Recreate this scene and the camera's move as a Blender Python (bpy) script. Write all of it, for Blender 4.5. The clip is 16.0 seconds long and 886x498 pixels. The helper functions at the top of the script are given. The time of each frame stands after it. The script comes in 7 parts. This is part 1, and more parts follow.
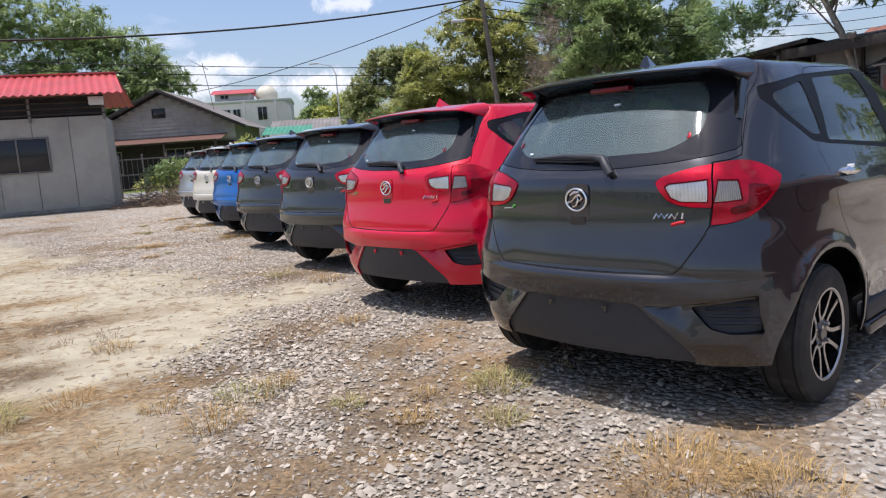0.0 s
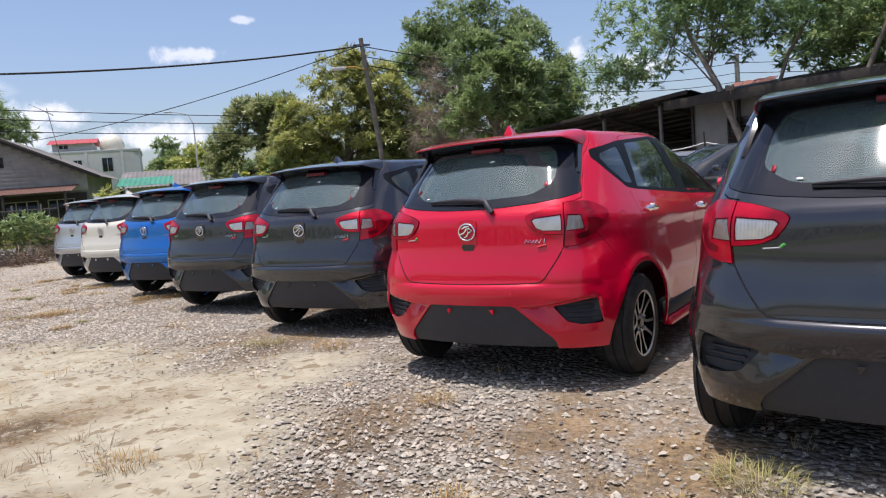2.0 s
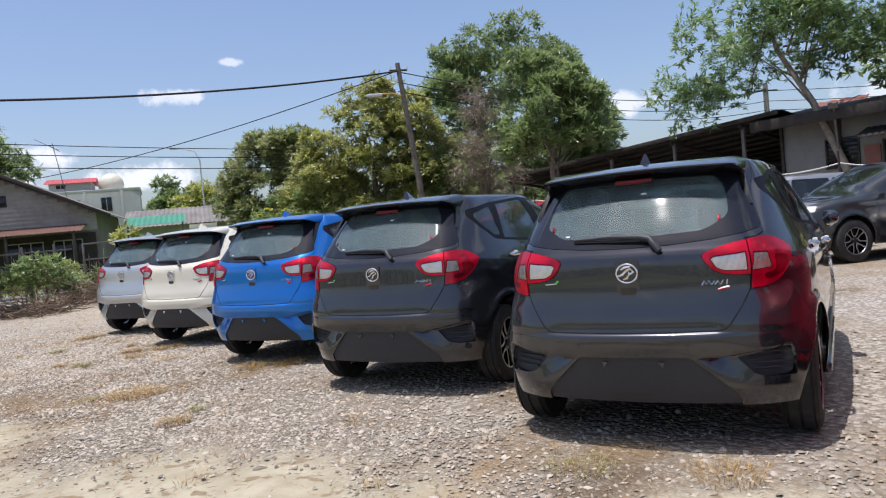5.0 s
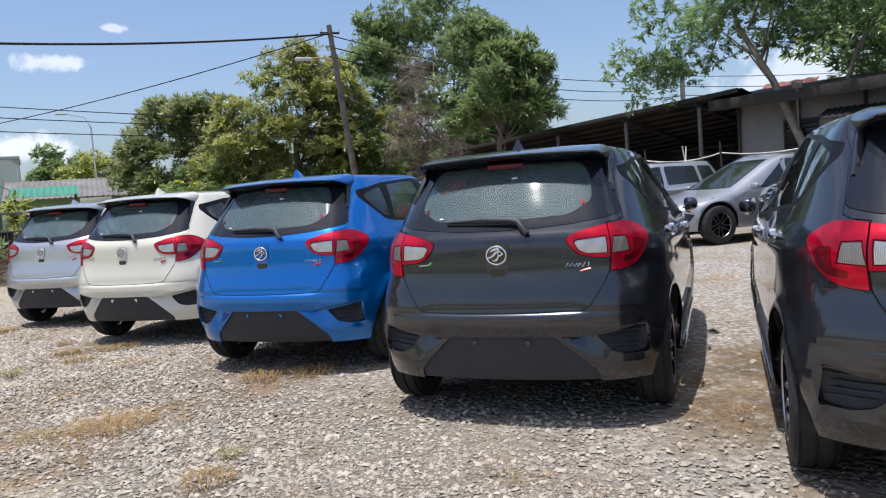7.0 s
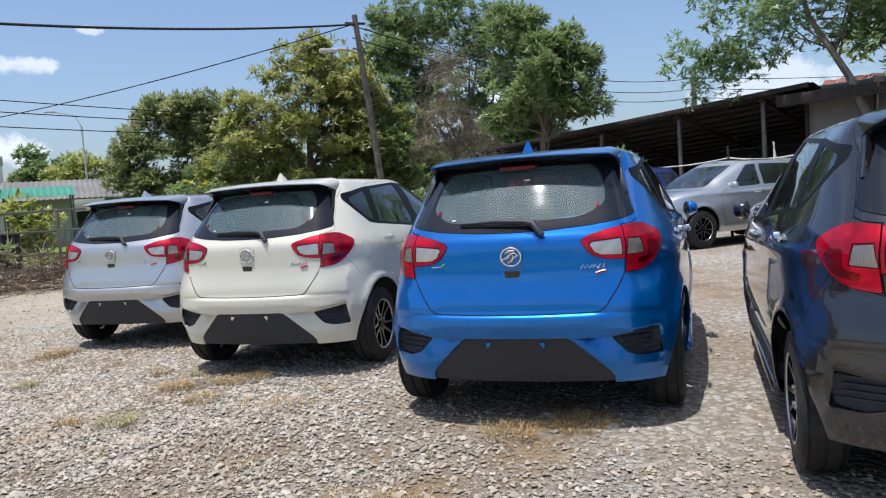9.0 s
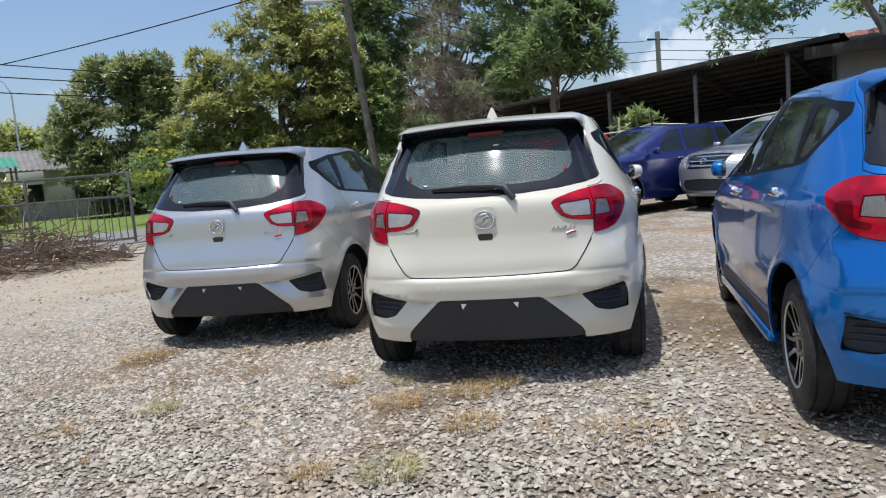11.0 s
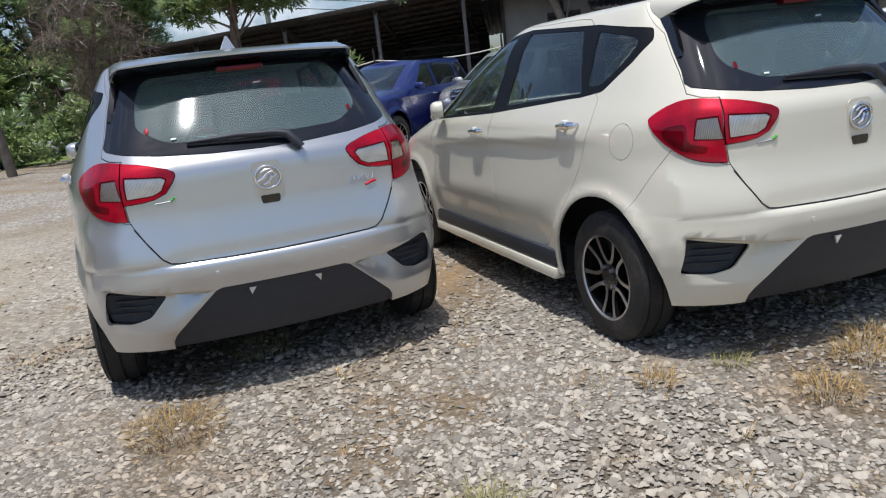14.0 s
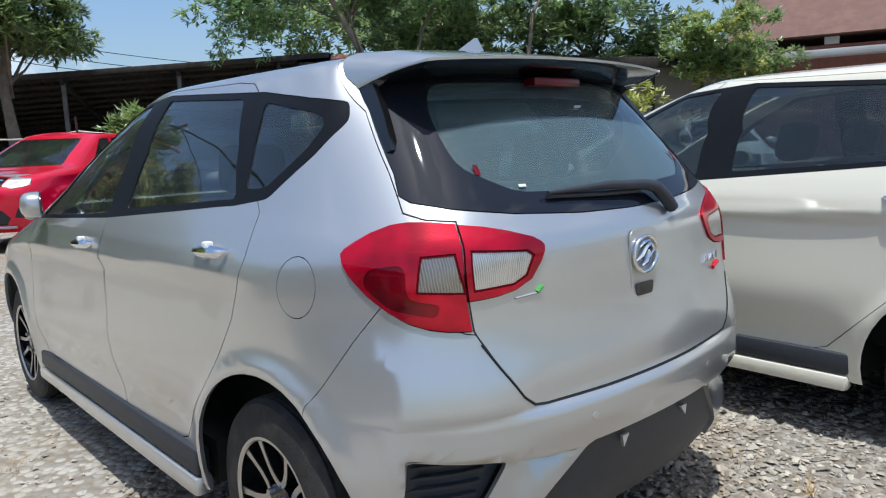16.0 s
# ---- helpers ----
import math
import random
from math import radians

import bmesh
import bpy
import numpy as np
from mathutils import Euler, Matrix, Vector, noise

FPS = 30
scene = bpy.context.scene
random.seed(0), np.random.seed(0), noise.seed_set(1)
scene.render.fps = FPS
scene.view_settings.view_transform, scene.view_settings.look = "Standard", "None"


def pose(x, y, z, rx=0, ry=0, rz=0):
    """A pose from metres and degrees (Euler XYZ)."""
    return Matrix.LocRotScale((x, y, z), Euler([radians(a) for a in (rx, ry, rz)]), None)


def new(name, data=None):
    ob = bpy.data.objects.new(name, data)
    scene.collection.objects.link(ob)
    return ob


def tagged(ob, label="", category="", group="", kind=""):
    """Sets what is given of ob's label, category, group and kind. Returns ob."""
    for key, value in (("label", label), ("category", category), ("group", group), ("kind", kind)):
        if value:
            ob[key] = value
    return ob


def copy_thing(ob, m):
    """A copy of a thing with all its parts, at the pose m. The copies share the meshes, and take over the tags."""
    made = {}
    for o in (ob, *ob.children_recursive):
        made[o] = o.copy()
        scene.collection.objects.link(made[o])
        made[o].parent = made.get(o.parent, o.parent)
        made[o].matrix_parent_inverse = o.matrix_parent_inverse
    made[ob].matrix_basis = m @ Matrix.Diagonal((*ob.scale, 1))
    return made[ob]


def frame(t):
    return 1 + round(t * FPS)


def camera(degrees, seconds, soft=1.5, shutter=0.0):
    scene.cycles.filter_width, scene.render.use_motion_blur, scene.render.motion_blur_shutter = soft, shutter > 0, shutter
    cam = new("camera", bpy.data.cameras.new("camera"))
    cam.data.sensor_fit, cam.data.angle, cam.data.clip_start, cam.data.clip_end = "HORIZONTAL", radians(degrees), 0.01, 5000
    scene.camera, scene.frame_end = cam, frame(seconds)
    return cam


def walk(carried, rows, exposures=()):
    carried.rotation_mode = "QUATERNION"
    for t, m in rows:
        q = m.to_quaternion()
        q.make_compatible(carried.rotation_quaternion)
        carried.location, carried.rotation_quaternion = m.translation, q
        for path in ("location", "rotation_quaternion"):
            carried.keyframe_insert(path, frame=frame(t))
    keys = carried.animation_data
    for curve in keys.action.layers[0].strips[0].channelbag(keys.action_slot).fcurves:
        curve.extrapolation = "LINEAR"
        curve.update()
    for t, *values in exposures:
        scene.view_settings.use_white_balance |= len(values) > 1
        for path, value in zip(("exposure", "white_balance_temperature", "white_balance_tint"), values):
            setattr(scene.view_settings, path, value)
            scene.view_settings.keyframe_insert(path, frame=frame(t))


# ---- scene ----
from mathutils import kdtree

cam = camera(62.2, 16.0, soft=1.15)
EYE = 1.182
ROWS = [
    (0.0, -0.007, 0.030, -0.004, -0.73, -8.00, 4.05),
    (0.5, -0.330, 0.210, 0.010, -1.72, -6.93, 4.43),
    (1.0, -0.639, 0.416, 0.015, -4.42, -5.99, 4.31),
    (1.5, -1.026, 0.769, 0.005, -8.19, -5.35, 4.12),
    (2.0, -1.384, 1.173, -0.001, -12.36, -4.87, 4.53),
    (2.5, -1.692, 1.583, 0.027, -15.20, -4.39, 5.20),
    (3.0, -1.953, 2.056, 0.029, -15.53, -4.12, 6.17),
    (3.5, -2.210, 2.506, 0.045, -13.84, -3.65, 6.88),
    (4.0, -2.496, 3.024, 0.062, -12.06, -2.01, 6.21),
    (6.5, -3.656, 5.531, 0.066, -18.72, -3.12, 3.79),
    (7.0, -3.897, 6.054, 0.059, -21.24, -4.21, 4.25),
    (7.5, -4.155, 6.597, 0.059, -22.57, -4.52, 4.42),
    (8.0, -4.448, 7.103, 0.062, -22.81, -4.16, 4.32),
    (8.5, -4.717, 7.645, 0.056, -22.57, -3.76, 4.09),
    (11.0, -6.269, 10.419, 0.044, -28.10, -6.65, 4.94),
    (11.5, -6.581, 10.950, 0.047, -30.23, -7.65, 5.80),
    (12.0, -6.876, 11.486, 0.054, -32.50, -8.22, 6.56),
    (12.5, -7.151, 12.019, 0.070, -36.54, -8.46, 6.61),
    (13.0, -7.343, 12.559, 0.074, -43.54, -9.58, 6.90),
    (13.5, -7.458, 13.147, 0.058, -52.55, -11.97, 7.23),
    (14.0, -7.532, 13.745, 0.053, -60.67, -13.27, 6.46),
    (14.5, -7.552, 14.345, 0.062, -67.28, -12.50, 4.32),
    (15.0, -7.486, 14.931, 0.049, -72.61, -10.28, 2.31),
    (15.5, -7.378, 15.500, 0.062, -76.55, -8.77, 1.98),
    (16.0, -7.202, 16.122, 0.039, -80.64, -8.36, 2.35),
]
walk(cam, [(t, pose(x, y, EYE + z, 90 + pitch, roll, yaw)) for t, x, y, z, yaw, pitch, roll in ROWS],
     [(0.0, 0.22, 6300, 17), (3.5, 0.17, 6350, 17), (7.0, 0.20, 6150, 13), (11.0, 0.06, 6080, 11), (12.5, -0.05, 6100, 11), (14.5, -0.08, 6080, 10), (16.0, 0.13, 5880, 7)])

# ---- light: a high tropical sun, thin haze, a few clouds near the horizon ----
SUN_DIR = Vector((-0.190, -0.046, 0.978)).normalized()
sun_el = math.asin(SUN_DIR.z)
sun_az = math.atan2(SUN_DIR.x, SUN_DIR.y)
# small clouds: direction, half width and height, density
PUFFS = [(-0.255, 0.957, 0.122, 0.040, 0.018, 0.85), (-0.30, 0.949, 0.10, 0.055, 0.022, 0.7), (-0.093, 0.978, 0.190, 0.045, 0.010, 0.7), (-0.14, 0.985, 0.092, 0.055, 0.016, 0.85), (-0.029, 0.973, 0.228, 0.018, 0.005, 0.6),
         (0.388, 0.907, 0.158, 0.018, 0.014, 0.8), (0.46, 0.878, 0.135, 0.045, 0.02, 0.75), (0.734, 0.67, 0.11, 0.09, 0.035, 0.6)]
world = bpy.data.worlds.new("sky")
scene.world = world
world.use_nodes = True
wn, wl = world.node_tree.nodes, world.node_tree.links
wn.clear()
w_out = wn.new("ShaderNodeOutputWorld")
w_bg = wn.new("ShaderNodeBackground")
sky = wn.new("ShaderNodeTexSky")
sky.sky_type = "NISHITA"
sky.sun_disc = False
sky.sun_elevation, sky.sun_rotation = sun_el, sun_az
sky.air_density, sky.dust_density, sky.ozone_density = 1.0, 2.2, 2.4
w_co = wn.new("ShaderNodeTexCoord")
w_map = wn.new("ShaderNodeMapping")
w_map.inputs["Scale"].default_value = (1.0, 1.0, 2.6)
w_map.inputs["Location"].default_value = (0.35, 0.1, 0.0)
w_noise = wn.new("ShaderNodeTexNoise")
w_noise.inputs["Scale"].default_value = 3.4
w_noise.inputs["Detail"].default_value = 9.0
w_noise.inputs["Roughness"].default_value = 0.56
w_ramp = wn.new("ShaderNodeMapRange")
w_ramp.interpolation_type = "SMOOTHSTEP"
w_ramp.inputs["From Min"].default_value, w_ramp.inputs["From Max"].default_value = 0.60, 0.74
w_sep = wn.new("ShaderNodeSeparateXYZ")
w_low = wn.new("ShaderNodeMapRange")
w_low.inputs["From Min"].default_value, w_low.inputs["From Max"].default_value = 0.34, 0.05
w_mul = wn.new("ShaderNodeMath")
w_mul.operation = "MULTIPLY"
w_mix = wn.new("ShaderNodeMix")
w_mix.data_type = "RGBA"
w_mix.inputs["B"].default_value = (6.6, 6.8, 7.1, 1)
wl.new(w_co.outputs["Generated"], w_map.inputs["Vector"])
wl.new(w_map.outputs["Vector"], w_noise.inputs["Vector"])
wl.new(w_noise.outputs["Fac"], w_ramp.inputs["Value"])
wl.new(w_co.outputs["Generated"], w_sep.inputs["Vector"])
wl.new(w_sep.outputs["Z"], w_low.inputs["Value"])
wl.new(w_ramp.outputs["Result"], w_mul.inputs[0])
wl.new(w_low.outputs["Result"], w_mul.inputs[1])
w_high = wn.new("ShaderNodeMapRange")
w_high.interpolation_type = "SMOOTHSTEP"
w_high.inputs["From Min"].default_value, w_high.inputs["From Max"].default_value = 0.42, 0.62
wl.new(w_sep.outputs["Z"], w_high.inputs["Value"])
w_over = wn.new("ShaderNodeMapRange")
w_over.interpolation_type = "SMOOTHSTEP"
for key, val in zip(("From Min", "From Max", "To Min", "To Max"), (0.50, 0.62, 0.0, 0.75)):
    w_over.inputs[key].default_value = val
wl.new(w_noise.outputs["Fac"], w_over.inputs["Value"])
w_top = wn.new("ShaderNodeMath")
w_top.operation = "MULTIPLY"
wl.new(w_high.outputs["Result"], w_top.inputs[0])
wl.new(w_over.outputs["Result"], w_top.inputs[1])
w_all = wn.new("ShaderNodeMath")
w_all.operation = "MAXIMUM"
wl.new(w_mul.outputs["Value"], w_all.inputs[0])
wl.new(w_top.outputs["Value"], w_all.inputs[1])
cover = w_all.outputs["Value"]
w_fine = wn.new("ShaderNodeTexNoise")
w_fine.inputs["Scale"].default_value, w_fine.inputs["Detail"].default_value, w_fine.inputs["Roughness"].default_value = 26.0, 8.0, 0.62
wl.new(w_co.outputs["Generated"], w_fine.inputs["Vector"])
for dx, dy, dz, wide, high, dense in PUFFS:
    w_off = wn.new("ShaderNodeVectorMath")
    w_off.operation = "SUBTRACT"
    w_off.inputs[1].default_value = (dx, dy, dz)
    wl.new(w_co.outputs["Generated"], w_off.inputs[0])
    w_scl = wn.new("ShaderNodeVectorMath")
    w_scl.operation = "MULTIPLY"
    w_scl.inputs[1].default_value = (1 / wide, 1 / wide, 1 / high)
    wl.new(w_off.outputs["Vector"], w_scl.inputs[0])
    w_len = wn.new("ShaderNodeVectorMath")
    w_len.operation = "LENGTH"
    wl.new(w_scl.outputs["Vector"], w_len.inputs[0])
    w_edge = wn.new("ShaderNodeMath")
    w_edge.operation = "MULTIPLY_ADD"
    w_edge.inputs[1].default_value = -3.4
    wl.new(w_fine.outputs["Fac"], w_edge.inputs[0])
    wl.new(w_len.outputs["Value"], w_edge.inputs[2])
    w_puff = wn.new("ShaderNodeMapRange")
    w_puff.interpolation_type = "SMOOTHSTEP"
    for key, val in zip(("From Min", "From Max", "To Min", "To Max"), (-0.45, -1.25, 0.0, dense)):
        w_puff.inputs[key].default_value = val
    wl.new(w_edge.outputs["Value"], w_puff.inputs["Value"])
    w_max = wn.new("ShaderNodeMath")
    w_max.operation = "MAXIMUM"
    wl.new(cover, w_max.inputs[0])
    wl.new(w_puff.outputs["Result"], w_max.inputs[1])
    cover = w_max.outputs["Value"]
wl.new(cover, w_mix.inputs["Factor"])
wl.new(sky.outputs["Color"], w_mix.inputs["A"])
wl.new(w_mix.outputs["Result"], w_bg.inputs["Color"])
w_bg.inputs["Strength"].default_value = 0.14
wl.new(w_bg.outputs["Background"], w_out.inputs["Surface"])
sun_data = bpy.data.lights.new("sun", "SUN")
sun_data.energy, sun_data.angle, sun_data.color = 4.0, radians(0.6), (1.0, 0.95, 0.87)
sun_ob = new("sun", sun_data)
sun_ob.rotation_euler = SUN_DIR.to_track_quat("Z", "Y").to_euler()


# ---- materials ----
def mat(name, colour, rough=0.6, metal=0.0, coat=0.0, coat_rough=0.03, var=0.0, scale=8.0, bump=0.0, bump_scale=60.0, spec=0.5,
        island=0.0, dirt=None, dirt_scale=1.5, dirt_amount=0.5, transmission=0.0, ior=1.45):
    """A procedural surface: base colour varied at two scales, fine relief, optional stains and differences from piece to piece."""
    m = bpy.data.materials.new(name)
    m.use_nodes = True
    n, l = m.node_tree.nodes, m.node_tree.links
    b = n["Principled BSDF"]
    b.inputs["Roughness"].default_value = rough
    b.inputs["Metallic"].default_value = metal
    b.inputs["Coat Weight"].default_value = coat
    b.inputs["Coat Roughness"].default_value = coat_rough
    b.inputs["Specular IOR Level"].default_value = spec
    b.inputs["Transmission Weight"].default_value = transmission
    b.inputs["IOR"].default_value = ior
    base = (*colour, 1)
    b.inputs["Base Color"].default_value = base
    sock = None
    co = n.new("ShaderNodeTexCoord")
    if var:
        lo = tuple(c * (1 - var) for c in colour) + (1,)
        hi = tuple(min(1, c * (1 + var)) for c in colour) + (1,)
        big = n.new("ShaderNodeTexNoise")
        big.inputs["Scale"].default_value, big.inputs["Detail"].default_value = scale, 8.0
        big.inputs["Roughness"].default_value = 0.65
        l.new(co.outputs["Object"], big.inputs["Vector"])
        ramp = n.new("ShaderNodeMapRange")
        ramp.inputs["From Min"].default_value, ramp.inputs["From Max"].default_value = 0.3, 0.7
        l.new(big.outputs["Fac"], ramp.inputs["Value"])
        mix = n.new("ShaderNodeMix")
        mix.data_type = "RGBA"
        mix.inputs["A"].default_value, mix.inputs["B"].default_value = lo, hi
        l.new(ramp.outputs["Result"], mix.inputs["Factor"])
        sock = mix.outputs["Result"]
    if dirt:
        dn = n.new("ShaderNodeTexNoise")
        dn.inputs["Scale"].default_value, dn.inputs["Detail"].default_value = dirt_scale, 10.0
        dn.inputs["Roughness"].default_value = 0.7
        l.new(co.outputs["Object"], dn.inputs["Vector"])
        dr = n.new("ShaderNodeMapRange")
        dr.inputs["From Min"].default_value, dr.inputs["From Max"].default_value = 0.48, 0.68
        dr.inputs["To Max"].default_value = dirt_amount
        l.new(dn.outputs["Fac"], dr.inputs["Value"])
        dm = n.new("ShaderNodeMix")
        dm.data_type = "RGBA"
        dm.inputs["A"].default_value, dm.inputs["B"].default_value = base, (*dirt, 1)
        if sock:
            l.new(sock, dm.inputs["A"])
        l.new(dr.outputs["Result"], dm.inputs["Factor"])
        sock = dm.outputs["Result"]
    if island:
        geo = n.new("ShaderNodeNewGeometry")
        hsv = n.new("ShaderNodeHueSaturation")
        hsv.inputs["Color"].default_value = base
        if sock:
            l.new(sock, hsv.inputs["Color"])
        vr = n.new("ShaderNodeMapRange")
        vr.inputs["To Min"].default_value, vr.inputs["To Max"].default_value = 1 - island, 1 + island
        l.new(geo.outputs["Random Per Island"], vr.inputs["Value"])
        l.new(vr.outputs["Result"], hsv.inputs["Value"])
        sock = hsv.outputs["Color"]
    if sock:
        l.new(sock, b.inputs["Base Color"])
    if bump:
        bn = n.new("ShaderNodeTexNoise")
        bn.inputs["Scale"].default_value, bn.inputs["Detail"].default_value = bump_scale, 6.0
        l.new(co.outputs["Object"], bn.inputs["Vector"])
        bu = n.new("ShaderNodeBump")
        bu.inputs["Strength"].default_value, bu.inputs["Distance"].default_value = bump, 0.01
        l.new(bn.outputs["Fac"], bu.inputs["Height"])
        l.new(bu.outputs["Normal"], b.inputs["Normal"])
    return m


def paint(name, colour, metal=0.0, rough=0.35, coat=1.0, spec=0.5, dust=0.025):
    """Car paint: base coat under a clear coat, with a thin film of dust."""
    m = mat(name, colour, rough, metal, coat=coat, coat_rough=0.02, spec=spec, var=0.06, scale=900.0, dirt=(0.30, 0.27, 0.22), dirt_scale=3.0, dirt_amount=dust)
    return m


def ribbed(name, dark, light):
    """A clear lamp lens over a reflector with fine upright ribs."""
    m = bpy.data.materials.new(name)
    m.use_nodes = True
    n, l = m.node_tree.nodes, m.node_tree.links
    b = n["Principled BSDF"]
    b.inputs["Roughness"].default_value, b.inputs["Metallic"].default_value, b.inputs["Coat Weight"].default_value = 0.22, 0.6, 1.0
    co = n.new("ShaderNodeTexCoord")
    wave = n.new("ShaderNodeTexWave")
    wave.bands_direction = "X"
    wave.inputs["Scale"].default_value, wave.inputs["Distortion"].default_value = 62.0, 2.2
    big = n.new("ShaderNodeTexNoise")
    big.inputs["Scale"].default_value, big.inputs["Detail"].default_value = 24.0, 3.0
    mul = n.new("ShaderNodeMath")
    mul.operation = "MULTIPLY"
    mix = n.new("ShaderNodeMix")
    mix.data_type = "RGBA"
    mix.inputs["A"].default_value, mix.inputs["B"].default_value = (*light, 1), (*dark, 1)
    l.new(co.outputs["Object"], wave.inputs["Vector"])
    l.new(co.outputs["Object"], big.inputs["Vector"])
    l.new(wave.outputs["Fac"], mul.inputs[0])
    l.new(big.outputs["Fac"], mul.inputs[1])
    l.new(mul.outputs["Value"], mix.inputs["Factor"])
    l.new(mix.outputs["Result"], b.inputs["Base Color"])
    bump = n.new("ShaderNodeBump")
    bump.inputs["Strength"].default_value, bump.inputs["Distance"].default_value = 0.25, 0.004
    l.new(wave.outputs["Fac"], bump.inputs["Height"])
    l.new(bump.outputs["Normal"], b.inputs["Normal"])
    return m


def lens(name, bright, deep, facets):
    """A moulded red lens: a clear glossy front over a faceted red reflector."""
    m = bpy.data.materials.new(name)
    m.use_nodes = True
    n, l = m.node_tree.nodes, m.node_tree.links
    b = n["Principled BSDF"]
    b.inputs["Roughness"].default_value, b.inputs["Metallic"].default_value = 0.28, 0.35
    b.inputs["Coat Weight"].default_value, b.inputs["Coat Roughness"].default_value = 0.65, 0.02
    b.inputs["Specular IOR Level"].default_value = 0.1
    co = n.new("ShaderNodeTexCoord")
    big = n.new("ShaderNodeTexNoise")
    big.inputs["Scale"].default_value, big.inputs["Detail"].default_value = 9.0, 3.0
    l.new(co.outputs["Object"], big.inputs["Vector"])
    step = n.new("ShaderNodeMapRange")
    step.inputs["From Min"].default_value, step.inputs["From Max"].default_value = 0.38, 0.62
    l.new(big.outputs["Fac"], step.inputs["Value"])
    mix = n.new("ShaderNodeMix")
    mix.data_type = "RGBA"
    mix.inputs["A"].default_value, mix.inputs["B"].default_value = (*deep, 1), (*bright, 1)
    l.new(step.outputs["Result"], mix.inputs["Factor"])
    l.new(mix.outputs["Result"], b.inputs["Base Color"])
    cell = n.new("ShaderNodeTexVoronoi")
    cell.inputs["Scale"].default_value = facets
    l.new(co.outputs["Object"], cell.inputs["Vector"])
    bump = n.new("ShaderNodeBump")
    bump.inputs["Strength"].default_value, bump.inputs["Distance"].default_value = 0.10, 0.002
    l.new(cell.outputs["Distance"], bump.inputs["Height"])
    l.new(bump.outputs["Normal"], b.inputs["Normal"])
    return m


PAINT = {
    "granite": paint("granite_paint", (0.040, 0.042, 0.050), 0.7, 0.22),
    "red": paint("red_paint", (0.60, 0.0, 0.028), 0.12, 0.35, 1.0, 0.2, 0.0),
    "blue": paint("blue_paint", (0.0, 0.15, 0.52), 0.6, 0.28, 1.0, 0.3, 0.01),
    "ivory": paint("ivory_paint", (0.69, 0.655, 0.54), 0.0, 0.35),
    "silver": paint("silver_paint", (0.56, 0.565, 0.565), 0.72, 0.30),
    "navy": paint("navy_paint", (0.006, 0.016, 0.13), 0.3, 0.3),
    "white": paint("white_paint", (0.75, 0.75, 0.73), 0.0, 0.3),
    "grey": paint("grey_paint", (0.34, 0.35, 0.38), 0.4, 0.35),
    "black": paint("black_paint", (0.018, 0.020, 0.022), 0.2, 0.3),
}
M_GLASS = mat("tinted_glass", (0.27, 0.37, 0.38), 0.015, transmission=0.83, ior=1.5, coat=0.16, coat_rough=0.08)
M_GLASS_DARK = mat("dark_side_glass", (0.34, 0.40, 0.41), 0.0, transmission=0.98, ior=1.5)
M_FRIT = mat("black_glass_border", (0.012, 0.014, 0.020), 0.02)
M_BLACK = mat("matt_black_plastic", (0.031, 0.034, 0.042), 0.5, var=0.12, scale=40, bump=0.12, bump_scale=500)
M_FRAME = mat("window_frame_black", (0.010, 0.011, 0.014), 0.4, var=0.1, scale=30, spec=0.12)
M_GLOSSBLACK = mat("gloss_black_plastic", (0.008, 0.008, 0.009), 0.12, coat=0.5)
M_LINER = mat("dark_underbody", (0.012, 0.012, 0.012), 0.85, var=0.2, scale=12)
M_CHROME = mat("chrome", (0.82, 0.83, 0.85), 0.08, metal=1.0)
M_REDLENS = lens("red_lamp_lens", (0.54, 0.0, 0.022), (0.28, 0.0, 0.012), 240.0)
M_DARKRED = lens("dark_red_lamp", (0.22, 0.0, 0.008), (0.09, 0.0, 0.004), 240.0)
M_LENSEDGE = mat("deep_red_lens_edge", (0.10, 0.001, 0.004), 0.35, spec=0.1)
M_CLEAR = ribbed("clear_lamp_lens", (0.16, 0.15, 0.14), (0.66, 0.63, 0.59))
M_AMBER = ribbed("smoky_lamp_lens", (0.10, 0.08, 0.07), (0.36, 0.31, 0.26))
M_TYRE = mat("tyre_rubber", (0.018, 0.018, 0.018), 0.75, var=0.25, scale=20, dirt=(0.13, 0.11, 0.09), dirt_scale=6, dirt_amount=0.35, bump=0.2, bump_scale=120)
M_RIMBLACK = mat("rim_black", (0.010, 0.010, 0.011), 0.25, coat=0.4)
M_RIMSILVER = mat("machined_rim", (0.50, 0.50, 0.51), 0.28, metal=1.0)
M_SEAT = mat("seat_fabric", (0.035, 0.035, 0.038), 0.8, var=0.2, scale=40)
M_WHITE = mat("white_film", (0.75, 0.76, 0.76), 0.4, var=0.05)
M_REDMARK = mat("red_mark", (0.55, 0.01, 0.02), 0.3)
M_BADGE = mat("satin_badge", (0.38, 0.39, 0.40), 0.45, metal=0.2)
M_GREENMARK = mat("green_mark", (0.10, 0.42, 0.08), 0.3)


# ---- small tools for meshes ----
def part(name, bm, material, parent=None, label="", smooth=35):
    """Links a bmesh as ONE mesh object under a thing or a part."""
    me = bpy.data.meshes.new(name)
    bm.to_mesh(me)
    bm.free()
    for mm in (material if isinstance(material, (list, tuple)) else [material]):
        me.materials.append(mm)
    if smooth:
        me.polygons.foreach_set("use_smooth", [True] * len(me.polygons))
        me.set_sharp_from_angle(angle=radians(smooth))
    ob = new(name, me)
    if parent is not None:
        ob.parent = parent
    if label:
        ob["label"] = label
    return ob


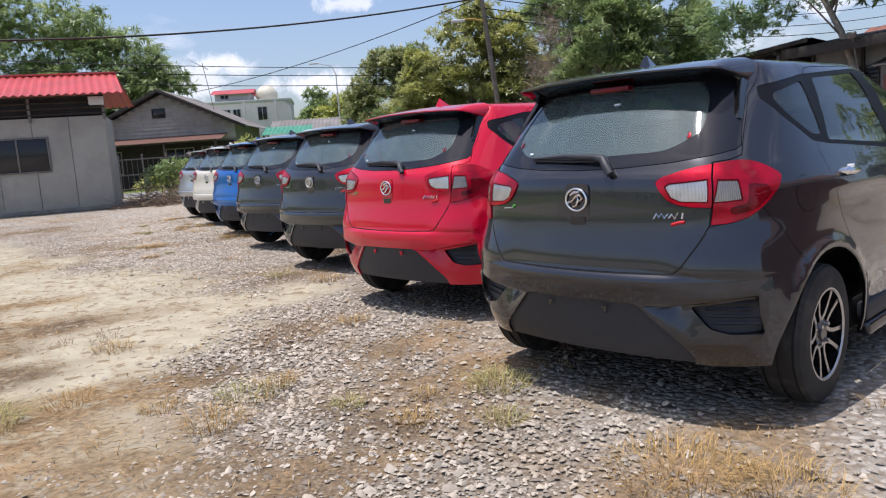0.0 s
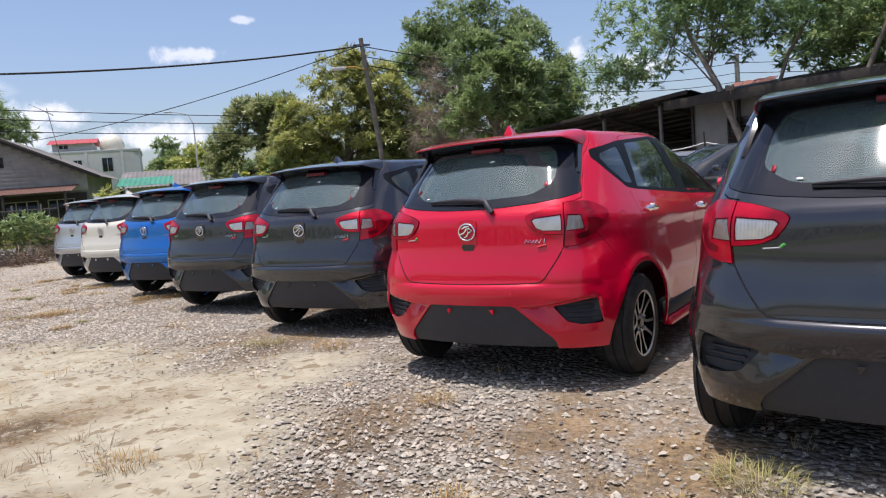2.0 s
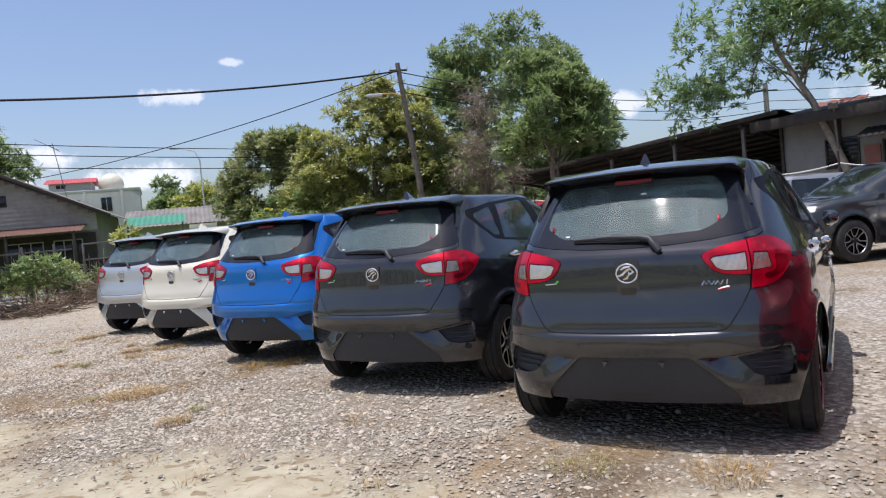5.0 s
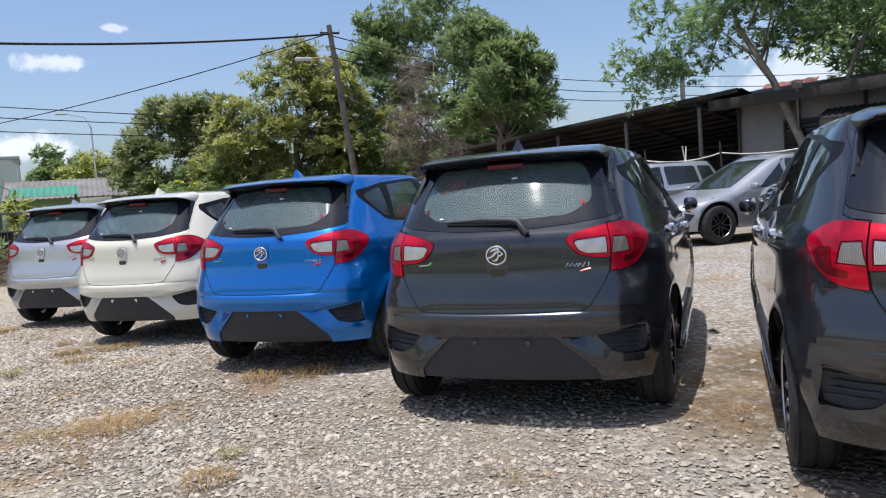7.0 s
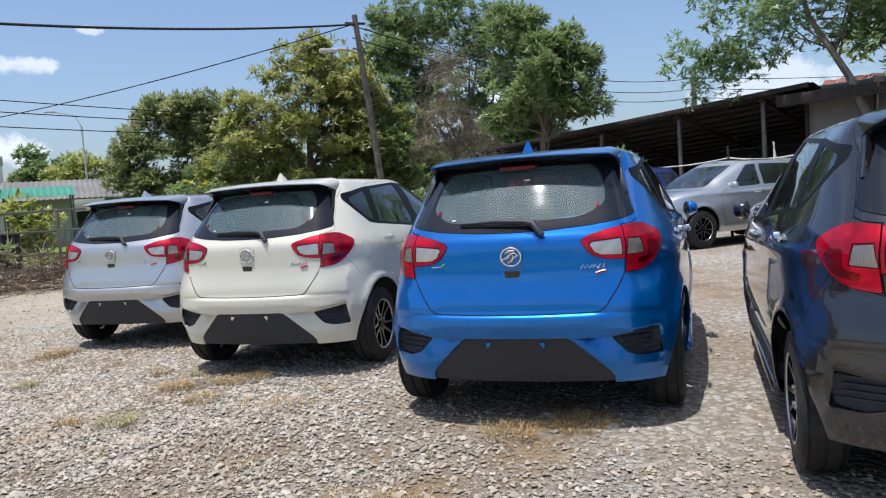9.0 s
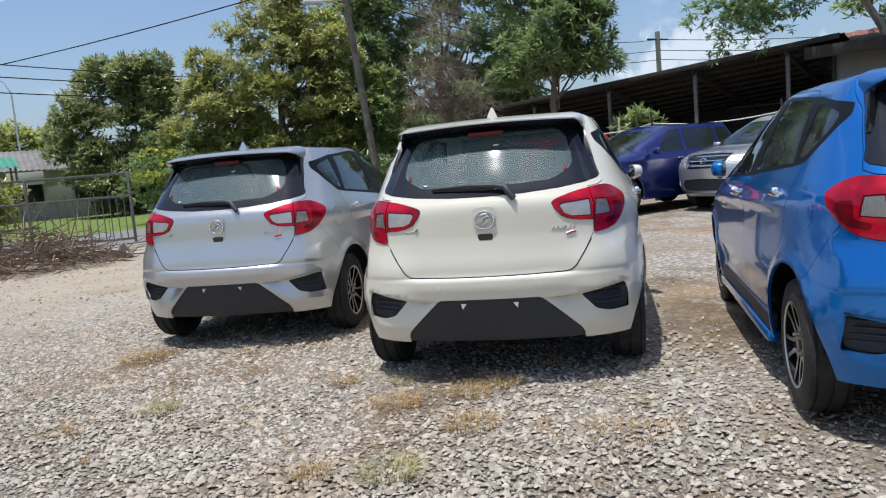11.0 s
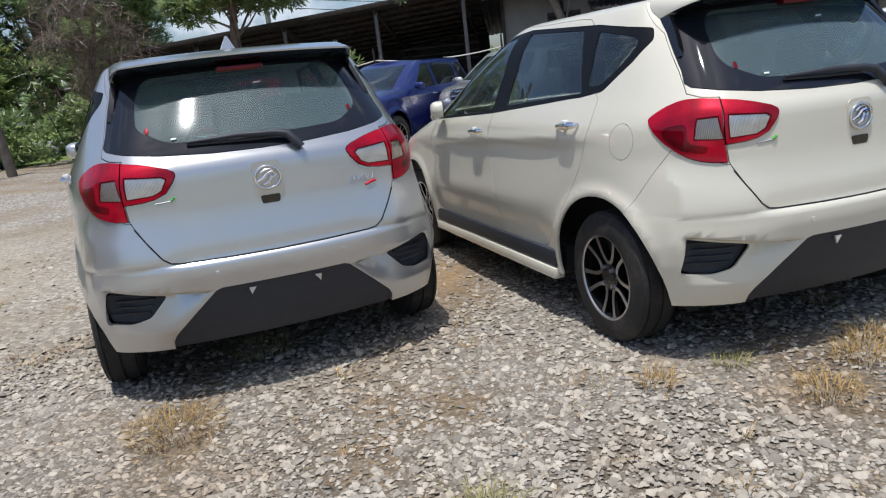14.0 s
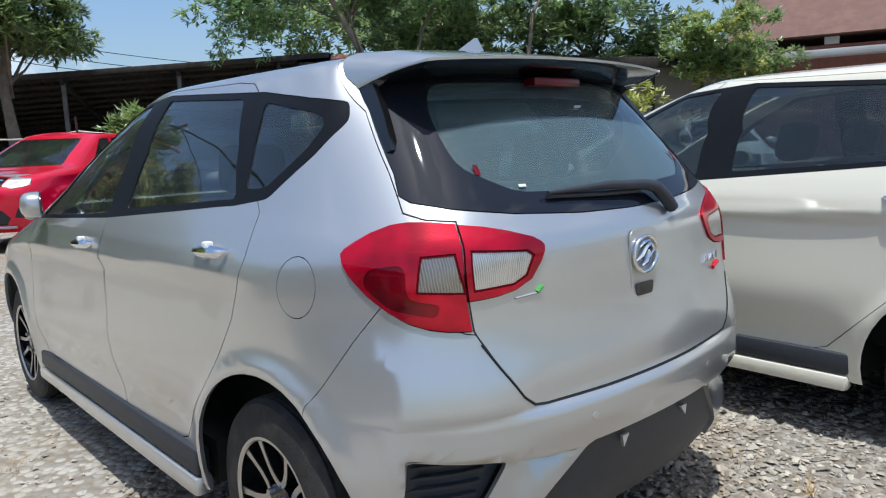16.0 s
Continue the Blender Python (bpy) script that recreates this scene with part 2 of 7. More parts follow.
def mesh_part(name, verts, faces, material, parent=None, label="", smooth=0, ids=None):
    me = bpy.data.meshes.new(name)
    me.from_pydata([tuple(v) for v in verts], [], [tuple(f) for f in faces])
    for mm in (material if isinstance(material, (list, tuple)) else [material]):
        me.materials.append(mm)
    if ids is not None:
        me.polygons.foreach_set("material_index", ids)
    if smooth:
        me.polygons.foreach_set("use_smooth", [True] * len(me.polygons))
        me.set_sharp_from_angle(angle=radians(smooth))
    me.update()
    ob = new(name, me)
    if parent is not None:
        ob.parent = parent
    if label:
        ob["label"] = label
    return ob


def thing(name, m, label, category, group=""):
    ob = new(name)
    ob.matrix_world = m
    ob.empty_display_size = 0.2
    return tagged(ob, label, category, group)


def box(bm, x0, x1, y0, y1, z0, z1, bevel=0.0, m=None):
    """Adds a box, its edges rounded by bevel, to bm."""
    vs = bmesh.ops.create_cube(bm, size=1.0)["verts"]
    t = Matrix.Translation(((x0 + x1) / 2, (y0 + y1) / 2, (z0 + z1) / 2)) @ Matrix.Diagonal((x1 - x0, y1 - y0, z1 - z0, 1))
    bmesh.ops.transform(bm, matrix=(m @ t) if m is not None else t, verts=vs)
    if bevel:
        es = list({e for v in vs for e in v.link_edges})
        bmesh.ops.bevel(bm, geom=es, offset=bevel, segments=2, affect="EDGES", profile=0.5)
    return bm


def tube(path, radii, sides=8, closed=False):
    """Verts and faces of a tube along points, with a radius at each."""
    pts = [Vector(p) for p in path]
    if not isinstance(radii, (list, tuple)):
        radii = [radii] * len(pts)
    verts, faces = [], []
    side = None
    for i, p in enumerate(pts):
        d = (pts[min(i + 1, len(pts) - 1)] - pts[max(i - 1, 0)]).normalized()
        if side is None:
            side = d.orthogonal().normalized()
        side = (side - d * side.dot(d)).normalized()
        up = d.cross(side)
        for k in range(sides):
            a = 2 * math.pi * k / sides
            verts.append(p + (side * math.cos(a) + up * math.sin(a)) * radii[i])
    for i in range(len(pts) - 1):
        for k in range(sides):
            a, b = i * sides + k, i * sides + (k + 1) % sides
            faces.append((a, b, b + sides, a + sides))
    faces.append(tuple(range(sides))[::-1])
    faces.append(tuple(range((len(pts) - 1) * sides, len(pts) * sides)))
    return verts, faces


def tube_part(name, path, radii, material, parent=None, label="", sides=8):
    v, f = tube(path, radii, sides)
    return mesh_part(name, v, f, material, parent, label, smooth=50)


def prism(bm, pts, y0, y1):
    """Adds an upright slab: the outline pts (x, z) between two depths."""
    a = [bm.verts.new((x, y0, z)) for x, z in pts]
    b = [bm.verts.new((x, y1, z)) for x, z in pts]
    bm.faces.new(a)
    bm.faces.new(b[::-1])
    for i in range(len(pts)):
        j = (i + 1) % len(pts)
        bm.faces.new((a[j], a[i], b[i], b[j]))
    bmesh.ops.recalc_face_normals(bm, faces=bm.faces)
    return bm


# ---- ground: one sheet to the horizon, gravel over dirt with sandy and dry-grass patches ----
# patches of bare brown dirt and flat dry grass: x, y, yaw, half widths, share of the stones that is missing there
BARE = [
    (-1.2, 2.0, 20, 0.9, 0.45, 1.0), (-1.9, 2.4, 60, 0.6, 0.3, 1.0), (-0.6, 2.6, 30, 0.6, 0.25, 0.8), (-2.9, 4.1, 40, 0.8, 0.35, 1.0), (-3.6, 5.6, 30, 0.7, 0.3, 1.0), (-4.8, 5.8, 30, 1.2, 0.5, 1.0),
    (-3.05, 5.65, 20, 0.75, 0.35, 1.0), (-1.75, 3.8, 30, 0.60, 0.28, 1.0), (-2.5, 3.2, 10, 1.0, 0.50, 1.0), (-1.7, 2.7, 10, 0.7, 0.35, 0.9), (-3.7, 4.5, 30, 0.9, 0.4, 1.0), (-4.3, 6.6, 20, 0.9, 0.3, 1.0), (-0.98, 5.0, 60, 0.5, 0.22, 0.7), (-0.2, 4.45, 50, 0.55, 0.22, 0.8), (0.12, 3.8, 40, 0.40, 0.25, 0.9),
    (-0.7, 9.5, 49, 1.1, 0.38, 0.85), (-1.5, 7.3, 48, 0.8, 0.25, 0.7), (-2.37, 14.0, 49, 1.0, 0.30, 0.85), (-3.4, 16.4, 50, 1.1, 0.28, 0.85), (-5.8, 16.1, 50, 0.38, 0.2, 0.7), (-3.1, 11.5, 49, 0.6, 0.22, 0.8),
    (-4.6, 13.9, 45, 0.7, 0.2, 0.6), (0.9, 2.5, 40, 0.7, 0.25, 0.8), (-4.2, 10.9, 40, 0.4, 0.2, 0.7), (-1.7, 7.9, 47, 0.9, 0.22, 0.6), (-5.0, 16.9, 50, 0.9, 0.2, 0.6),
]


LATTICE = np.random.default_rng(5).random((256, 256))


def fbm(x, y, scale, octaves=4):
    """Smooth noise from 0 to 1 over the plan."""
    out, amp, total = 0.0, 1.0, 0.0
    for k in range(octaves):
        u, v = x * scale * 2**k + 17.3 * k, y * scale * 2**k + 9.1 * k
        i, j = np.floor(u).astype(int), np.floor(v).astype(int)
        fu, fv = u - i, v - j
        fu, fv = fu * fu * (3 - 2 * fu), fv * fv * (3 - 2 * fv)
        at = lambda a, b: LATTICE[a % 256, b % 256]
        out = out + amp * ((at(i, j) * (1 - fu) + at(i + 1, j) * fu) * (1 - fv) + (at(i, j + 1) * (1 - fu) + at(i + 1, j + 1) * fu) * fv)
        total += amp
        amp *= 0.55
    return out / total


def smooth01(a, b, v):
    u = np.clip((v - a) / (b - a), 0, 1)
    return u * u * (3 - 2 * u)


def sand_at(x, y):
    """Share of pale sand at places of the plan."""
    e = np.minimum(np.minimum(-1.15 - x, 4.0 - 0.70 * x - 0.74 * y), y - 2.7)
    return smooth01(-0.15, 0.75, e + 2.4 * (fbm(x, y, 0.9, 5) - 0.5))


def loose_at(x, y):
    """Share of dark soil between the loose stones along the row's tails."""
    w = x - 1.25 + 0.452 * y + 0.9
    return 0.95 * np.exp(-0.5 * (w / 1.35) ** 2) * smooth01(-1.0, 0.0, y) * smooth01(18.0, 16.0, y)


def turf_at(x, y):
    """Share of brown dirt and flattened dry grass at places of the plan."""
    n = fbm(x + 40, y, 1.9, 5)
    out = 0.75 * smooth01(0.53, 0.66, fbm(x - 31, y + 12, 0.55, 5)) * smooth01(0.35, 0.6, n)
    for cx, cy, yaw, rx, ry, k in BARE:
        a = radians(yaw)
        dx, dy = x - cx, y - cy
        u, v = (dx * math.cos(a) + dy * math.sin(a)) / rx, (-dx * math.sin(a) + dy * math.cos(a)) / ry
        out = np.maximum(out, k * smooth01(1.45, 0.55, np.hypot(u, v) + 1.3 * (n - 0.5)))
    return out


def ground_material():
    m = bpy.data.materials.new("gravel_ground")
    m.use_nodes = True
    n, l = m.node_tree.nodes, m.node_tree.links
    b = n["Principled BSDF"]
    b.inputs["Roughness"].default_value = 0.95
    b.inputs["Specular IOR Level"].default_value = 0.15
    geo = n.new("ShaderNodeNewGeometry")

    def noise_tex(scale, detail=8.0, rough=0.6):
        t = n.new("ShaderNodeTexNoise")
        t.inputs["Scale"].default_value, t.inputs["Detail"].default_value, t.inputs["Roughness"].default_value = scale, detail, rough
        l.new(geo.outputs["Position"], t.inputs["Vector"])
        return t.outputs["Fac"]

    def ramp(v, a, c, lo=0.0, hi=1.0):
        r = n.new("ShaderNodeMapRange")
        r.interpolation_type = "SMOOTHSTEP"
        for k, x in zip(("From Min", "From Max", "To Min", "To Max"), (a, c, lo, hi)):
            r.inputs[k].default_value = x
        l.new(v, r.inputs["Value"])
        return r.outputs["Result"]

    def mixc(f, a, c):
        x = n.new("ShaderNodeMix")
        x.data_type = "RGBA"
        for k, v in (("A", a), ("B", c)):
            if isinstance(v, tuple):
                x.inputs[k].default_value = (*v, 1)
            else:
                l.new(v, x.inputs[k])
        if isinstance(f, float):
            x.inputs["Factor"].default_value = f
        else:
            l.new(f, x.inputs["Factor"])
        return x.outputs["Result"]

    def op(kind, a, c):
        x = n.new("ShaderNodeMath")
        x.operation = kind
        x.use_clamp = True
        for i, v in enumerate((a, c)):
            if isinstance(v, (int, float)):
                x.inputs[i].default_value = v
            else:
                l.new(v, x.inputs[i])
        return x.outputs["Value"]

    def patch(x, y, yaw, rx, ry, soft=0.5):
        """A soft oval on the plan."""
        mp = n.new("ShaderNodeMapping")
        mp.vector_type = "TEXTURE"
        mp.inputs["Location"].default_value = (x, y, 0)
        mp.inputs["Rotation"].default_value = (0, 0, radians(yaw))
        mp.inputs["Scale"].default_value = (rx, ry, 1000)
        l.new(geo.outputs["Position"], mp.inputs["Vector"])
        ln = n.new("ShaderNodeVectorMath")
        ln.operation = "LENGTH"
        l.new(mp.outputs["Vector"], ln.inputs[0])
        return ramp(ln.outputs["Value"], 1.0 + soft, 1.0 - soft)

    vor = n.new("ShaderNodeTexVoronoi")
    vor.inputs["Scale"].default_value = 26.0
    l.new(geo.outputs["Position"], vor.inputs["Vector"])
    bw = n.new("ShaderNodeRGBToBW")
    l.new(vor.outputs["Color"], bw.inputs["Color"])
    stone = mixc(ramp(bw.outputs["Val"], 0.2, 0.8), (0.24, 0.22, 0.19), (0.46, 0.435, 0.39))
    stone = mixc(ramp(vor.outputs["Distance"], 0.45, 0.75), stone, (0.24, 0.205, 0.165))
    dirt = mixc(ramp(noise_tex(9.0), 0.3, 0.7), (0.19, 0.145, 0.095), (0.31, 0.25, 0.175))
    sandc = mixc(ramp(noise_tex(5.0), 0.3, 0.7), (0.325, 0.29, 0.205), (0.42, 0.385, 0.285))
    straw = mixc(ramp(noise_tex(30.0), 0.3, 0.7), (0.12, 0.08, 0.045), (0.28, 0.20, 0.11))
    col = mixc(ramp(noise_tex(0.55), 0.44, 0.62, 0.0, 0.55), stone, dirt)
    sep = n.new("ShaderNodeSeparateXYZ")
    l.new(geo.outputs["Position"], sep.inputs["Vector"])

    def field(name):
        x = n.new("ShaderNodeAttribute")
        x.attribute_name = name
        return x.outputs["Fac"]

    packed = n.new("ShaderNodeTexVoronoi")
    packed.inputs["Scale"].default_value = 62.0
    l.new(geo.outputs["Position"], packed.inputs["Vector"])
    tone = n.new("ShaderNodeRGBToBW")
    l.new(packed.outputs["Color"], tone.inputs["Color"])
    chip = mixc(ramp(tone.outputs["Val"], 0.15, 0.85), (0.19, 0.165, 0.13), (0.42, 0.385, 0.325))
    chip = mixc(ramp(packed.outputs["Distance"], 0.32, 0.62), chip, (0.12, 0.097, 0.072))
    chip = mixc(ramp(noise_tex(2.2, 8, 0.65), 0.45, 0.70, 0.0, 0.75), chip, (0.15, 0.11, 0.07))
    col = mixc(field("loose"), col, chip)
    sand = field("sand")
    col = mixc(sand, col, sandc)
    pit = ramp(noise_tex(6.5, 3, 0.5), 0.585, 0.64)
    col = mixc(op("MULTIPLY", pit, op("MULTIPLY", sand, 0.8)), col, (0.20, 0.15, 0.09))
    turf = op("MULTIPLY", field("turf"), ramp(noise_tex(5.0, 12, 0.75), 0.36, 0.52))
    col = mixc(turf, col, mixc(ramp(noise_tex(1.0), 0.4, 0.6), mixc(ramp(noise_tex(0.33, 3, 0.5), 0.46, 0.56), (0.115, 0.083, 0.052), (0.32, 0.215, 0.11)), straw))
    # pale track between the row and the gate
    track = op("MULTIPLY", patch(-5.9, 23.6, 4, 3.0, 4.6), ramp(noise_tex(0.9), 0.25, 0.6, 0.3, 0.9))
    col = mixc(track, col, (0.41, 0.36, 0.275))
    # roadside and grass past the gate
    grass = ramp(noise_tex(3.0), 0.3, 0.7)
    green = mixc(grass, (0.10, 0.16, 0.035), (0.20, 0.25, 0.07))
    far = ramp(op("ADD", op("MULTIPLY", sep.outputs["Y"], 0.01), op("MULTIPLY", sep.outputs["X"], -0.0055)), 0.355, 0.365)
    col = mixc(far, col, green)
    l.new(col, b.inputs["Base Color"])
    bump = n.new("ShaderNodeBump")
    bump.inputs["Strength"].default_value, bump.inputs["Distance"].default_value = 0.9, 0.02
    hgt = op("ADD", op("MULTIPLY", op("SUBTRACT", 1.0, vor.outputs["Distance"]), op("SUBTRACT", 1.0, sand)), op("MULTIPLY", noise_tex(14.0), 0.4))
    l.new(hgt, bump.inputs["Height"])
    l.new(bump.outputs["Normal"], b.inputs["Normal"])
    return m


M_GROUND = ground_material()
xs = np.array([-2500, -400, -80, -30] + list(np.linspace(-13, 8, 176)) + [12, 18, 30, 80, 400, 2500])
ys = np.array([-2500, -400, -60, -20] + list(np.linspace(-3, 27, 251)) + [34, 60, 120, 400, 2500])
gx, gy = np.meshgrid(xs, ys)
gz = np.where((np.abs(gx) < 13.1) & (gy > -3.1) & (gy < 27.1), 0.026 * (fbm(gx, gy, 0.8, 4) - 0.5) - 0.012, -0.012)
w = len(xs)
ground = mesh_part("ground", np.stack([gx.ravel(), gy.ravel(), gz.ravel()], 1), [(i * w + j, i * w + j + 1, (i + 1) * w + j + 1, (i + 1) * w + j) for i in range(len(ys) - 1) for j in range(w - 1)], M_GROUND, smooth=60)
for name, field in (("sand", sand_at), ("turf", turf_at), ("loose", loose_at)):
    ground.data.attributes.new(name, "FLOAT", "POINT").data.foreach_set("value", field(gx, gy).astype(np.float32).ravel())
tagged(ground, "pale grey gravel lot with sandy and dry grass patches", "ground", kind="structure")


# ---- car bodies: a skin laid round plan outlines, height by height, then cut into its panels ----
def spline(table, t):
    """A smooth curve through (t, value) rows."""
    xs = np.array([r[0] for r in table], float)
    ys = np.array([r[1] for r in table], float)
    d = np.diff(ys) / np.diff(xs)
    m = np.zeros_like(ys)
    m[1:-1] = np.where(d[:-1] * d[1:] > 0, 2 * d[:-1] * d[1:] / (d[:-1] + d[1:] + 1e-12), 0)
    m[0], m[-1] = d[0], d[-1]
    t = np.clip(t, xs[0], xs[-1])
    i = np.clip(np.searchsorted(xs, t) - 1, 0, len(xs) - 2)
    h = xs[i + 1] - xs[i]
    u = (t - xs[i]) / h
    return (2 * u**3 - 3 * u**2 + 1) * ys[i] + (u**3 - 2 * u**2 + u) * h * m[i] + (3 * u**2 - 2 * u**3) * ys[i + 1] + (u**3 - u**2) * h * m[i + 1]


def sstep(a, b, x):
    u = np.clip((x - a) / (b - a), 0, 1)
    return u * u * (3 - 2 * u)


def inside(p, poly):
    x, y = p
    c = False
    j = len(poly) - 1
    for i in range(len(poly)):
        (xi, yi), (xj, yj) = poly[i], poly[j]
        if (yi > y) != (yj > y) and x < (xj - xi) * (y - yi) / (yj - yi) + xi:
            c = not c
        j = i
    return c


def shrink(poly, d):
    """The outline moved inwards by d."""
    area = sum(poly[i - 1][0] * poly[i][1] - poly[i][0] * poly[i - 1][1] for i in range(len(poly)))
    sgn = 1 if area > 0 else -1
    out = []
    for i in range(len(poly)):
        p, q, r = Vector(poly[i - 1]), Vector(poly[i]), Vector(poly[(i + 1) % len(poly)])
        e, f = (q - p).normalized(), (r - q).normalized()
        n1, n2 = Vector((-e.y, e.x)) * sgn, Vector((-f.y, f.x)) * sgn
        b = n1 + n2
        k = b.length
        b = b / k if k > 1e-6 else n1
        out.append(tuple(q + b * min(d / max(0.35, b.dot(n1)), 2.5 * d)))
    return out


def rounded(poly, r, n=4):
    """The outline with its corners rounded."""
    out = []
    for i in range(len(poly)):
        p, q, s = Vector(poly[i - 1]), Vector(poly[i]), Vector(poly[(i + 1) % len(poly)])
        a = q + (p - q).normalized() * min(r, (p - q).length * 0.45)
        b = q + (s - q).normalized() * min(r, (s - q).length * 0.45)
        for k in range(n + 1):
            u = k / n
            out.append(tuple(a * (1 - u) ** 2 + q * 2 * u * (1 - u) + b * u * u))
    return out


class Skin:
    """A car's skin. s runs round the plan outline from the tail's middle, over one side, to the nose; z is the height."""

    def __init__(self, outline, width, tail, nose, fade, bulge):
        pts = [Vector((-outline[1][0], outline[1][1]))] + [Vector(p) for p in outline] + [Vector((-outline[-2][0], outline[-2][1]))]
        xs, ys = [], []
        for i in range(1, len(pts) - 2):
            for k in range(24):
                u = k / 24
                p0, p1, p2, p3 = pts[i - 1 : i + 3]
                q = 0.5 * ((2 * p1) + (p2 - p0) * u + (2 * p0 - 5 * p1 + 4 * p2 - p3) * u**2 + (3 * p1 - p0 - 3 * p2 + p3) * u**3)
                xs.append(q.x), ys.append(q.y)
        xs.append(outline[-1][0]), ys.append(outline[-1][1])
        self.x, self.y = np.array(xs), np.array(ys)
        self.s = np.concatenate([[0], np.cumsum(np.hypot(np.diff(xs), np.diff(ys)))])
        self.end, self.length = self.s[-1], ys[-1]
        self.width, self.tail, self.nose, self.fade, self.bulge = width, tail, nose, fade, bulge

    def at(self, s, z):
        xb, yb = np.interp(s, self.s, self.x), np.interp(s, self.s, self.y)
        fr = 1 - sstep(0.03, 0.75, yb)
        y = yb + spline(self.tail, z) * fr + (spline(self.nose, z) - self.length) * np.clip((yb - self.fade) / (self.length - self.fade), 0, 1)
        x = xb * spline(self.width, z)
        return self.bulge(x, y, z)

    def rear(self, x, z):
        """s of the tail's point at x."""
        ss = np.linspace(0, self.s[np.argmax(self.x)], 900)
        xx = self.at(ss, np.full_like(ss, z))[0]
        return float(np.interp(x, np.maximum.accumulate(xx), ss)), z

    def side(self, y, z):
        ss = np.linspace(0, self.end, 1200)
        yy = self.at(ss, np.full_like(ss, z))[1]
        return float(np.interp(y, np.maximum.accumulate(yy), ss)), z

    def front(self, x, z):
        k = np.argmax(self.x)
        return float(np.interp(-x / spline(self.width, z), -self.x[k:], self.s[k:])), z

    def cut(self, regions, zs, ds=0.045):
        """Cuts the half skin along the regions' outlines; gives each region's pieces (a region named '-' is left out)."""
        ss = list(np.arange(0, self.end, ds)) + [self.end]
        bm = bmesh.new()
        grid = [[bm.verts.new((s, z, 0)) for s in ss] for z in zs]
        for i in range(len(zs) - 1):
            for j in range(len(ss) - 1):
                bm.faces.new((grid[i][j], grid[i][j + 1], grid[i + 1][j + 1], grid[i + 1][j]))
        for name, poly in regions:
            lo = (min(p[0] for p in poly) - 0.01, min(p[1] for p in poly) - 0.01)
            hi = (max(p[0] for p in poly) + 0.01, max(p[1] for p in poly) + 0.01)

            def box_of(f):
                a = [v.co for v in f.verts]
                return min(v.x for v in a), max(v.x for v in a), min(v.y for v in a), max(v.y for v in a)

            near = {}
            for f in bm.faces:
                b = box_of(f)
                if b[1] > lo[0] and b[0] < hi[0] and b[3] > lo[1] and b[2] < hi[1]:
                    near[f] = b
            for i in range(len(poly)):
                a, c = Vector((*poly[i - 1], 0)), Vector((*poly[i], 0))
                if (c - a).length < 1e-5:
                    continue
                x0, x1, y0, y1 = min(a.x, c.x) - 1e-4, max(a.x, c.x) + 1e-4, min(a.y, c.y) - 1e-4, max(a.y, c.y) + 1e-4
                fs = [f for f, b in near.items() if f.is_valid and b[1] > x0 and b[0] < x1 and b[3] > y0 and b[2] < y1]
                if not fs:
                    continue
                d = (c - a).normalized()
                geom = list({g for f in fs for g in (f, *f.edges, *f.verts)})
                r = bmesh.ops.bisect_plane(bm, geom=geom, dist=2e-5, plane_co=a, plane_no=(-d.y, d.x, 0))
                for f in fs:
                    if f.is_valid:
                        near[f] = box_of(f)
                for g in r["geom"]:
                    if isinstance(g, bmesh.types.BMFace):
                        near[g] = box_of(g)
                near = {f: b for f, b in near.items() if f.is_valid}
        out = {}
        boxes = [(name, poly, min(p[0] for p in poly), max(p[0] for p in poly), min(p[1] for p in poly), max(p[1] for p in poly)) for name, poly in regions]
        for f in bm.faces:
            c = f.calc_center_median()
            for name, poly, x0, x1, y0, y1 in boxes:
                if x0 <= c.x <= x1 and y0 <= c.y <= y1 and inside((c.x, c.y), poly):
                    break
            else:
                name = "body"
            if name != "-":
                out.setdefault(name, []).append([(v.co.x, v.co.y) for v in f.verts])
        bm.free()
        return out

    def panel(self, cells, sides=(1,), thick=0.015, sink=0.0):
        """A bmesh of cells laid on the skin: on one side (1 or -1) or both, with a thickness inwards."""
        bm = bmesh.new()
        arr = np.array([p for c in cells for p in c])
        xyz = np.stack(self.at(arr[:, 0], arr[:, 1]), 1)
        for sgn in sides:
            k, seen = 0, {}
            for c in cells:
                vs = []
                for p in c:
                    key = (round(p[0], 4), round(p[1], 4))
                    if key not in seen:
                        seen[key] = bm.verts.new((sgn * xyz[k][0], xyz[k][1], xyz[k][2]))
                    k += 1
                    if seen[key] not in vs:
                        vs.append(seen[key])
                if len(vs) > 2:
                    try:
                        bm.faces.new(vs if sgn < 0 else vs)
                    except ValueError:
                        pass
        bmesh.ops.remove_doubles(bm, verts=bm.verts, dist=0.0004)
        bmesh.ops.recalc_face_normals(bm, faces=bm.faces)
        # outwards is away from the car's middle
        mid = Vector((0, self.length / 2, 0.7))
        flip = sum((f.normal.dot(f.calc_center_median() - mid)) * f.calc_area() for f in bm.faces)
        if flip < 0:
            bmesh.ops.reverse_faces(bm, faces=bm.faces)
        near, table = self.normal_tree(cells, sides)
        out = {v: table[near.find(v.co)[1]] for v in bm.verts}
        if sink:
            for v, n in out.items():
                v.co -= n * sink
        if thick:
            faces = list(bm.faces)
            rim = [(lp.vert, lp.link_loop_next.vert) for f in faces for lp in f.loops if lp.edge.is_boundary]
            inner = {v: bm.verts.new(v.co - n * thick) for v, n in out.items()}
            for f in faces:
                bm.faces.new([inner[v] for v in reversed(f.verts)])
            for p, q in rim:
                bm.faces.new((q, p, inner[p], inner[q]))
        bm.normal_update()
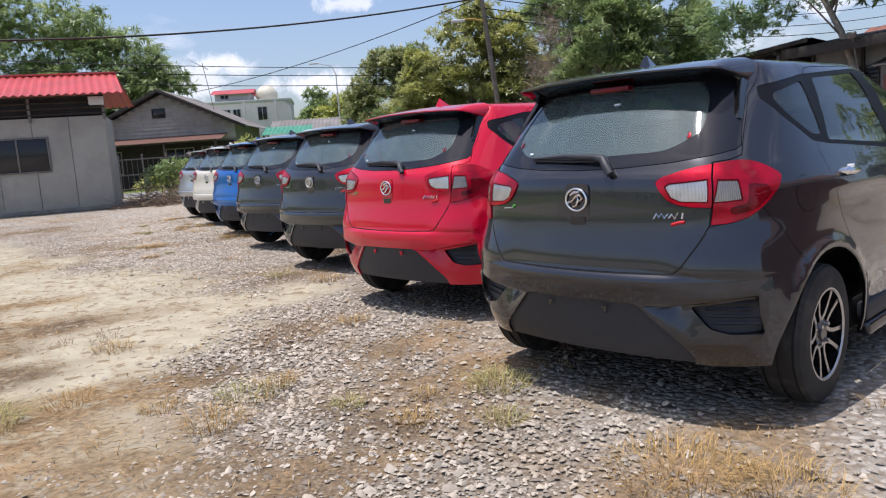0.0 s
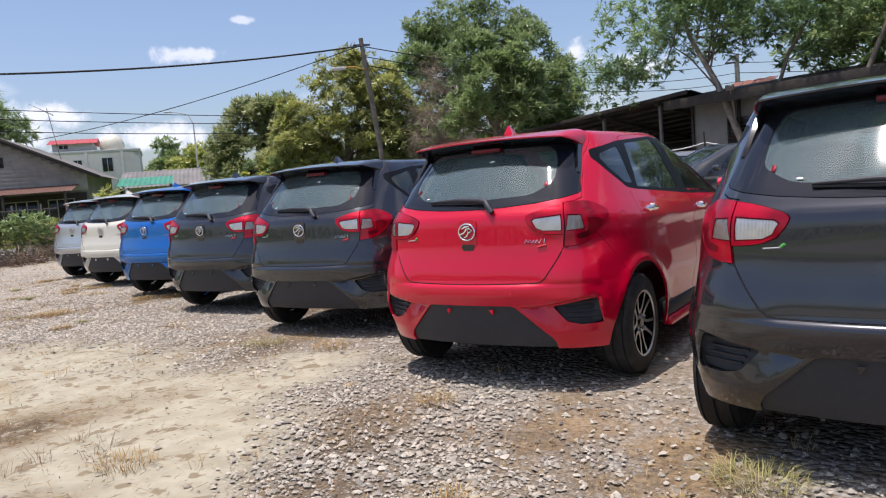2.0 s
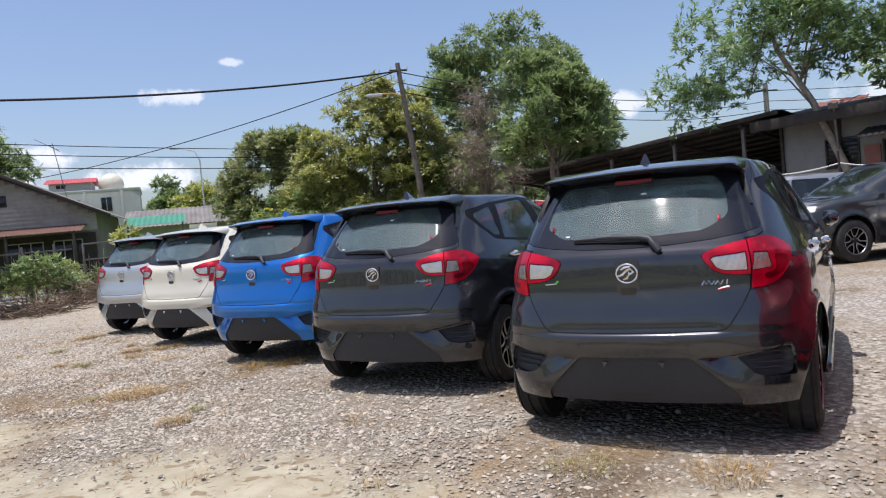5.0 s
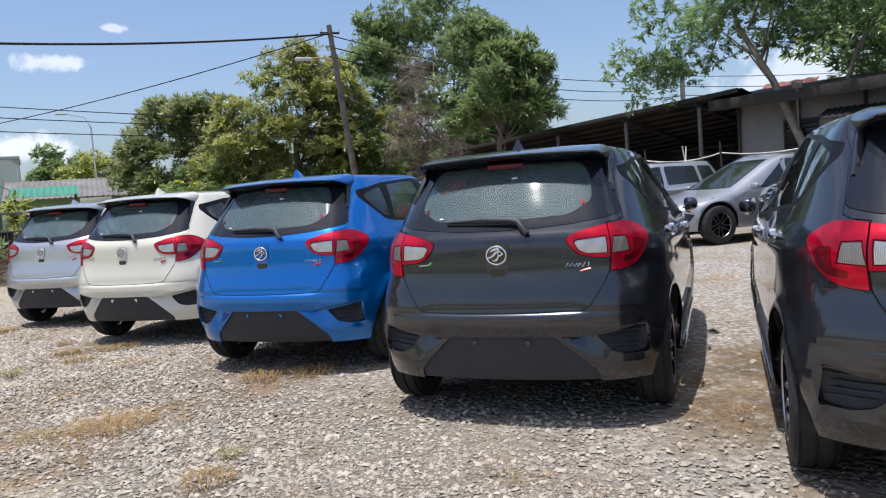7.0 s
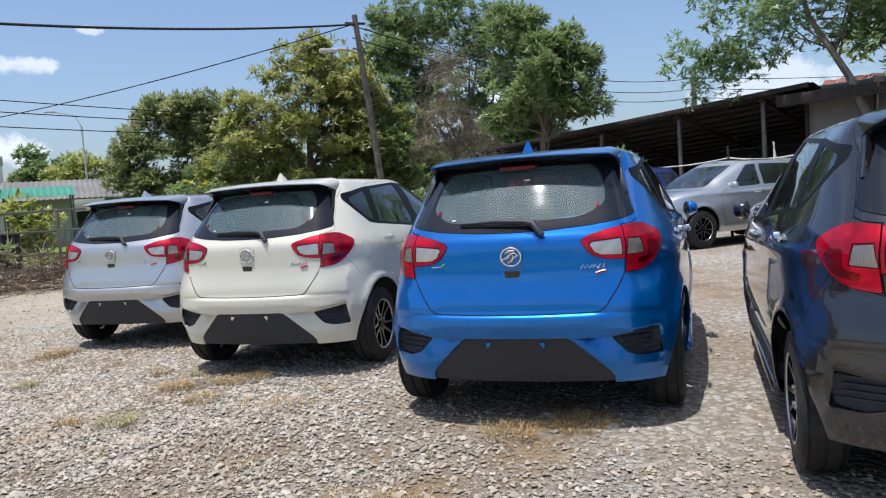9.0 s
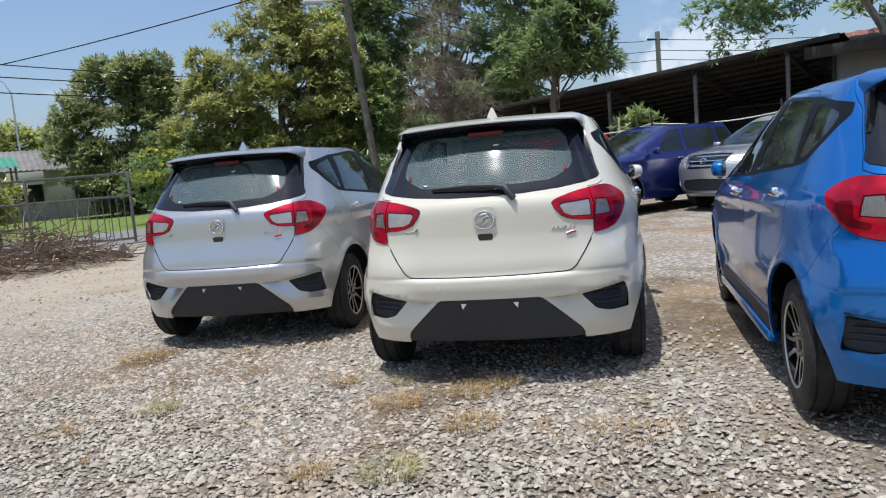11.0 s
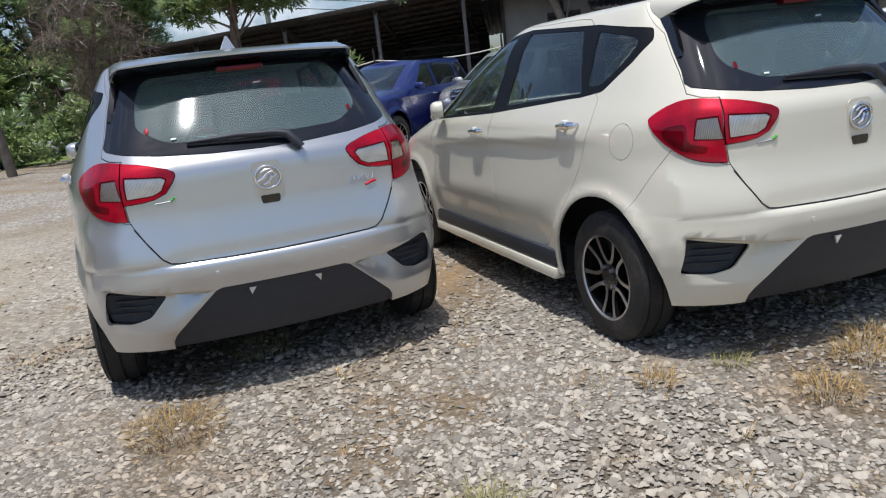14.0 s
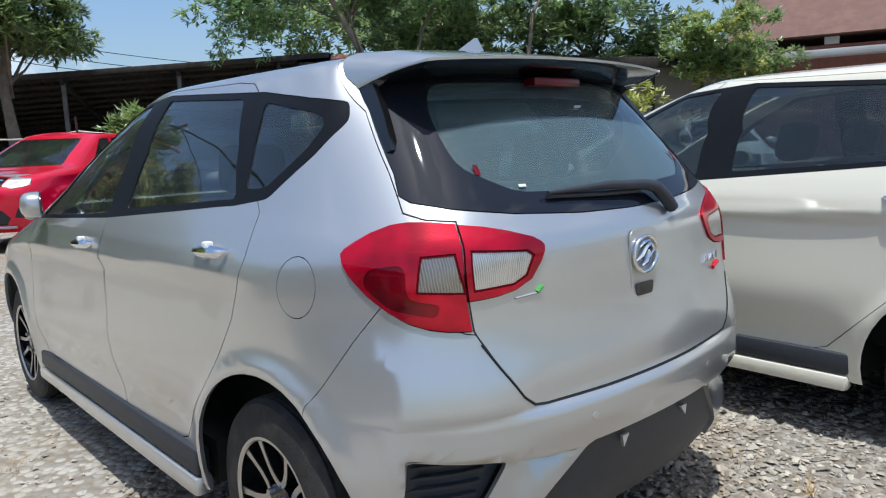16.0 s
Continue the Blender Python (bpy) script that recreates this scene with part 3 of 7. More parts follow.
        return bm

    def normal_tree(self, cells, sides):
        """The skin's own normals at the cells' corners, to be found by place."""
        arr = np.unique(np.round(np.array([p for c in cells for p in c]), 4), axis=0)
        e = 0.0015
        p = np.stack(self.at(arr[:, 0], arr[:, 1]), 1)
        ds = np.stack(self.at(arr[:, 0] + e, arr[:, 1]), 1) - np.stack(self.at(np.maximum(arr[:, 0] - e, 0.0), arr[:, 1]), 1)
        dz = np.stack(self.at(arr[:, 0], arr[:, 1] + e), 1) - np.stack(self.at(arr[:, 0], arr[:, 1] - e), 1)
        nrm = np.cross(ds, dz)
        nrm /= np.linalg.norm(nrm, axis=1)[:, None] + 1e-12
        turn = np.sum(nrm * (p - np.array([0, self.length / 2, 0.7])), axis=1)
        nrm *= np.where(turn < 0, -1.0, 1.0)[:, None]
        nrm[p[:, 0] < 1e-4, 0] = 0
        near = kdtree.KDTree(len(p) * len(sides))
        table = []
        for sgn in sides:
            for a, b in zip(p, nrm):
                near.insert((sgn * a[0], a[1], a[2]), len(table))
                table.append(Vector((sgn * b[0], b[1], b[2])))
        near.balance()
        return near, table

    def shade(self, ob, cells, sides):
        """Gives a laid panel the skin's own smooth normals, so that uneven facets do not show in the gloss."""
        near, table = self.normal_tree(cells, sides)
        me = ob.data
        at_vert = [table[near.find(v.co)[1]] for v in me.vertices]
        out = []
        for f in me.polygons:
            for i in f.vertices:
                n = at_vert[i]
                d = n.dot(f.normal)
                out.append(n if d > 0.8 else (-n if d < -0.8 else (0.0, 0.0, 0.0)))
        me.normals_split_custom_set(out)
        return ob


def circle2(c, r, n=28):
    return [(c[0] + r * math.cos(2 * math.pi * k / n), c[1] + r * math.sin(2 * math.pi * k / n)) for k in range(n)]


# ---- wheels ----
def revolve(profile, n=40):
    """A wheel's shape: the profile (x outwards, r) turned about the x axis."""
    bm = bmesh.new()
    rings = []
    for k in range(n):
        a = 2 * math.pi * k / n
        rings.append([bm.verts.new((x, r * math.cos(a), r * math.sin(a))) for x, r in profile])
    for k in range(n):
        p, q = rings[k], rings[(k + 1) % n]
        for i in range(len(profile) - 1):
            bm.faces.new((p[i], q[i], q[i + 1], p[i + 1]))
    bmesh.ops.recalc_face_normals(bm, faces=bm.faces)
    return bm


def tyre_mesh(r, rim, w):
    bm = revolve([(-w, rim), (-w * 1.02, rim + 0.02), (-w, r - 0.045), (-w * 0.9, r - 0.014), (-w * 0.72, r - 0.002), (-w * 0.70, r - 0.009), (-w * 0.62, r - 0.009),
                  (-w * 0.6, r), (-w * 0.08, r), (-w * 0.06, r - 0.008), (w * 0.06, r - 0.008), (w * 0.08, r), (w * 0.6, r), (w * 0.62, r - 0.009), (w * 0.70, r - 0.009),
                  (w * 0.72, r - 0.002), (w * 0.9, r - 0.014), (w, r - 0.045), (w * 1.02, rim + 0.02), (w, rim)], 56)
    return bm


def spoke_mesh(rim, w, petals=5):
    """Ten bowed spokes round five egg-shaped openings: black flanks under a machined face that flares into the rim."""
    bm = bmesh.new()
    k0 = rim / 0.194
    line = [(0.060, 0.002, 0.0075), (0.066, 0.013, 0.0085), (0.080, 0.028, 0.0085), (0.108, 0.044, 0.0080), (0.140, 0.056, 0.0080), (0.166, 0.065, 0.0100), (0.182, 0.070, 0.0150), (0.193, 0.072, 0.0240)]
    line = [(r * k0, o * k0, h * k0) for r, o, h in line]
    for k in range(petals):
        base = 2 * math.pi * k / petals + 0.3
        ca, sa = math.cos(base), math.sin(base)
        for side in (-1, 1):
            pts = []
            for i, (r, o, h) in enumerate(line):
                a, b = line[max(0, i - 1)], line[min(len(line) - 1, i + 1)]
                d = Vector((b[0] - a[0], b[1] - a[1])).normalized()
                nx, ny = -d.y, d.x
                x = w * (0.60 + 0.30 * min(1.0, r / rim))
                pts.append((x, (r + nx * h, side * (o + ny * h)), (r - nx * h, side * (o - ny * h))))
            for top in (0, 1):
                hi = 0.0025 if top else 0.0
                lo = 0.0 if top else -0.032
                rows = [[bm.verts.new((x + z, p[0] * ca - p[1] * sa, p[0] * sa + p[1] * ca)) for p, z in ((pa, lo), (pa, hi), (pb, hi), (pb, lo))] for x, pa, pb in pts]
                for q, r2 in zip(rows, rows[1:]):
                    for j in range(3):
                        bm.faces.new((q[j], q[j + 1], r2[j + 1], r2[j])).material_index = top
                bm.faces.new(rows[0]).material_index = top
                bm.faces.new(rows[-1]).material_index = top
    bmesh.ops.recalc_face_normals(bm, faces=bm.faces)
    return bm


def wheel(parent, x, y, r, rim, w, sgn):
    t = part("wheel", tyre_mesh(r, rim, w), M_TYRE, parent, "black rubber tyre on a two-tone alloy rim")
    t.matrix_basis = pose(x, y, r, 0, 0, 0 if sgn > 0 else 180)
    rm = part("rim", revolve([(-w, rim - 0.005), (w * 0.30, rim * 0.9), (w * 0.55, rim * 0.955), (w * 0.93, rim - 0.012), (w * 0.98, rim - 0.001), (w * 0.9, rim + 0.003)], 48), [M_RIMBLACK], t)
    lip = part("rim_lip", revolve([(w * 0.94, rim - 0.012), (w * 1.0, rim - 0.008), (w * 1.0, rim + 0.001), (w * 0.9, rim + 0.004)], 48), M_RIMSILVER, t, "machined silver rim edge")
    disc = revolve([(w * 0.05, 0.0005), (w * 0.05, rim * 0.62), (-w * 0.1, rim * 0.63), (-w * 0.1, rim * 0.9)], 32)
    part("brake_disc", disc, M_LINER, t)
    part("spokes", spoke_mesh(rim, w), [M_RIMBLACK, M_RIMSILVER], t, "machined silver bowed spokes with black flanks")
    hub = revolve([(w * 0.80, 0.0005), (w * 0.80, 0.026), (w * 0.72, 0.032), (w * 0.72, 0.062), (w * 0.3, 0.066)], 24)
    for k in range(4):
        a = math.pi / 4 + k * math.pi / 2
        vs = bmesh.ops.create_cone(hub, cap_ends=True, segments=6, radius1=0.0105, radius2=0.009, depth=0.02)["verts"]
        bmesh.ops.transform(hub, matrix=Matrix.Translation((w * 0.80, 0.05 * math.cos(a), 0.05 * math.sin(a))) @ pose(0, 0, 0, 0, 90, 0), verts=vs)
        for f in {f for v in vs for f in v.link_faces}:
            f.material_index = 1
    part("hub", hub, [M_RIMBLACK, M_RIMSILVER], t)
    return t


def seat_part(parent, x, y, wide=0.48, front=True):
    bm = bmesh.new()
    box(bm, x - wide / 2, x + wide / 2, y - 0.05, y + 0.45, 0.42, 0.60, 0.05)
    lean = pose(x, y - 0.02, 0.56, 12 if front else 14)
    box(bm, -wide / 2, wide / 2, -0.08, 0.07, 0, 0.50, 0.05, lean)
    n = 1 if wide < 0.7 else 3
    for k in range(n):
        hx = 0 if n == 1 else (k - 1) * wide * 0.33
        box(bm, hx - 0.12, hx + 0.12, -0.06, 0.05, 0.52, 0.69, 0.04, lean)
    return part("seat", bm, M_SEAT, parent)


# ---- the compact hatchback that stands seven times in the row ----
CREASE_Z = [0.30, 0.556, 0.607, 0.677, 0.722, 0.802, 0.86]
CREASE_Y = [0.224, 0.216, 0.219, 0.228, 0.243, 0.283, 0.32]


def hatch_bulge(x, y, z):
    r = np.hypot(y - 0.634, z - 0.30)
    r2 = np.hypot(y - 3.134, z - 0.30)
    side = sstep(0.15, 0.45, y)
    x = x + (0.016 * np.exp(-(((r - 0.37) / 0.035) ** 2)) + 0.016 * np.exp(-(((r2 - 0.37) / 0.035) ** 2))) * side
    # shoulder line over the flank, falling towards the nose
    line = 0.915 - 0.035 * (y - 0.5)
    mid = sstep(0.55, 1.05, y)
    x = x + 0.005 * np.exp(-(((z - line) / 0.03) ** 2)) * mid * (1 - sstep(2.8, 3.4, y))
    x = x - 0.015 * sstep(0.0, 0.05, line - z) * (1 - sstep(0.10, 0.34, line - z)) * mid * (1 - sstep(2.8, 3.4, y))
    # door bottoms drawn in
    x = x - 0.022 * np.exp(-(((z - 0.40) / 0.10) ** 2)) * sstep(0.95, 1.2, y) * (1 - sstep(2.6, 2.8, y))
    # the bumper stands out round the corner, below the lamps
    x = x + 0.046 * np.exp(-(((y - 0.34) / 0.21) ** 2)) * (1 - sstep(0.46, 0.86, z)) * sstep(0.5, 0.7, x)
    # upright crease round the bumper's corner, under the outer tip of the lamp
    ridge = np.exp(-np.abs(y - np.interp(z, CREASE_Z, CREASE_Y)) / 0.08) * sstep(0.45, 0.62, x) * sstep(0.30, 0.42, z) * (1 - sstep(0.70, 0.84, z))
    x = x + 0.013 * ridge
    y = y - 0.008 * ridge
    # at the corner the bumper stands upright to a fold, then leans in under the lamp, with no lip
    y = y + np.interp(z, [0.5, 0.56, 0.585, 0.597, 0.604, 0.612, 0.63, 0.645, 0.665, 0.70, 0.75, 0.80], [0, 0.010, 0.0095, 0.005, -0.006, -0.0125, -0.0135, -0.0130, -0.0105, -0.0070, -0.0025, 0]) * sstep(0.36, 0.54, x) * (1 - sstep(0.03, 0.75, y))
    # past the upright crease the fold dies out
    y = y + np.interp(z, [0.56, 0.604, 0.63, 0.645, 0.665, 0.70, 0.75], [0, 0.006, 0.009, 0.010, 0.009, 0.005, 0]) * sstep(0.16, 0.32, y) * (1 - sstep(0.03, 0.75, y))
    # scooped winglet under a crease, from the black insert to the vent
    top = 0.494 + 0.165 * np.clip(x - 0.46, -0.06, 0.26)
    wing = sstep(0.012, 0.0, z - (top - 0.012)) * np.clip((z - 0.335) / 0.14, 0, 1) * sstep(0.27, 0.40, x - (0.49 - z) * 0.9) * (1 - sstep(0.69, 0.735, x)) * (1 - sstep(0.2, 0.4, y))
    y = y + 0.052 * wing
    return x, y, z


HATCH = Skin(
    [(0, 0), (0.15, 0.004), (0.3, 0.018), (0.45, 0.042), (0.56, 0.072), (0.64, 0.13), (0.695, 0.21), (0.742, 0.33), (0.785, 0.5), (0.818, 0.75), (0.836, 1.05), (0.845, 1.5),
     (0.847, 2.0), (0.847, 2.5), (0.842, 2.9), (0.815, 3.3), (0.74, 3.58), (0.58, 3.75), (0.3, 3.83), (0.12, 3.842), (0, 3.845)],
    [(0.18, 0.965), (0.3, 0.995), (0.5, 1.015), (0.7, 1.015), (0.85, 1.008), (0.93, 0.995), (1.0, 0.962), (1.06, 0.925), (1.29, 0.795), (1.38, 0.735), (1.42, 0.702), (1.435, 0.680), (1.445, 0.650), (1.46, 0.60)],
    [(0.18, 0.12), (0.26, 0.075), (0.30, 0.055), (0.40, 0.030), (0.5, 0.010), (0.56, 0.002), (0.585, 0.003), (0.597, 0.008), (0.604, 0.019), (0.612, 0.026), (0.63, 0.028), (0.665, 0.031), (0.75, 0.047),
     (0.82, 0.056), (0.90, 0.060), (0.955, 0.063), (0.985, 0.069), (1.02, 0.089), (1.06, 0.114), (1.2, 0.225), (1.38, 0.378), (1.45, 0.45)],
    [(0.18, 3.80), (0.45, 3.89), (0.7, 3.86), (0.78, 3.76), (0.85, 3.50), (0.92, 3.2), (0.98, 2.98), (1.2, 2.50), (1.38, 2.07), (1.45, 1.85)],
    0.9, hatch_bulge)


def hatch_panels():
    K = HATCH
    R, S, F = K.rear, K.side, K.front
    sd_t, sd_b = R(0.552, 1.036)[0], R(0.566, 0.806)[0]
    tip = S(0.385, 0.978)[0]
    lerp = lambda u, z, a=None: ((sd_t if a is None else a) * (1 - u) + tip * u, z)
    lamp_in = [R(0.357, 0.974), R(0.364, 0.984), R(0.385, 0.996), R(0.45, 1.016), R(0.50, 1.028), (sd_t - 0.001, 1.036), (sd_t * 0.28 + sd_b * 0.72, 0.868), R(0.50, 0.872), R(0.45, 0.880), R(0.405, 0.899), R(0.372, 0.938), R(0.359, 0.962)]
    lamp_out = [(sd_t, 1.037), lerp(0.2, 1.044), lerp(0.38, 1.045), lerp(0.52, 1.040), lerp(0.70, 1.024), lerp(0.86, 1.004), lerp(0.96, 0.988), lerp(0.995, 0.975), lerp(0.96, 0.953), lerp(0.86, 0.922), lerp(0.72, 0.883, sd_b), lerp(0.56, 0.850, sd_b), lerp(0.42, 0.826, sd_b), lerp(0.28, 0.812, sd_b), lerp(0.15, 0.805, sd_b), (sd_b, 0.802)]
    clear_in = [R(0.392, 0.955), R(0.41, 0.968), R(0.552, 0.980), R(0.558, 0.889), R(0.455, 0.893), R(0.418, 0.910)]
    clear_out = [(sd_t + 0.010, 0.976), lerp(0.29, 0.972), lerp(0.30, 0.893), (sd_b + 0.010, 0.886)]
    dark_out = rounded([lerp(0.36, 0.880), lerp(0.40, 0.955), lerp(0.70, 0.945), lerp(0.74, 0.910), lerp(0.50, 0.858), lerp(0.15, 0.838), lerp(0.12, 0.868)], 0.02, 3)
    hatch = [(0.0, 0.606), R(0.2, 0.607), R(0.40, 0.610), R(0.44, 0.616), R(0.47, 0.640), R(0.52, 0.715), R(0.560, 0.79), (sd_b - 0.001, 0.803), (sd_t, 1.04), R(0.60, 1.046), R(0.625, 1.062),
             R(0.60, 1.15), R(0.56, 1.30), R(0.525, 1.44), (0.0, 1.44), (-0.02, 1.44), (-0.02, 0.606)]
    glass = [(-0.02, 1.028), (0.0, 1.028), R(0.2, 1.032), R(0.4, 1.046), R(0.54, 1.066), R(0.603, 1.084), R(0.612, 1.100), R(0.594, 1.15), R(0.554, 1.30), R(0.520, 1.415), R(0.50, 1.42), (0.0, 1.42), (-0.02, 1.42)]
    view = rounded([(-0.3, 1.100), (0.0, 1.080), R(0.36, 1.094), R(0.476, 1.16), R(0.452, 1.30), R(0.40, 1.368), (0.0, 1.375), (-0.3, 1.375)], 0.045, 4)
    panel = [(-0.02, 0.486), (0.0, 0.486), R(0.262, 0.486), R(0.287, 0.478), R(0.475, 0.302), R(0.49, 0.27), R(0.49, 0.15), (-0.02, 0.15)]
    vent = rounded([R(0.480, 0.476), R(0.60, 0.498), R(0.712, 0.518), R(0.733, 0.376), R(0.63, 0.374), R(0.558, 0.394)], 0.016, 3)
    wing_top = [R(x, 0.494 + 0.165 * min(max(x - 0.46, -0.06), 0.26)) for x in (0.28, 0.34, 0.40, 0.465, 0.52, 0.58, 0.64, 0.70, 0.735)] + [R(0.735, 0.30), R(0.28, 0.30)]
    wing_low = [(a, b - 0.012) for a, b in wing_top[:9]] + [R(0.735, 0.30), R(0.28, 0.30)]
    fold = [S(float(np.interp(z, CREASE_Z, CREASE_Y)) - 0.008, z) for z in (0.80, 0.76, 0.72, 0.68, 0.64, 0.60, 0.55, 0.49, 0.42, 0.36)]
    fold = fold + [(a - 0.03, b) for a, b in fold[::-1]]
    bumper = [(-0.02, 0.10), (-0.02, 0.70), R(0.58, 0.80), lerp(0.8, 0.92), S(0.245, 0.90), S(0.33, 0.78), S(0.435, 0.625), S(0.47, 0.5), S(0.5, 0.10)]
    fuel = circle2(S(0.50, 0.892), 0.074)
    arch_r = [S(0.634 + 0.357 * math.cos(a), 0.302 + 0.357 * math.sin(a)) for a in np.linspace(0, 2 * math.pi, 41)[:-1]]
    arch_f = [S(3.134 + 0.357 * math.cos(a), 0.302 + 0.357 * math.sin(a)) for a in np.linspace(0, 2 * math.pi, 41)[:-1]]
    dense = lambda pts, n=4: [tuple(S(a[0] + (b[0] - a[0]) * k / n, a[1] + (b[1] - a[1]) * k / n)) for a, b in zip(pts, pts[1:] + pts[:1]) for k in range(n)]
    quarter = dense(rounded([(0.715, 1.120), (0.60, 1.215), (0.565, 1.272), (0.59, 1.302), (0.86, 1.350), (0.805, 1.115)], 0.025, 3), 2)
    rear_win = dense(rounded([(0.84, 1.09), (0.985, 1.366), (1.545, 1.398), (1.555, 1.042)], 0.02, 3), 2)
    front_win = dense(rounded([(1.715, 1.02), (1.70, 1.395), (1.90, 1.375), (2.20, 1.23), (2.56, 0.975)], 0.02, 3), 2)
    surround = dense(rounded([(0.69, 1.092), (0.562, 1.20), (0.508, 1.280), (0.535, 1.330), (0.88, 1.378), (1.55, 1.416), (1.90, 1.394), (2.22, 1.245), (2.62, 0.958), (1.70, 1.003), (0.83, 1.072)], 0.015, 2), 3)
    rear_door = dense([(1.69, 1.434), (1.05, 1.418), (0.96, 1.408), (0.905, 1.375), (0.74, 1.10), (0.70, 1.06), (0.70, 0.95), (0.765, 0.78), (0.90, 0.58), (1.05, 0.43), (1.12, 0.36), (1.20, 0.335), (1.63, 0.335), (1.685, 0.6), (1.70, 0.8), (1.685, 1.0)], 3)
    front_door = dense([(2.645, 0.958), (2.26, 1.262), (1.93, 1.408), (1.80, 1.432), (1.697, 1.434), (1.692, 1.0), (1.707, 0.8), (1.692, 0.6), (1.637, 0.335), (2.62, 0.335), (2.70, 0.45), (2.70, 0.75), (2.62, 0.955)], 3)
    screen = [F(-0.001, 1.0), F(0.30, 1.0), F(0.60, 1.0), F(0.585, 1.05), F(0.53, 1.2), F(0.46, 1.405), F(0.2, 1.41), (K.end + 0.02, 1.41), (K.end + 0.02, 1.0)]
    regions = [
        ("clear_in", shrink(clear_in, 0.005)), ("clear_out", shrink(clear_out, 0.005)), ("edge_in", clear_in), ("edge_out", clear_out), ("dark_out", dark_out), ("lamp_in", shrink(lamp_in, 0.003)), ("lamp_out", shrink(lamp_out, 0.003)), ("-", lamp_in), ("-", lamp_out),
        ("view", view), ("border", shrink(glass, 0.003)), ("-", glass), ("hatch", shrink(hatch, 0.004)), ("-", hatch),
        ("panel", panel), ("vent", vent), ("bumper", wing_low), ("bumper", wing_top), ("bumper", fold), ("-", arch_r), ("-", arch_f), ("bumper", shrink(bumper, 0.0025)), ("-", bumper),
        ("fuel", shrink(fuel, 0.0022)), ("-", fuel), ("quarter", quarter), ("rear_win", rear_win), ("front_win", front_win), ("surround", surround),
        ("rear_door", shrink(rear_door, 0.003)), ("front_door", shrink(front_door, 0.003)), ("-", rear_door), ("-", front_door), ("screen", screen),
    ]
    zs = [0.235, 0.26, 0.30, 0.32, 0.34, 0.36, 0.38, 0.40, 0.42, 0.44, 0.46, 0.48, 0.50, 0.53, 0.56, 0.58, 0.595, 0.604, 0.612, 0.63, 0.645, 0.665, 0.69, 0.71, 0.725, 0.74, 0.77, 0.80, 0.83, 0.86, 0.885, 0.91, 0.93, 0.95, 0.97, 0.99, 1.01,
          1.03, 1.06, 1.09, 1.13, 1.18, 1.23, 1.28, 1.33, 1.37, 1.41, 1.42, 1.43, 1.438, 1.445]
    return K.cut(regions, zs)


def hatch_roof():
    """The roof, crowned across and along."""
    K = HATCH
    ss = np.linspace(0, K.end, 90)
    x, y, z = K.at(ss, np.full_like(ss, 1.445))
    bm = bmesh.new()
    rows = []
    for k in (1.0, 0.97, 0.9, 0.78, 0.6, 0.4, 0.2, 0.0):
        zz = 1.445 + 0.036 * (1 - k**2.2) * sstep(0.2, 1.0, y) * (1 - 0.55 * sstep(1.6, 2.0, y))
        rows.append([(xx * k, yy, float(h)) for xx, yy, h in zip(x, y, zz)])
    for sgn in (1, -1):
        g = [[bm.verts.new((sgn * a, b, c)) for a, b, c in r] for r in rows]
        for i in range(len(g) - 1):
            for j in range(len(ss) - 1):
                bm.faces.new((g[i][j], g[i][j + 1], g[i + 1][j + 1], g[i + 1][j]))
    bmesh.ops.remove_doubles(bm, verts=bm.verts, dist=0.0005)
    bmesh.ops.recalc_face_normals(bm, faces=bm.faces)
    if sum(f.normal.z for f in bm.faces) < 0:
        bmesh.ops.reverse_faces(bm, faces=bm.faces)
    return bm


def lay(K, x, z, out=0.0):
    """The point on the tail at (x, z), out metres proud of it."""
    s, _ = K.rear(abs(x), z)
    p = K.at(np.array([s]), np.array([z]))
    return Vector((math.copysign(float(p[0][0]), x) if x else 0.0, float(p[1][0]) - out, z))


def spoiler_mesh():
    """The roof spoiler: a painted plate whose ends curl down on to the pillars, black underneath."""
    bm = bmesh.new()
    rows = []
    for v in np.linspace(-1, 1, 49):
        u, sgn = abs(v), math.copysign(1, v)
        t = max(0.0, (u - 0.8) / 0.2)
        w = min(u, 0.8) / 0.8
        lx = 0.482 * w + 0.060 * math.sin(t * math.pi / 2)
        lz = 1.430 - 0.014 * w**2 - 0.050 * (1 - math.cos(t * math.pi / 2))
        skin = lay(HATCH, lx, lz, 0.004).y
        back = 0.262 + 0.04 * w**2
        back = back + (skin - back) * t**1.6
        foot = lay(HATCH, lx + 0.004, lz + 0.03, 0.001)
        front = Vector((lx, 0.60, 1.470 - 0.010 * w**2)).lerp(foot, t**0.6)
        lip = Vector((lx, back, lz))
        mid = front.lerp(lip, 0.5) + Vector((0, 0, 0.010 * (1 - t)))
        under = lay(HATCH, lx * 0.97, lz - 0.045, 0.003)
        rows.append([(sgn * p[0], p[1], p[2]) for p in (front, mid, front.lerp(lip, 0.88) + Vector((0, 0, 0.003)), lip, lip + Vector((0, 0.001, -0.007)), lip + Vector((-0.004, 0.010, -0.014)), lip.lerp(under, 0.5) + Vector((0, 0, -0.004)), under)])
    g = [[bm.verts.new(p) for p in r] for r in rows]
    for i in range(len(g) - 1):
        for j in range(len(rows[0]) - 1):
            f = bm.faces.new((g[i][j], g[i][j + 1], g[i + 1][j + 1], g[i + 1][j]))
            f.material_index = 0 if j < 4 else 1
    for e in (g[0], g[-1]):
        bm.faces.new(e).material_index = 1
    bmesh.ops.recalc_face_normals(bm, faces=bm.faces)
    return bm


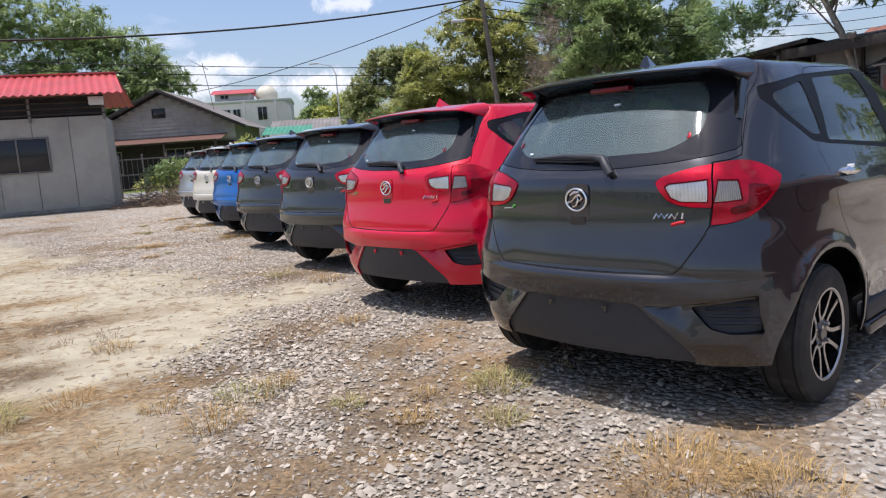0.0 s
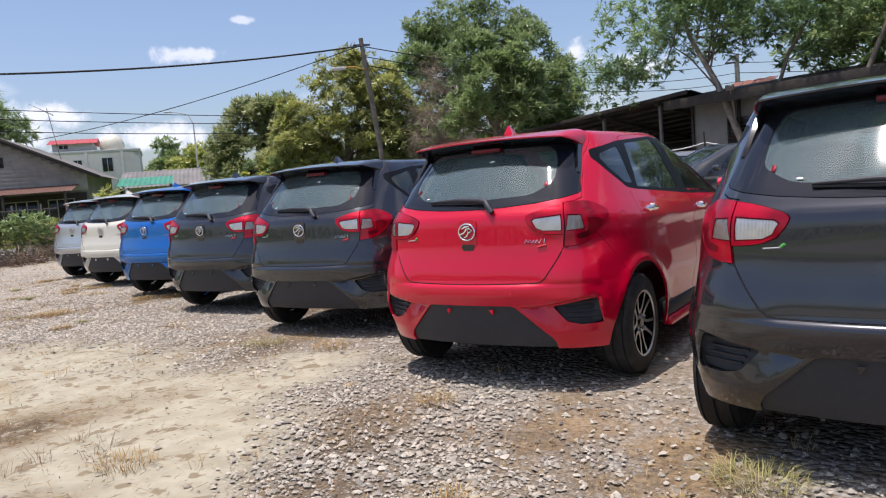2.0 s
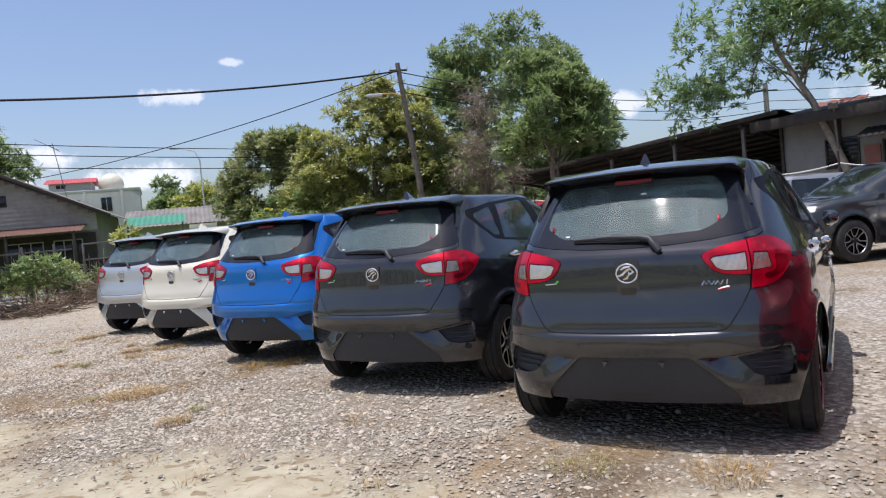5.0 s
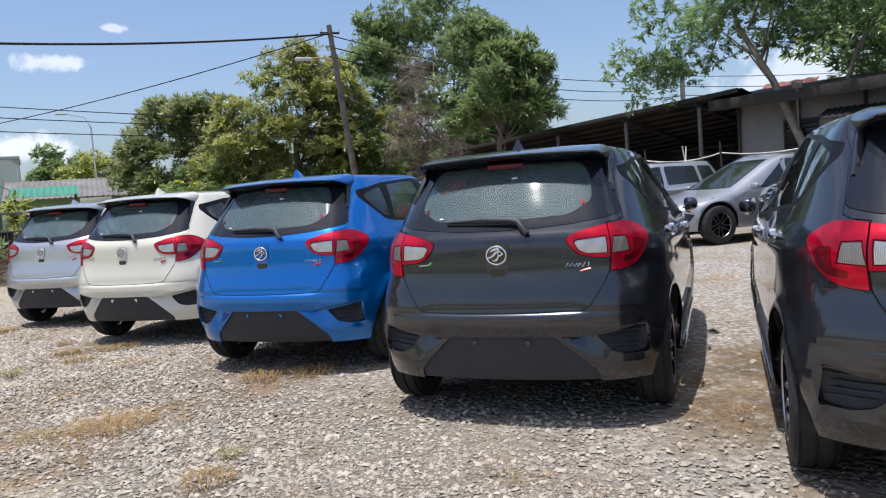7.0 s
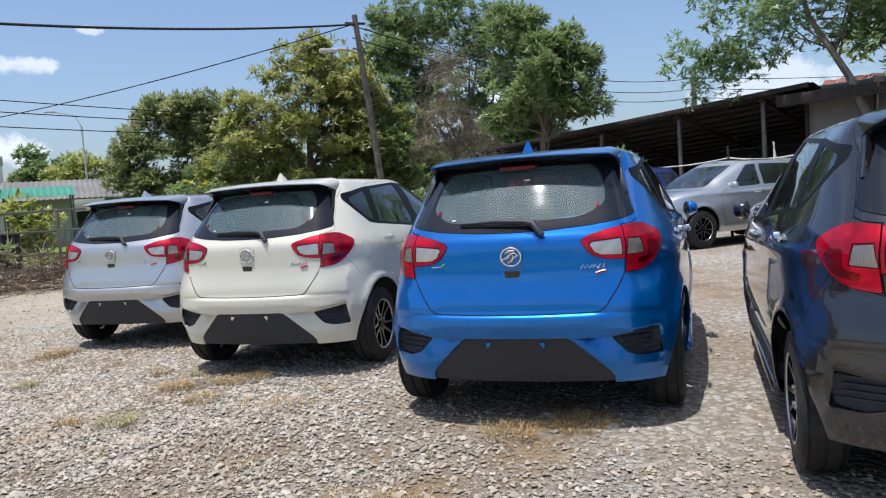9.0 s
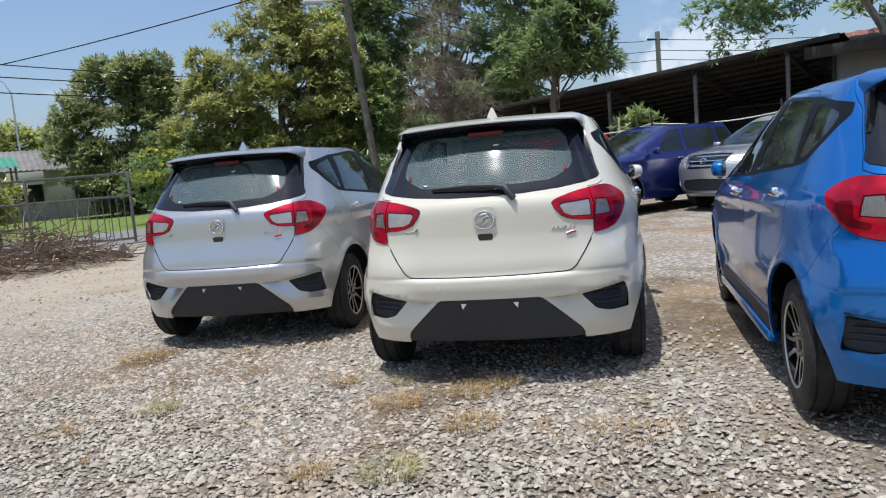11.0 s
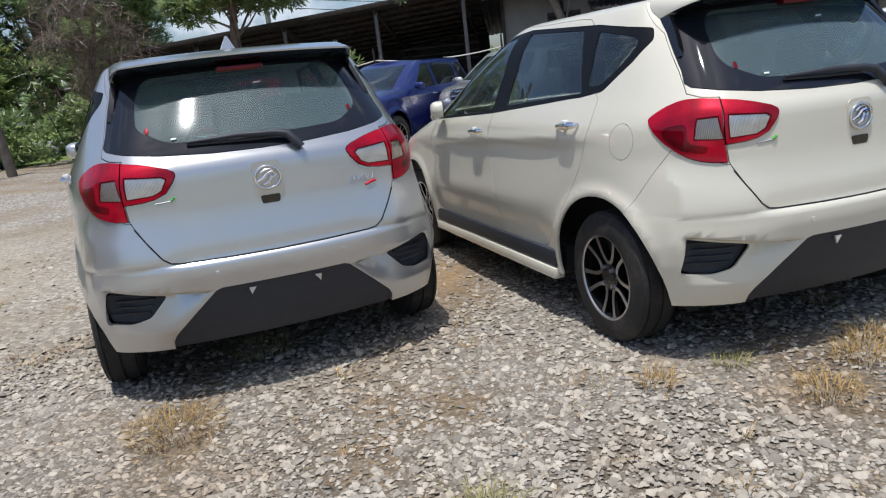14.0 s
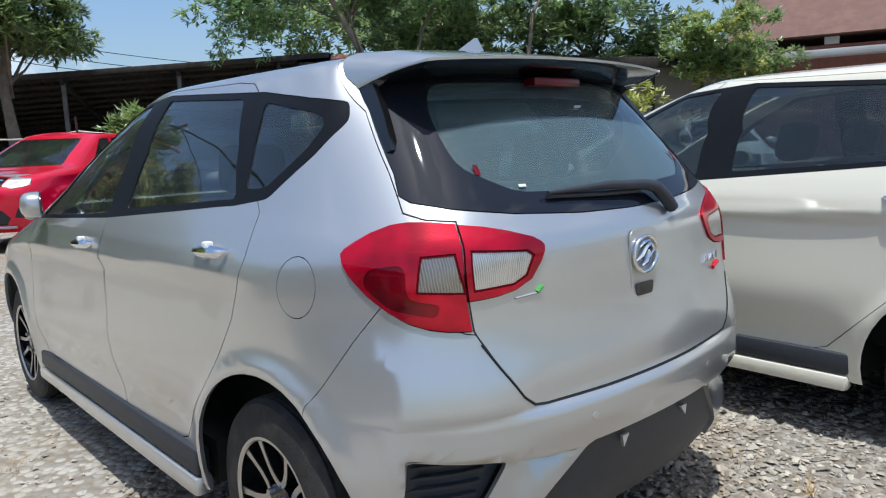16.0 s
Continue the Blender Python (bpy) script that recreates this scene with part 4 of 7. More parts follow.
def fin_mesh(sgn):
    """The black fin that runs down beside the rear glass."""
    bm = bmesh.new()
    rows = []
    for u in np.linspace(0, 1, 9):
        z = 1.375 - 0.18 * u
        p = lay(HATCH, float(np.interp(z, (1.15, 1.30, 1.44), (0.594, 0.554, 0.521))) - 0.008, z)
        x, y = p.x, p.y
        h = 0.040 * (1 - u) ** 0.7 + 0.003
        rows.append([(sgn * (x + 0.008), y + 0.02, z), (sgn * (x + 0.002), y - h, z + 0.01), (sgn * (x - 0.018), y - h, z + 0.008), (sgn * (x - 0.045), y + 0.006, z)])
    g = [[bm.verts.new(p) for p in r] for r in rows]
    for i in range(len(g) - 1):
        for j in range(3):
            bm.faces.new((g[i][j], g[i][j + 1], g[i + 1][j + 1], g[i + 1][j]))
    bm.faces.new(g[0]), bm.faces.new(g[-1])
    bmesh.ops.recalc_face_normals(bm, faces=bm.faces)
    return bm


def laid_strip(K, pts, half, out=0.006):
    """A thin raised bar laid along points (x, z) of the tail."""
    v, f = tube([lay(K, x, z, out * 0.4) for x, z in pts], half, 6)
    return v, f


def handle_mesh():
    """A door handle: a bar with rounded ends over a shallow cup."""
    bm = bmesh.new()
    rows = []
    for u in np.linspace(-1, 1, 11):
        h = 0.017 * math.sqrt(max(0.02, 1 - u**4))
        o = 0.030 * (1 - u**6) + 0.004
        rows.append([(o, u * 0.088, h * 0.4 + 0.003), (o + 0.004, u * 0.088, 0), (o, u * 0.088, -h * 0.4), (o - 0.012, u * 0.088, -h), (o - 0.015, u * 0.088, h)])
    g = [[bm.verts.new(p) for p in r] for r in rows]
    for i in range(len(g) - 1):
        for j in range(5):
            bm.faces.new((g[i][j], g[i][(j + 1) % 5], g[i + 1][(j + 1) % 5], g[i + 1][j]))
    bm.faces.new(g[0]), bm.faces.new(g[-1])
    bmesh.ops.recalc_face_normals(bm, faces=bm.faces)
    return bm


def mirror_mesh(sgn, cap):
    bm = bmesh.new()
    bmesh.ops.create_icosphere(bm, subdivisions=3, radius=1.0)
    for v in bm.verts:
        c = v.co
        c.x, c.y, c.z = (math.copysign(abs(q) ** 0.72, q) for q in c)
        k = 1 - 0.35 * max(0, c.x) * max(0, -c.z)
        c.x, c.y, c.z = c.x * 0.096, c.y * 0.066 if c.y > 0 else max(-0.024, c.y * 0.06), c.z * 0.062 * k
    return bm


def build_hatchback(name, m, paint_mat, label, cut):
    K = HATCH
    car = thing(name, m, label, "car", "hatchbacks parked in a row")
    P = lambda n, cells, mt, sides=(1, -1), thick=0.014, sink=0.0, lab="", parent=None: K.shade(part(n, K.panel(cells, sides, thick, sink), mt, parent or car, lab), cells, sides)
    body = P("body", cut["body"], paint_mat)
    part("roof", hatch_roof(), paint_mat, car)
    P("rear_bumper", cut["bumper"], paint_mat)
    P("bumper_insert", cut["panel"], M_BLACK, sink=0.012, thick=0.02, lab="matt black plastic lower bumper insert")
    hatch = P("tailgate", cut["hatch"], paint_mat)
    P("rear_window", cut["view"], M_GLASS, thick=0.004, sink=0.003, lab="tinted rear window", parent=hatch).visible_shadow = False
    P("window_border", cut["border"], M_FRIT, thick=0.006, lab="black border of the rear window", parent=hatch)
    for sd in (1, -1):
        lamp = P("tail_lamp", cut["lamp_out"], M_REDLENS, (sd,), 0.03, -0.006, "red tail lamp with a clear reversing lens")
        P("clear_lens", cut["clear_out"], M_AMBER, (sd,), 0.03, -0.003, parent=lamp)
        P("lens_edge", cut["edge_out"], M_LENSEDGE, (sd,), 0.03, -0.0045, parent=lamp)
        P("dark_lens", cut["dark_out"], M_DARKRED, (sd,), 0.03, -0.005, parent=lamp)
        lamp = P("tailgate_lamp", cut["lamp_in"], M_REDLENS, (sd,), 0.03, -0.006, "red lamp with a clear wedge on the tailgate")
        P("clear_lens", cut["clear_in"], M_CLEAR, (sd,), 0.03, -0.003, parent=lamp)
        P("lens_edge", cut["edge_in"], M_LENSEDGE, (sd,), 0.03, -0.0045, parent=lamp)
        vent = P("bumper_vent", cut["vent"], M_BLACK, (sd,), 0.01, 0.03, "ribbed black plastic vent insert")
        for k in range(4):
            z = 0.415 + 0.026 * k
            x0, x1 = 0.555 - 0.014 * k, 0.712 - 0.003 * k
            pts = [lay(K, sd * (x0 + (x1 - x0) * u), z, -0.026) for u in np.linspace(0, 1, 6)]
            tube_part("rib", pts, 0.006, M_BLACK, vent, sides=5)
        d = P("rear_door", cut["rear_door"], paint_mat, (sd,))
        f = P("front_door", cut["front_door"], paint_mat, (sd,))
        P("window_frame", cut["surround"], M_FRAME, (sd,), 0.012, 0.002)
        for n, c in (("rear_door_window", "rear_win"), ("front_door_window", "front_win"), ("quarter_window", "quarter")):
            P(n, cut[c], M_GLASS_DARK, (sd,), 0.004, 0.005).visible_shadow = False
        for par, y, z in ((d, 0.865, 0.955), (f, 1.865, 0.905)):
            s, _ = K.side(y, z)
            x = float(K.at(np.array([s]), np.array([z]))[0][0])
            h = part("door_handle", handle_mesh(), M_CHROME, par, "chrome door handle with leftover white film")
            h.matrix_basis = Matrix.Translation((sd * (x - 0.002), y, z)) @ pose(0, 0, 0, -3, 0, 0) @ Matrix.Diagonal((sd, 1, 1, 1))
            fm = bmesh.new()
            box(fm, 0.0, 0.008, -0.03, 0.025, -0.042, -0.008, 0.006)
            box(fm, 0.0, 0.026, -0.010, 0.015, 0.004, 0.026, 0.005)
            h2 = part("handle_film", fm, M_WHITE, par)
            h2.matrix_basis = Matrix.Translation((sd * (x - 0.003), y, z)) @ Matrix.Diagonal((sd, 1, 1, 1))
        mc = part("wing_mirror", mirror_mesh(sd, True), paint_mat, car)
        mc.matrix_basis = pose(sd * 0.872, 2.40, 1.03, 0, 0, -sd * 74) @ Matrix.Diagonal((0.86, 0.86, 0.86, 1))
        part("mirror_glass", prism(bmesh.new(), [(0.078 * math.cos(a), 0.056 * math.sin(a)) for a in np.linspace(0, 2 * math.pi, 25)[:-1]], -0.030, -0.018), M_GLOSSBLACK, mc)
        tube_part("mirror_foot", [(-sd * 0.13, 0.03, -0.05), (-sd * 0.04, 0.03, -0.03)], [0.035, 0.03], M_GLOSSBLACK, mc)
        bm = bmesh.new()
        box(bm, -0.03, 0.034, -0.85, 0.87, -0.058, 0.004, 0.016)
        sk = part("side_skirt", bm, paint_mat, car)
        sk.matrix_basis = pose(sd * 0.825, 1.885, 0.255)
        bm = box(bmesh.new(), -0.024, 0.024, -0.85, 0.87, -0.056, 0.030, 0.014)
        st = part("sill_strip", bm, M_BLACK, sk)
        st.matrix_basis = pose(-sd * 0.004, 0, 0.062)
        part("spoiler_fin", fin_mesh(sd), M_GLOSSBLACK, car)
        bm = bmesh.new()
        prism(bm, [(-0.015, 0.014), (0.015, 0.014), (sd * 0.008, -0.016)], -0.004, 0.004)
        tb = part("bracket_tab", bm, paint_mat, car)
        tb.matrix_basis = Matrix.Translation(lay(K, sd * 0.141, 0.45, 0.000))
        for y in (0.634, 3.134):
            wheel(car, sd * 0.724, y, 0.293, 0.194, 0.0925, sd)
    P("fuel_flap", cut["fuel"], paint_mat, (-1,), 0.01)
    P("fuel_side_panel", cut["fuel"], paint_mat, (1,), 0.01)
    P("windscreen", cut["screen"], M_GLASS_DARK, thick=0.004).visible_shadow = False
    sp = part("roof_spoiler", spoiler_mesh(), [paint_mat, M_GLOSSBLACK], car)
    hl = lay(K, 0.0, 1.366)
    part("brake_lamp", box(bmesh.new(), -0.10, 0.10, hl.y - 0.035, hl.y + 0.01, 1.360, 1.384, 0.006), M_DARKRED, sp, "dark red high brake lamp")
    bm = bmesh.new()
    for sgn in (1,):
        rows = [[(0.030, 0.80, 1.462), (-0.030, 0.80, 1.462), (-0.004, 0.76, 1.474), (0.004, 0.76, 1.474)], [(0.040, 0.63, 1.455), (-0.040, 0.63, 1.455), (-0.006, 0.650, 1.532), (0.006, 0.650, 1.532)]]
        vs = [[bm.verts.new(p) for p in r] for r in rows]
        for j in range(4):
            bm.faces.new((vs[0][j], vs[0][(j + 1) % 4], vs[1][(j + 1) % 4], vs[1][j]))
        bm.faces.new(vs[0]), bm.faces.new(vs[1])
    bmesh.ops.recalc_face_normals(bm, faces=bm.faces)
    part("antenna_fin", bm, paint_mat, car)
    # wiper: a pivot at the tailgate, an arm that bends over on to the glass, and the blade
    w0, w1 = lay(K, 0.165, 1.012, 0.02), lay(K, 0.115, 1.075, 0.035)
    w2 = lay(K, -0.29, 1.088, 0.022)
    wip = tube_part("wiper", [w0, w0.lerp(w1, 0.55) + Vector((0, -0.004, 0)), w1, w1.lerp(w2, 0.12) + Vector((0, 0, 0.008)), w1.lerp(w2, 0.5) + Vector((0, -0.008, 0.012)), w2], [0.017, 0.019, 0.018, 0.015, 0.011, 0.005], M_BLACK, hatch, "black rear wiper", 8)
    tube_part("wiper_blade", [lay(K, 0.06, 1.068, 0.012), lay(K, -0.1, 1.072, 0.012), lay(K, -0.29, 1.080, 0.012)], 0.007, M_BLACK, wip, sides=6)
    # round emblem over the tailgate's grip
    em = lay(K, 0.0, 0.908, 0.004)
    ring = [(0.053 * math.cos(a), -0.006, 0.047 * math.sin(a)) for a in np.linspace(0, 2 * math.pi, 29)]
    e1 = tube_part("emblem", ring, 0.0055, M_CHROME, hatch, "round chrome emblem", 8)
    e1.matrix_basis = Matrix.Translation(em)
    for pts in ([(-0.046, -0.014), (-0.02, -0.004), (0.0, 0.016), (0.022, 0.022), (0.034, 0.008), (0.018, -0.006)], [(-0.02, -0.03), (0.002, -0.022), (0.014, 0.0), (0.008, 0.012)], [(-0.03, 0.02), (-0.01, 0.03), (0.02, 0.034)]):
        tube_part("emblem_bar", [(x, -0.007, z) for x, z in pts], [0.004] + [0.0075] * (len(pts) - 2) + [0.003], M_CHROME, e1, sides=6)
    bm = bmesh.new()
    prism(bm, rounded([(-0.062, 0.068), (0.062, 0.068), (0.056, -0.125), (-0.056, -0.125)], 0.03, 4), -0.001, 0.004)
    gp = part("grip_plate", bm, paint_mat, hatch)
    gp.matrix_basis = Matrix.Translation(em + Vector((0, 0.001, 0)))
    bm = bmesh.new()
    prism(bm, rounded([(-0.042, -0.074), (0.042, -0.074), (0.037, -0.108), (-0.037, -0.108)], 0.010, 3), -0.0035, 0.004)
    gr = part("grip_recess", bm, M_GLOSSBLACK, hatch, "dark tailgate grip")
    gr.matrix_basis = Matrix.Translation(em)
    # model badge: plain slanted chrome strokes over a red bar; a small pale and green mark at the other side
    zig = [(0.352, 0.830), (0.364, 0.852), (0.374, 0.834), (0.384, 0.852), (0.396, 0.832), (0.410, 0.850)]
    v, f = laid_strip(K, zig, 0.0030)
    bd = mesh_part("badge", v, f, M_CHROME, hatch, "small chrome model badge", smooth=50)
    for pts in ([(0.412, 0.832), (0.426, 0.850)], [(0.424, 0.852), (0.436, 0.830), (0.450, 0.854)], [(0.464, 0.830), (0.468, 0.854)]):
        v, f = laid_strip(K, pts, 0.0030)
        mesh_part("badge_stroke", v, f, M_CHROME, bd, smooth=50)
    v, f = laid_strip(K, [(0.425, 0.806), (0.45, 0.814), (0.475, 0.818)], 0.007)
    mesh_part("badge_bar", v, f, M_REDMARK, bd, "small red badge bar", smooth=50)
    v, f = laid_strip(K, [(-0.455, 0.862), (-0.42, 0.864), (-0.39, 0.866)], 0.0030, 0.002)
    eb = mesh_part("eco_badge", v, f, M_BADGE, hatch, "small chrome badge with a green tip", smooth=50)
    v, f = laid_strip(K, [(-0.392, 0.868), (-0.378, 0.880)], 0.006, 0.004)
    mesh_part("badge_leaf", v, f, M_GREENMARK, eb, smooth=50)
    # dark line laid over the gap along the tailgate's lower edge, standing for its shade
    low = [(0.553, 0.772), (0.52, 0.715), (0.47, 0.640), (0.44, 0.616), (0.40, 0.610), (0.2, 0.607), (0.0, 0.606)]
    low = [(a[0] + (b[0] - a[0]) * k / 8, a[1] + (b[1] - a[1]) * k / 8) for a, b in zip(low, low[1:]) for k in range(8)] + [low[-1]]
    v, f = laid_strip(K, low + [(-x, z) for x, z in low[-2::-1]], 0.0024, 0.0)
    mesh_part("tailgate_seal", v, f, M_LINER, hatch, smooth=50)
    for x in (-0.27, 0.27):
        sn = part("parking_sensor", revolve([(0.0012, 0.0005), (0.0012, 0.009), (0.0, 0.0105), (-0.01, 0.0105)], 16), paint_mat, car)
        sn.matrix_basis = Matrix.Translation(lay(K, x, 0.552, 0.0)) @ pose(0, 0, 0, 0, 0, -90 + 20 * x)
    # window sticker
    bm = bmesh.new()
    for k in range(4):
        box(bm, -0.020 + 0.005 * k, -0.008 + 0.007 * k, -0.0006, 0.0006, 0.004 * (k % 2), 0.004 * (k % 2) + 0.0025)
    stk = part("window_marking", bm, M_WHITE, hatch, "faint white marking on the glass")
    stk.matrix_basis = Matrix.Translation(lay(K, 0.06, 1.30, 0.002)) @ pose(0, 0, 0, -37)
    for n, x, z, w, h, mt in (("red_corner_mark", 0.432, 1.150, 0.014, 0.030, M_DARKRED), ("red_corner_mark", -0.432, 1.150, 0.014, 0.030, M_DARKRED), ("white_label", -0.335, 1.108, 0.022, 0.008, M_WHITE)):
        bm = box(bmesh.new(), -w / 2, w / 2, -0.001, 0.001, -h / 2, h / 2, 0.0008)
        o = part(n, bm, mt, hatch)
        o.matrix_basis = Matrix.Translation(lay(K, x, z, 0.002)) @ pose(0, 0, 0, -38, 0, 25 * x)
    # inside and underneath
    for x, y, w, fr in ((-0.36, 1.62, 0.48, True), (0.36, 1.62, 0.48, True), (0.0, 0.88, 1.12, False)):
        seat_part(car, x, y, w, fr)
    bm = bmesh.new()
    box(bm, -0.50, 0.50, 0.28, 3.6, 0.215, 0.60, 0.03)
    box(bm, -0.60, 0.60, 0.22, 3.6, 0.33, 0.60, 0.03)
    box(bm, -0.78, 0.78, 1.03, 2.74, 0.215, 0.36, 0.02)
    box(bm, -0.60, 0.60, 0.22, 3.4, 0.66, 0.69, 0.01)
    box(bm, -0.74, 0.74, 0.60, 3.2, 0.665, 0.685, 0.008)
    box(bm, -0.66, 0.66, 2.50, 2.80, 0.69, 0.95, 0.05)
    part("underbody", bm, M_LINER, car)
    tube_part("exhaust_pipe", [(0.42, 0.30, 0.235), (0.42, 0.6, 0.25)], 0.025, M_LINER, car)
    return car


CUT = hatch_panels()
ROW = [
    (0.551, 3.145, -46.98, "granite", "dark grey metallic compact hatchback parked on gravel at the row's end"),
    (-0.404, 5.238, -45.86, "red", "bright red compact hatchback parked between two dark grey cars"),
    (-1.310, 7.393, -41.99, "granite", "dark grey compact hatchback parked beside the red one"),
    (-2.322, 9.460, -41.78, "granite", "dark grey compact hatchback parked beside the blue one"),
    (-3.257, 11.531, -41.59, "blue", "bright blue compact hatchback parked between dark and white cars"),
    (-4.295, 13.732, -40.48, "ivory", "ivory white compact hatchback parked beside the silver one"),
    (-5.275, 15.880, -38.35, "silver", "silver compact hatchback parked last in the row on gravel"),
]
first = None
for x, y, yaw, key, label in ROW:
    m = pose(x, y, 0.0, 0, 0, yaw)
    if first is None:
        first = build_hatchback("hatchback_car", m, PAINT[key], label, CUT)
        body_paint = PAINT[key]
    else:
        other = copy_thing(first, m)
        tagged(other, label, "car", "hatchbacks parked in a row")
        for o in other.children_recursive:
            for slot in o.material_slots:
                if slot.material == body_paint:
                    slot.link = "OBJECT"
                    slot.material = PAINT[key]


# ---- the cars that face the row from under the trees ----
def plain_bulge(x, y, z):
    r = np.minimum(np.hypot(y - 0.80, z - 0.36), np.hypot(y - 3.52, z - 0.36))
    x = x + 0.022 * np.exp(-(((r - 0.42) / 0.04) ** 2)) * sstep(0.2, 0.5, y)
    x = x + 0.012 * np.exp(-(((z - 0.98) / 0.04) ** 2)) * sstep(0.2, 0.6, y) * (1 - sstep(3.6, 4.1, y))
    return x, y, z


def front_lay(K, x, z, out=0.0):
    s, _ = K.front(abs(x), z)
    p = K.at(np.array([s]), np.array([z]))
    return Vector((math.copysign(float(p[0][0]), x) if x else 0.0, float(p[1][0]) + out, z))


SUV = Skin(
    [(0, 0), (0.2, 0.005), (0.4, 0.03), (0.58, 0.08), (0.70, 0.17), (0.78, 0.34), (0.82, 0.6), (0.84, 1.0), (0.85, 1.6), (0.85, 2.4), (0.85, 3.2), (0.84, 3.6), (0.80, 3.95), (0.70, 4.18), (0.52, 4.31), (0.3, 4.37),
     (0.12, 4.385), (0, 4.39)],
    [(0.24, 0.955), (0.4, 1.0), (0.7, 1.015), (0.95, 1.0), (1.05, 0.965), (1.13, 0.93), (1.48, 0.775), (1.545, 0.735), (1.59, 0.68)],
    [(0.24, 0.14), (0.4, 0.04), (0.6, 0.0), (0.8, 0.03), (1.0, 0.05), (1.1, 0.10), (1.48, 0.34), (1.59, 0.50)],
    [(0.24, 4.22), (0.42, 4.38), (0.75, 4.40), (0.92, 4.30), (1.0, 4.10), (1.06, 3.75), (1.10, 3.42), (1.27, 3.02), (1.48, 2.50), (1.59, 2.22)],
    1.0, plain_bulge)
MPV = Skin(
    [(0, 0), (0.2, 0.005), (0.4, 0.03), (0.56, 0.08), (0.68, 0.17), (0.76, 0.34), (0.80, 0.6), (0.82, 1.0), (0.83, 1.6), (0.83, 2.4), (0.83, 3.2), (0.82, 3.6), (0.76, 3.92), (0.64, 4.12),
     (0.46, 4.23), (0.25, 4.28), (0.1, 4.295), (0, 4.30)],
    [(0.2, 0.955), (0.4, 1.0), (0.7, 1.015), (0.88, 1.0), (0.98, 0.965), (1.08, 0.93), (1.45, 0.775), (1.52, 0.73), (1.57, 0.67)],
    [(0.2, 0.14), (0.4, 0.04), (0.6, 0.0), (0.8, 0.03), (0.95, 0.05), (1.05, 0.10), (1.45, 0.36), (1.57, 0.55)],
    [(0.2, 4.18), (0.42, 4.30), (0.62, 4.28), (0.74, 4.15), (0.83, 3.85), (0.90, 3.55), (0.95, 3.35), (1.2, 2.75), (1.45, 2.20), (1.57, 1.8)],
    1.0, plain_bulge)


def facing_cut(K, h, belt, hood):
    """Panels of a car seen from the front; h: height of the roof's edge, belt: sill of the windows, hood: top of the lamps."""
    R, S, F = K.rear, K.side, K.front
    dense = lambda pts, n=3: [tuple(S(a[0] + (b[0] - a[0]) * k / n, a[1] + (b[1] - a[1]) * k / n)) for a, b in zip(pts, pts[1:] + pts[:1]) for k in range(n)]
    e = K.end + 0.02
    t = h - 0.06
    arch = lambda y: [S(y + 0.40 * math.cos(a), 0.36 + 0.40 * math.sin(a)) for a in np.linspace(0, 2 * math.pi, 33)[:-1]]
    nose_y = lambda z: float(spline(K.nose, z))
    screen = [F(0.64, belt + 0.05), F(0.56, belt + 0.28), F(0.49, t), F(0.2, t + 0.005), (e, t + 0.005), (e, belt + 0.045), F(0.3, belt + 0.045)]
    win_f = dense(rounded([(1.98, belt + 0.03), (1.95, t), (nose_y(t) - 0.28, t - 0.01), (nose_y(belt + 0.06) - 0.62, belt + 0.02)], 0.03, 2), 2)
    win_r = dense(rounded([(1.00, belt + 0.05), (1.05, t - 0.02), (1.86, t), (1.89, belt + 0.03)], 0.03, 2), 2)
    win_q = dense(rounded([(0.50, belt + 0.10), (0.60, t - 0.04), (0.96, t - 0.02), (0.92, belt + 0.06)], 0.03, 2), 2)
    lamp = [F(0.44, hood - 0.10), F(0.47, hood), F(0.62, hood + 0.035), S(K.length - 0.42, hood + 0.06), S(K.length - 0.36, hood - 0.01), F(0.72, hood - 0.10), F(0.56, hood - 0.135)]
    grille = [(e, hood - 0.22), F(0.36, hood - 0.22), F(0.43, hood - 0.10), F(0.45, hood + 0.01), F(0.2, hood + 0.03), (e, hood + 0.03)]
    intake = [(e, 0.36), F(0.46, 0.36), F(0.52, 0.46), F(0.44, 0.56), (e, 0.58)]
    fog = [F(0.56, 0.46), F(0.70, 0.44), F(0.745, 0.56), F(0.62, 0.60)]
    door_r = dense([(0.98, belt), (1.05, 0.62), (1.22, 0.42), (1.90, 0.42), (1.93, 0.7), (1.92, belt)], 3)
    door_f = dense([(1.93, belt), (1.94, 0.7), (1.91, 0.42), (2.98, 0.42), (3.02, 0.6), (3.00, belt - 0.04)], 3)
    regions = [("lamp", shrink(lamp, 0.004)), ("-", lamp), ("grille", grille), ("intake", intake), ("fog", fog), ("screen", screen), ("win_f", win_f), ("win_r", win_r), ("win_q", win_q),
               ("-", arch(0.80)), ("-", arch(3.52)), ("door_r", shrink(door_r, 0.004)), ("door_f", shrink(door_f, 0.004)), ("-", door_r), ("-", door_f)]
    zs = [0.26] + list(np.linspace(0.32, h, 34))
    return K.cut(regions, zs, 0.09)


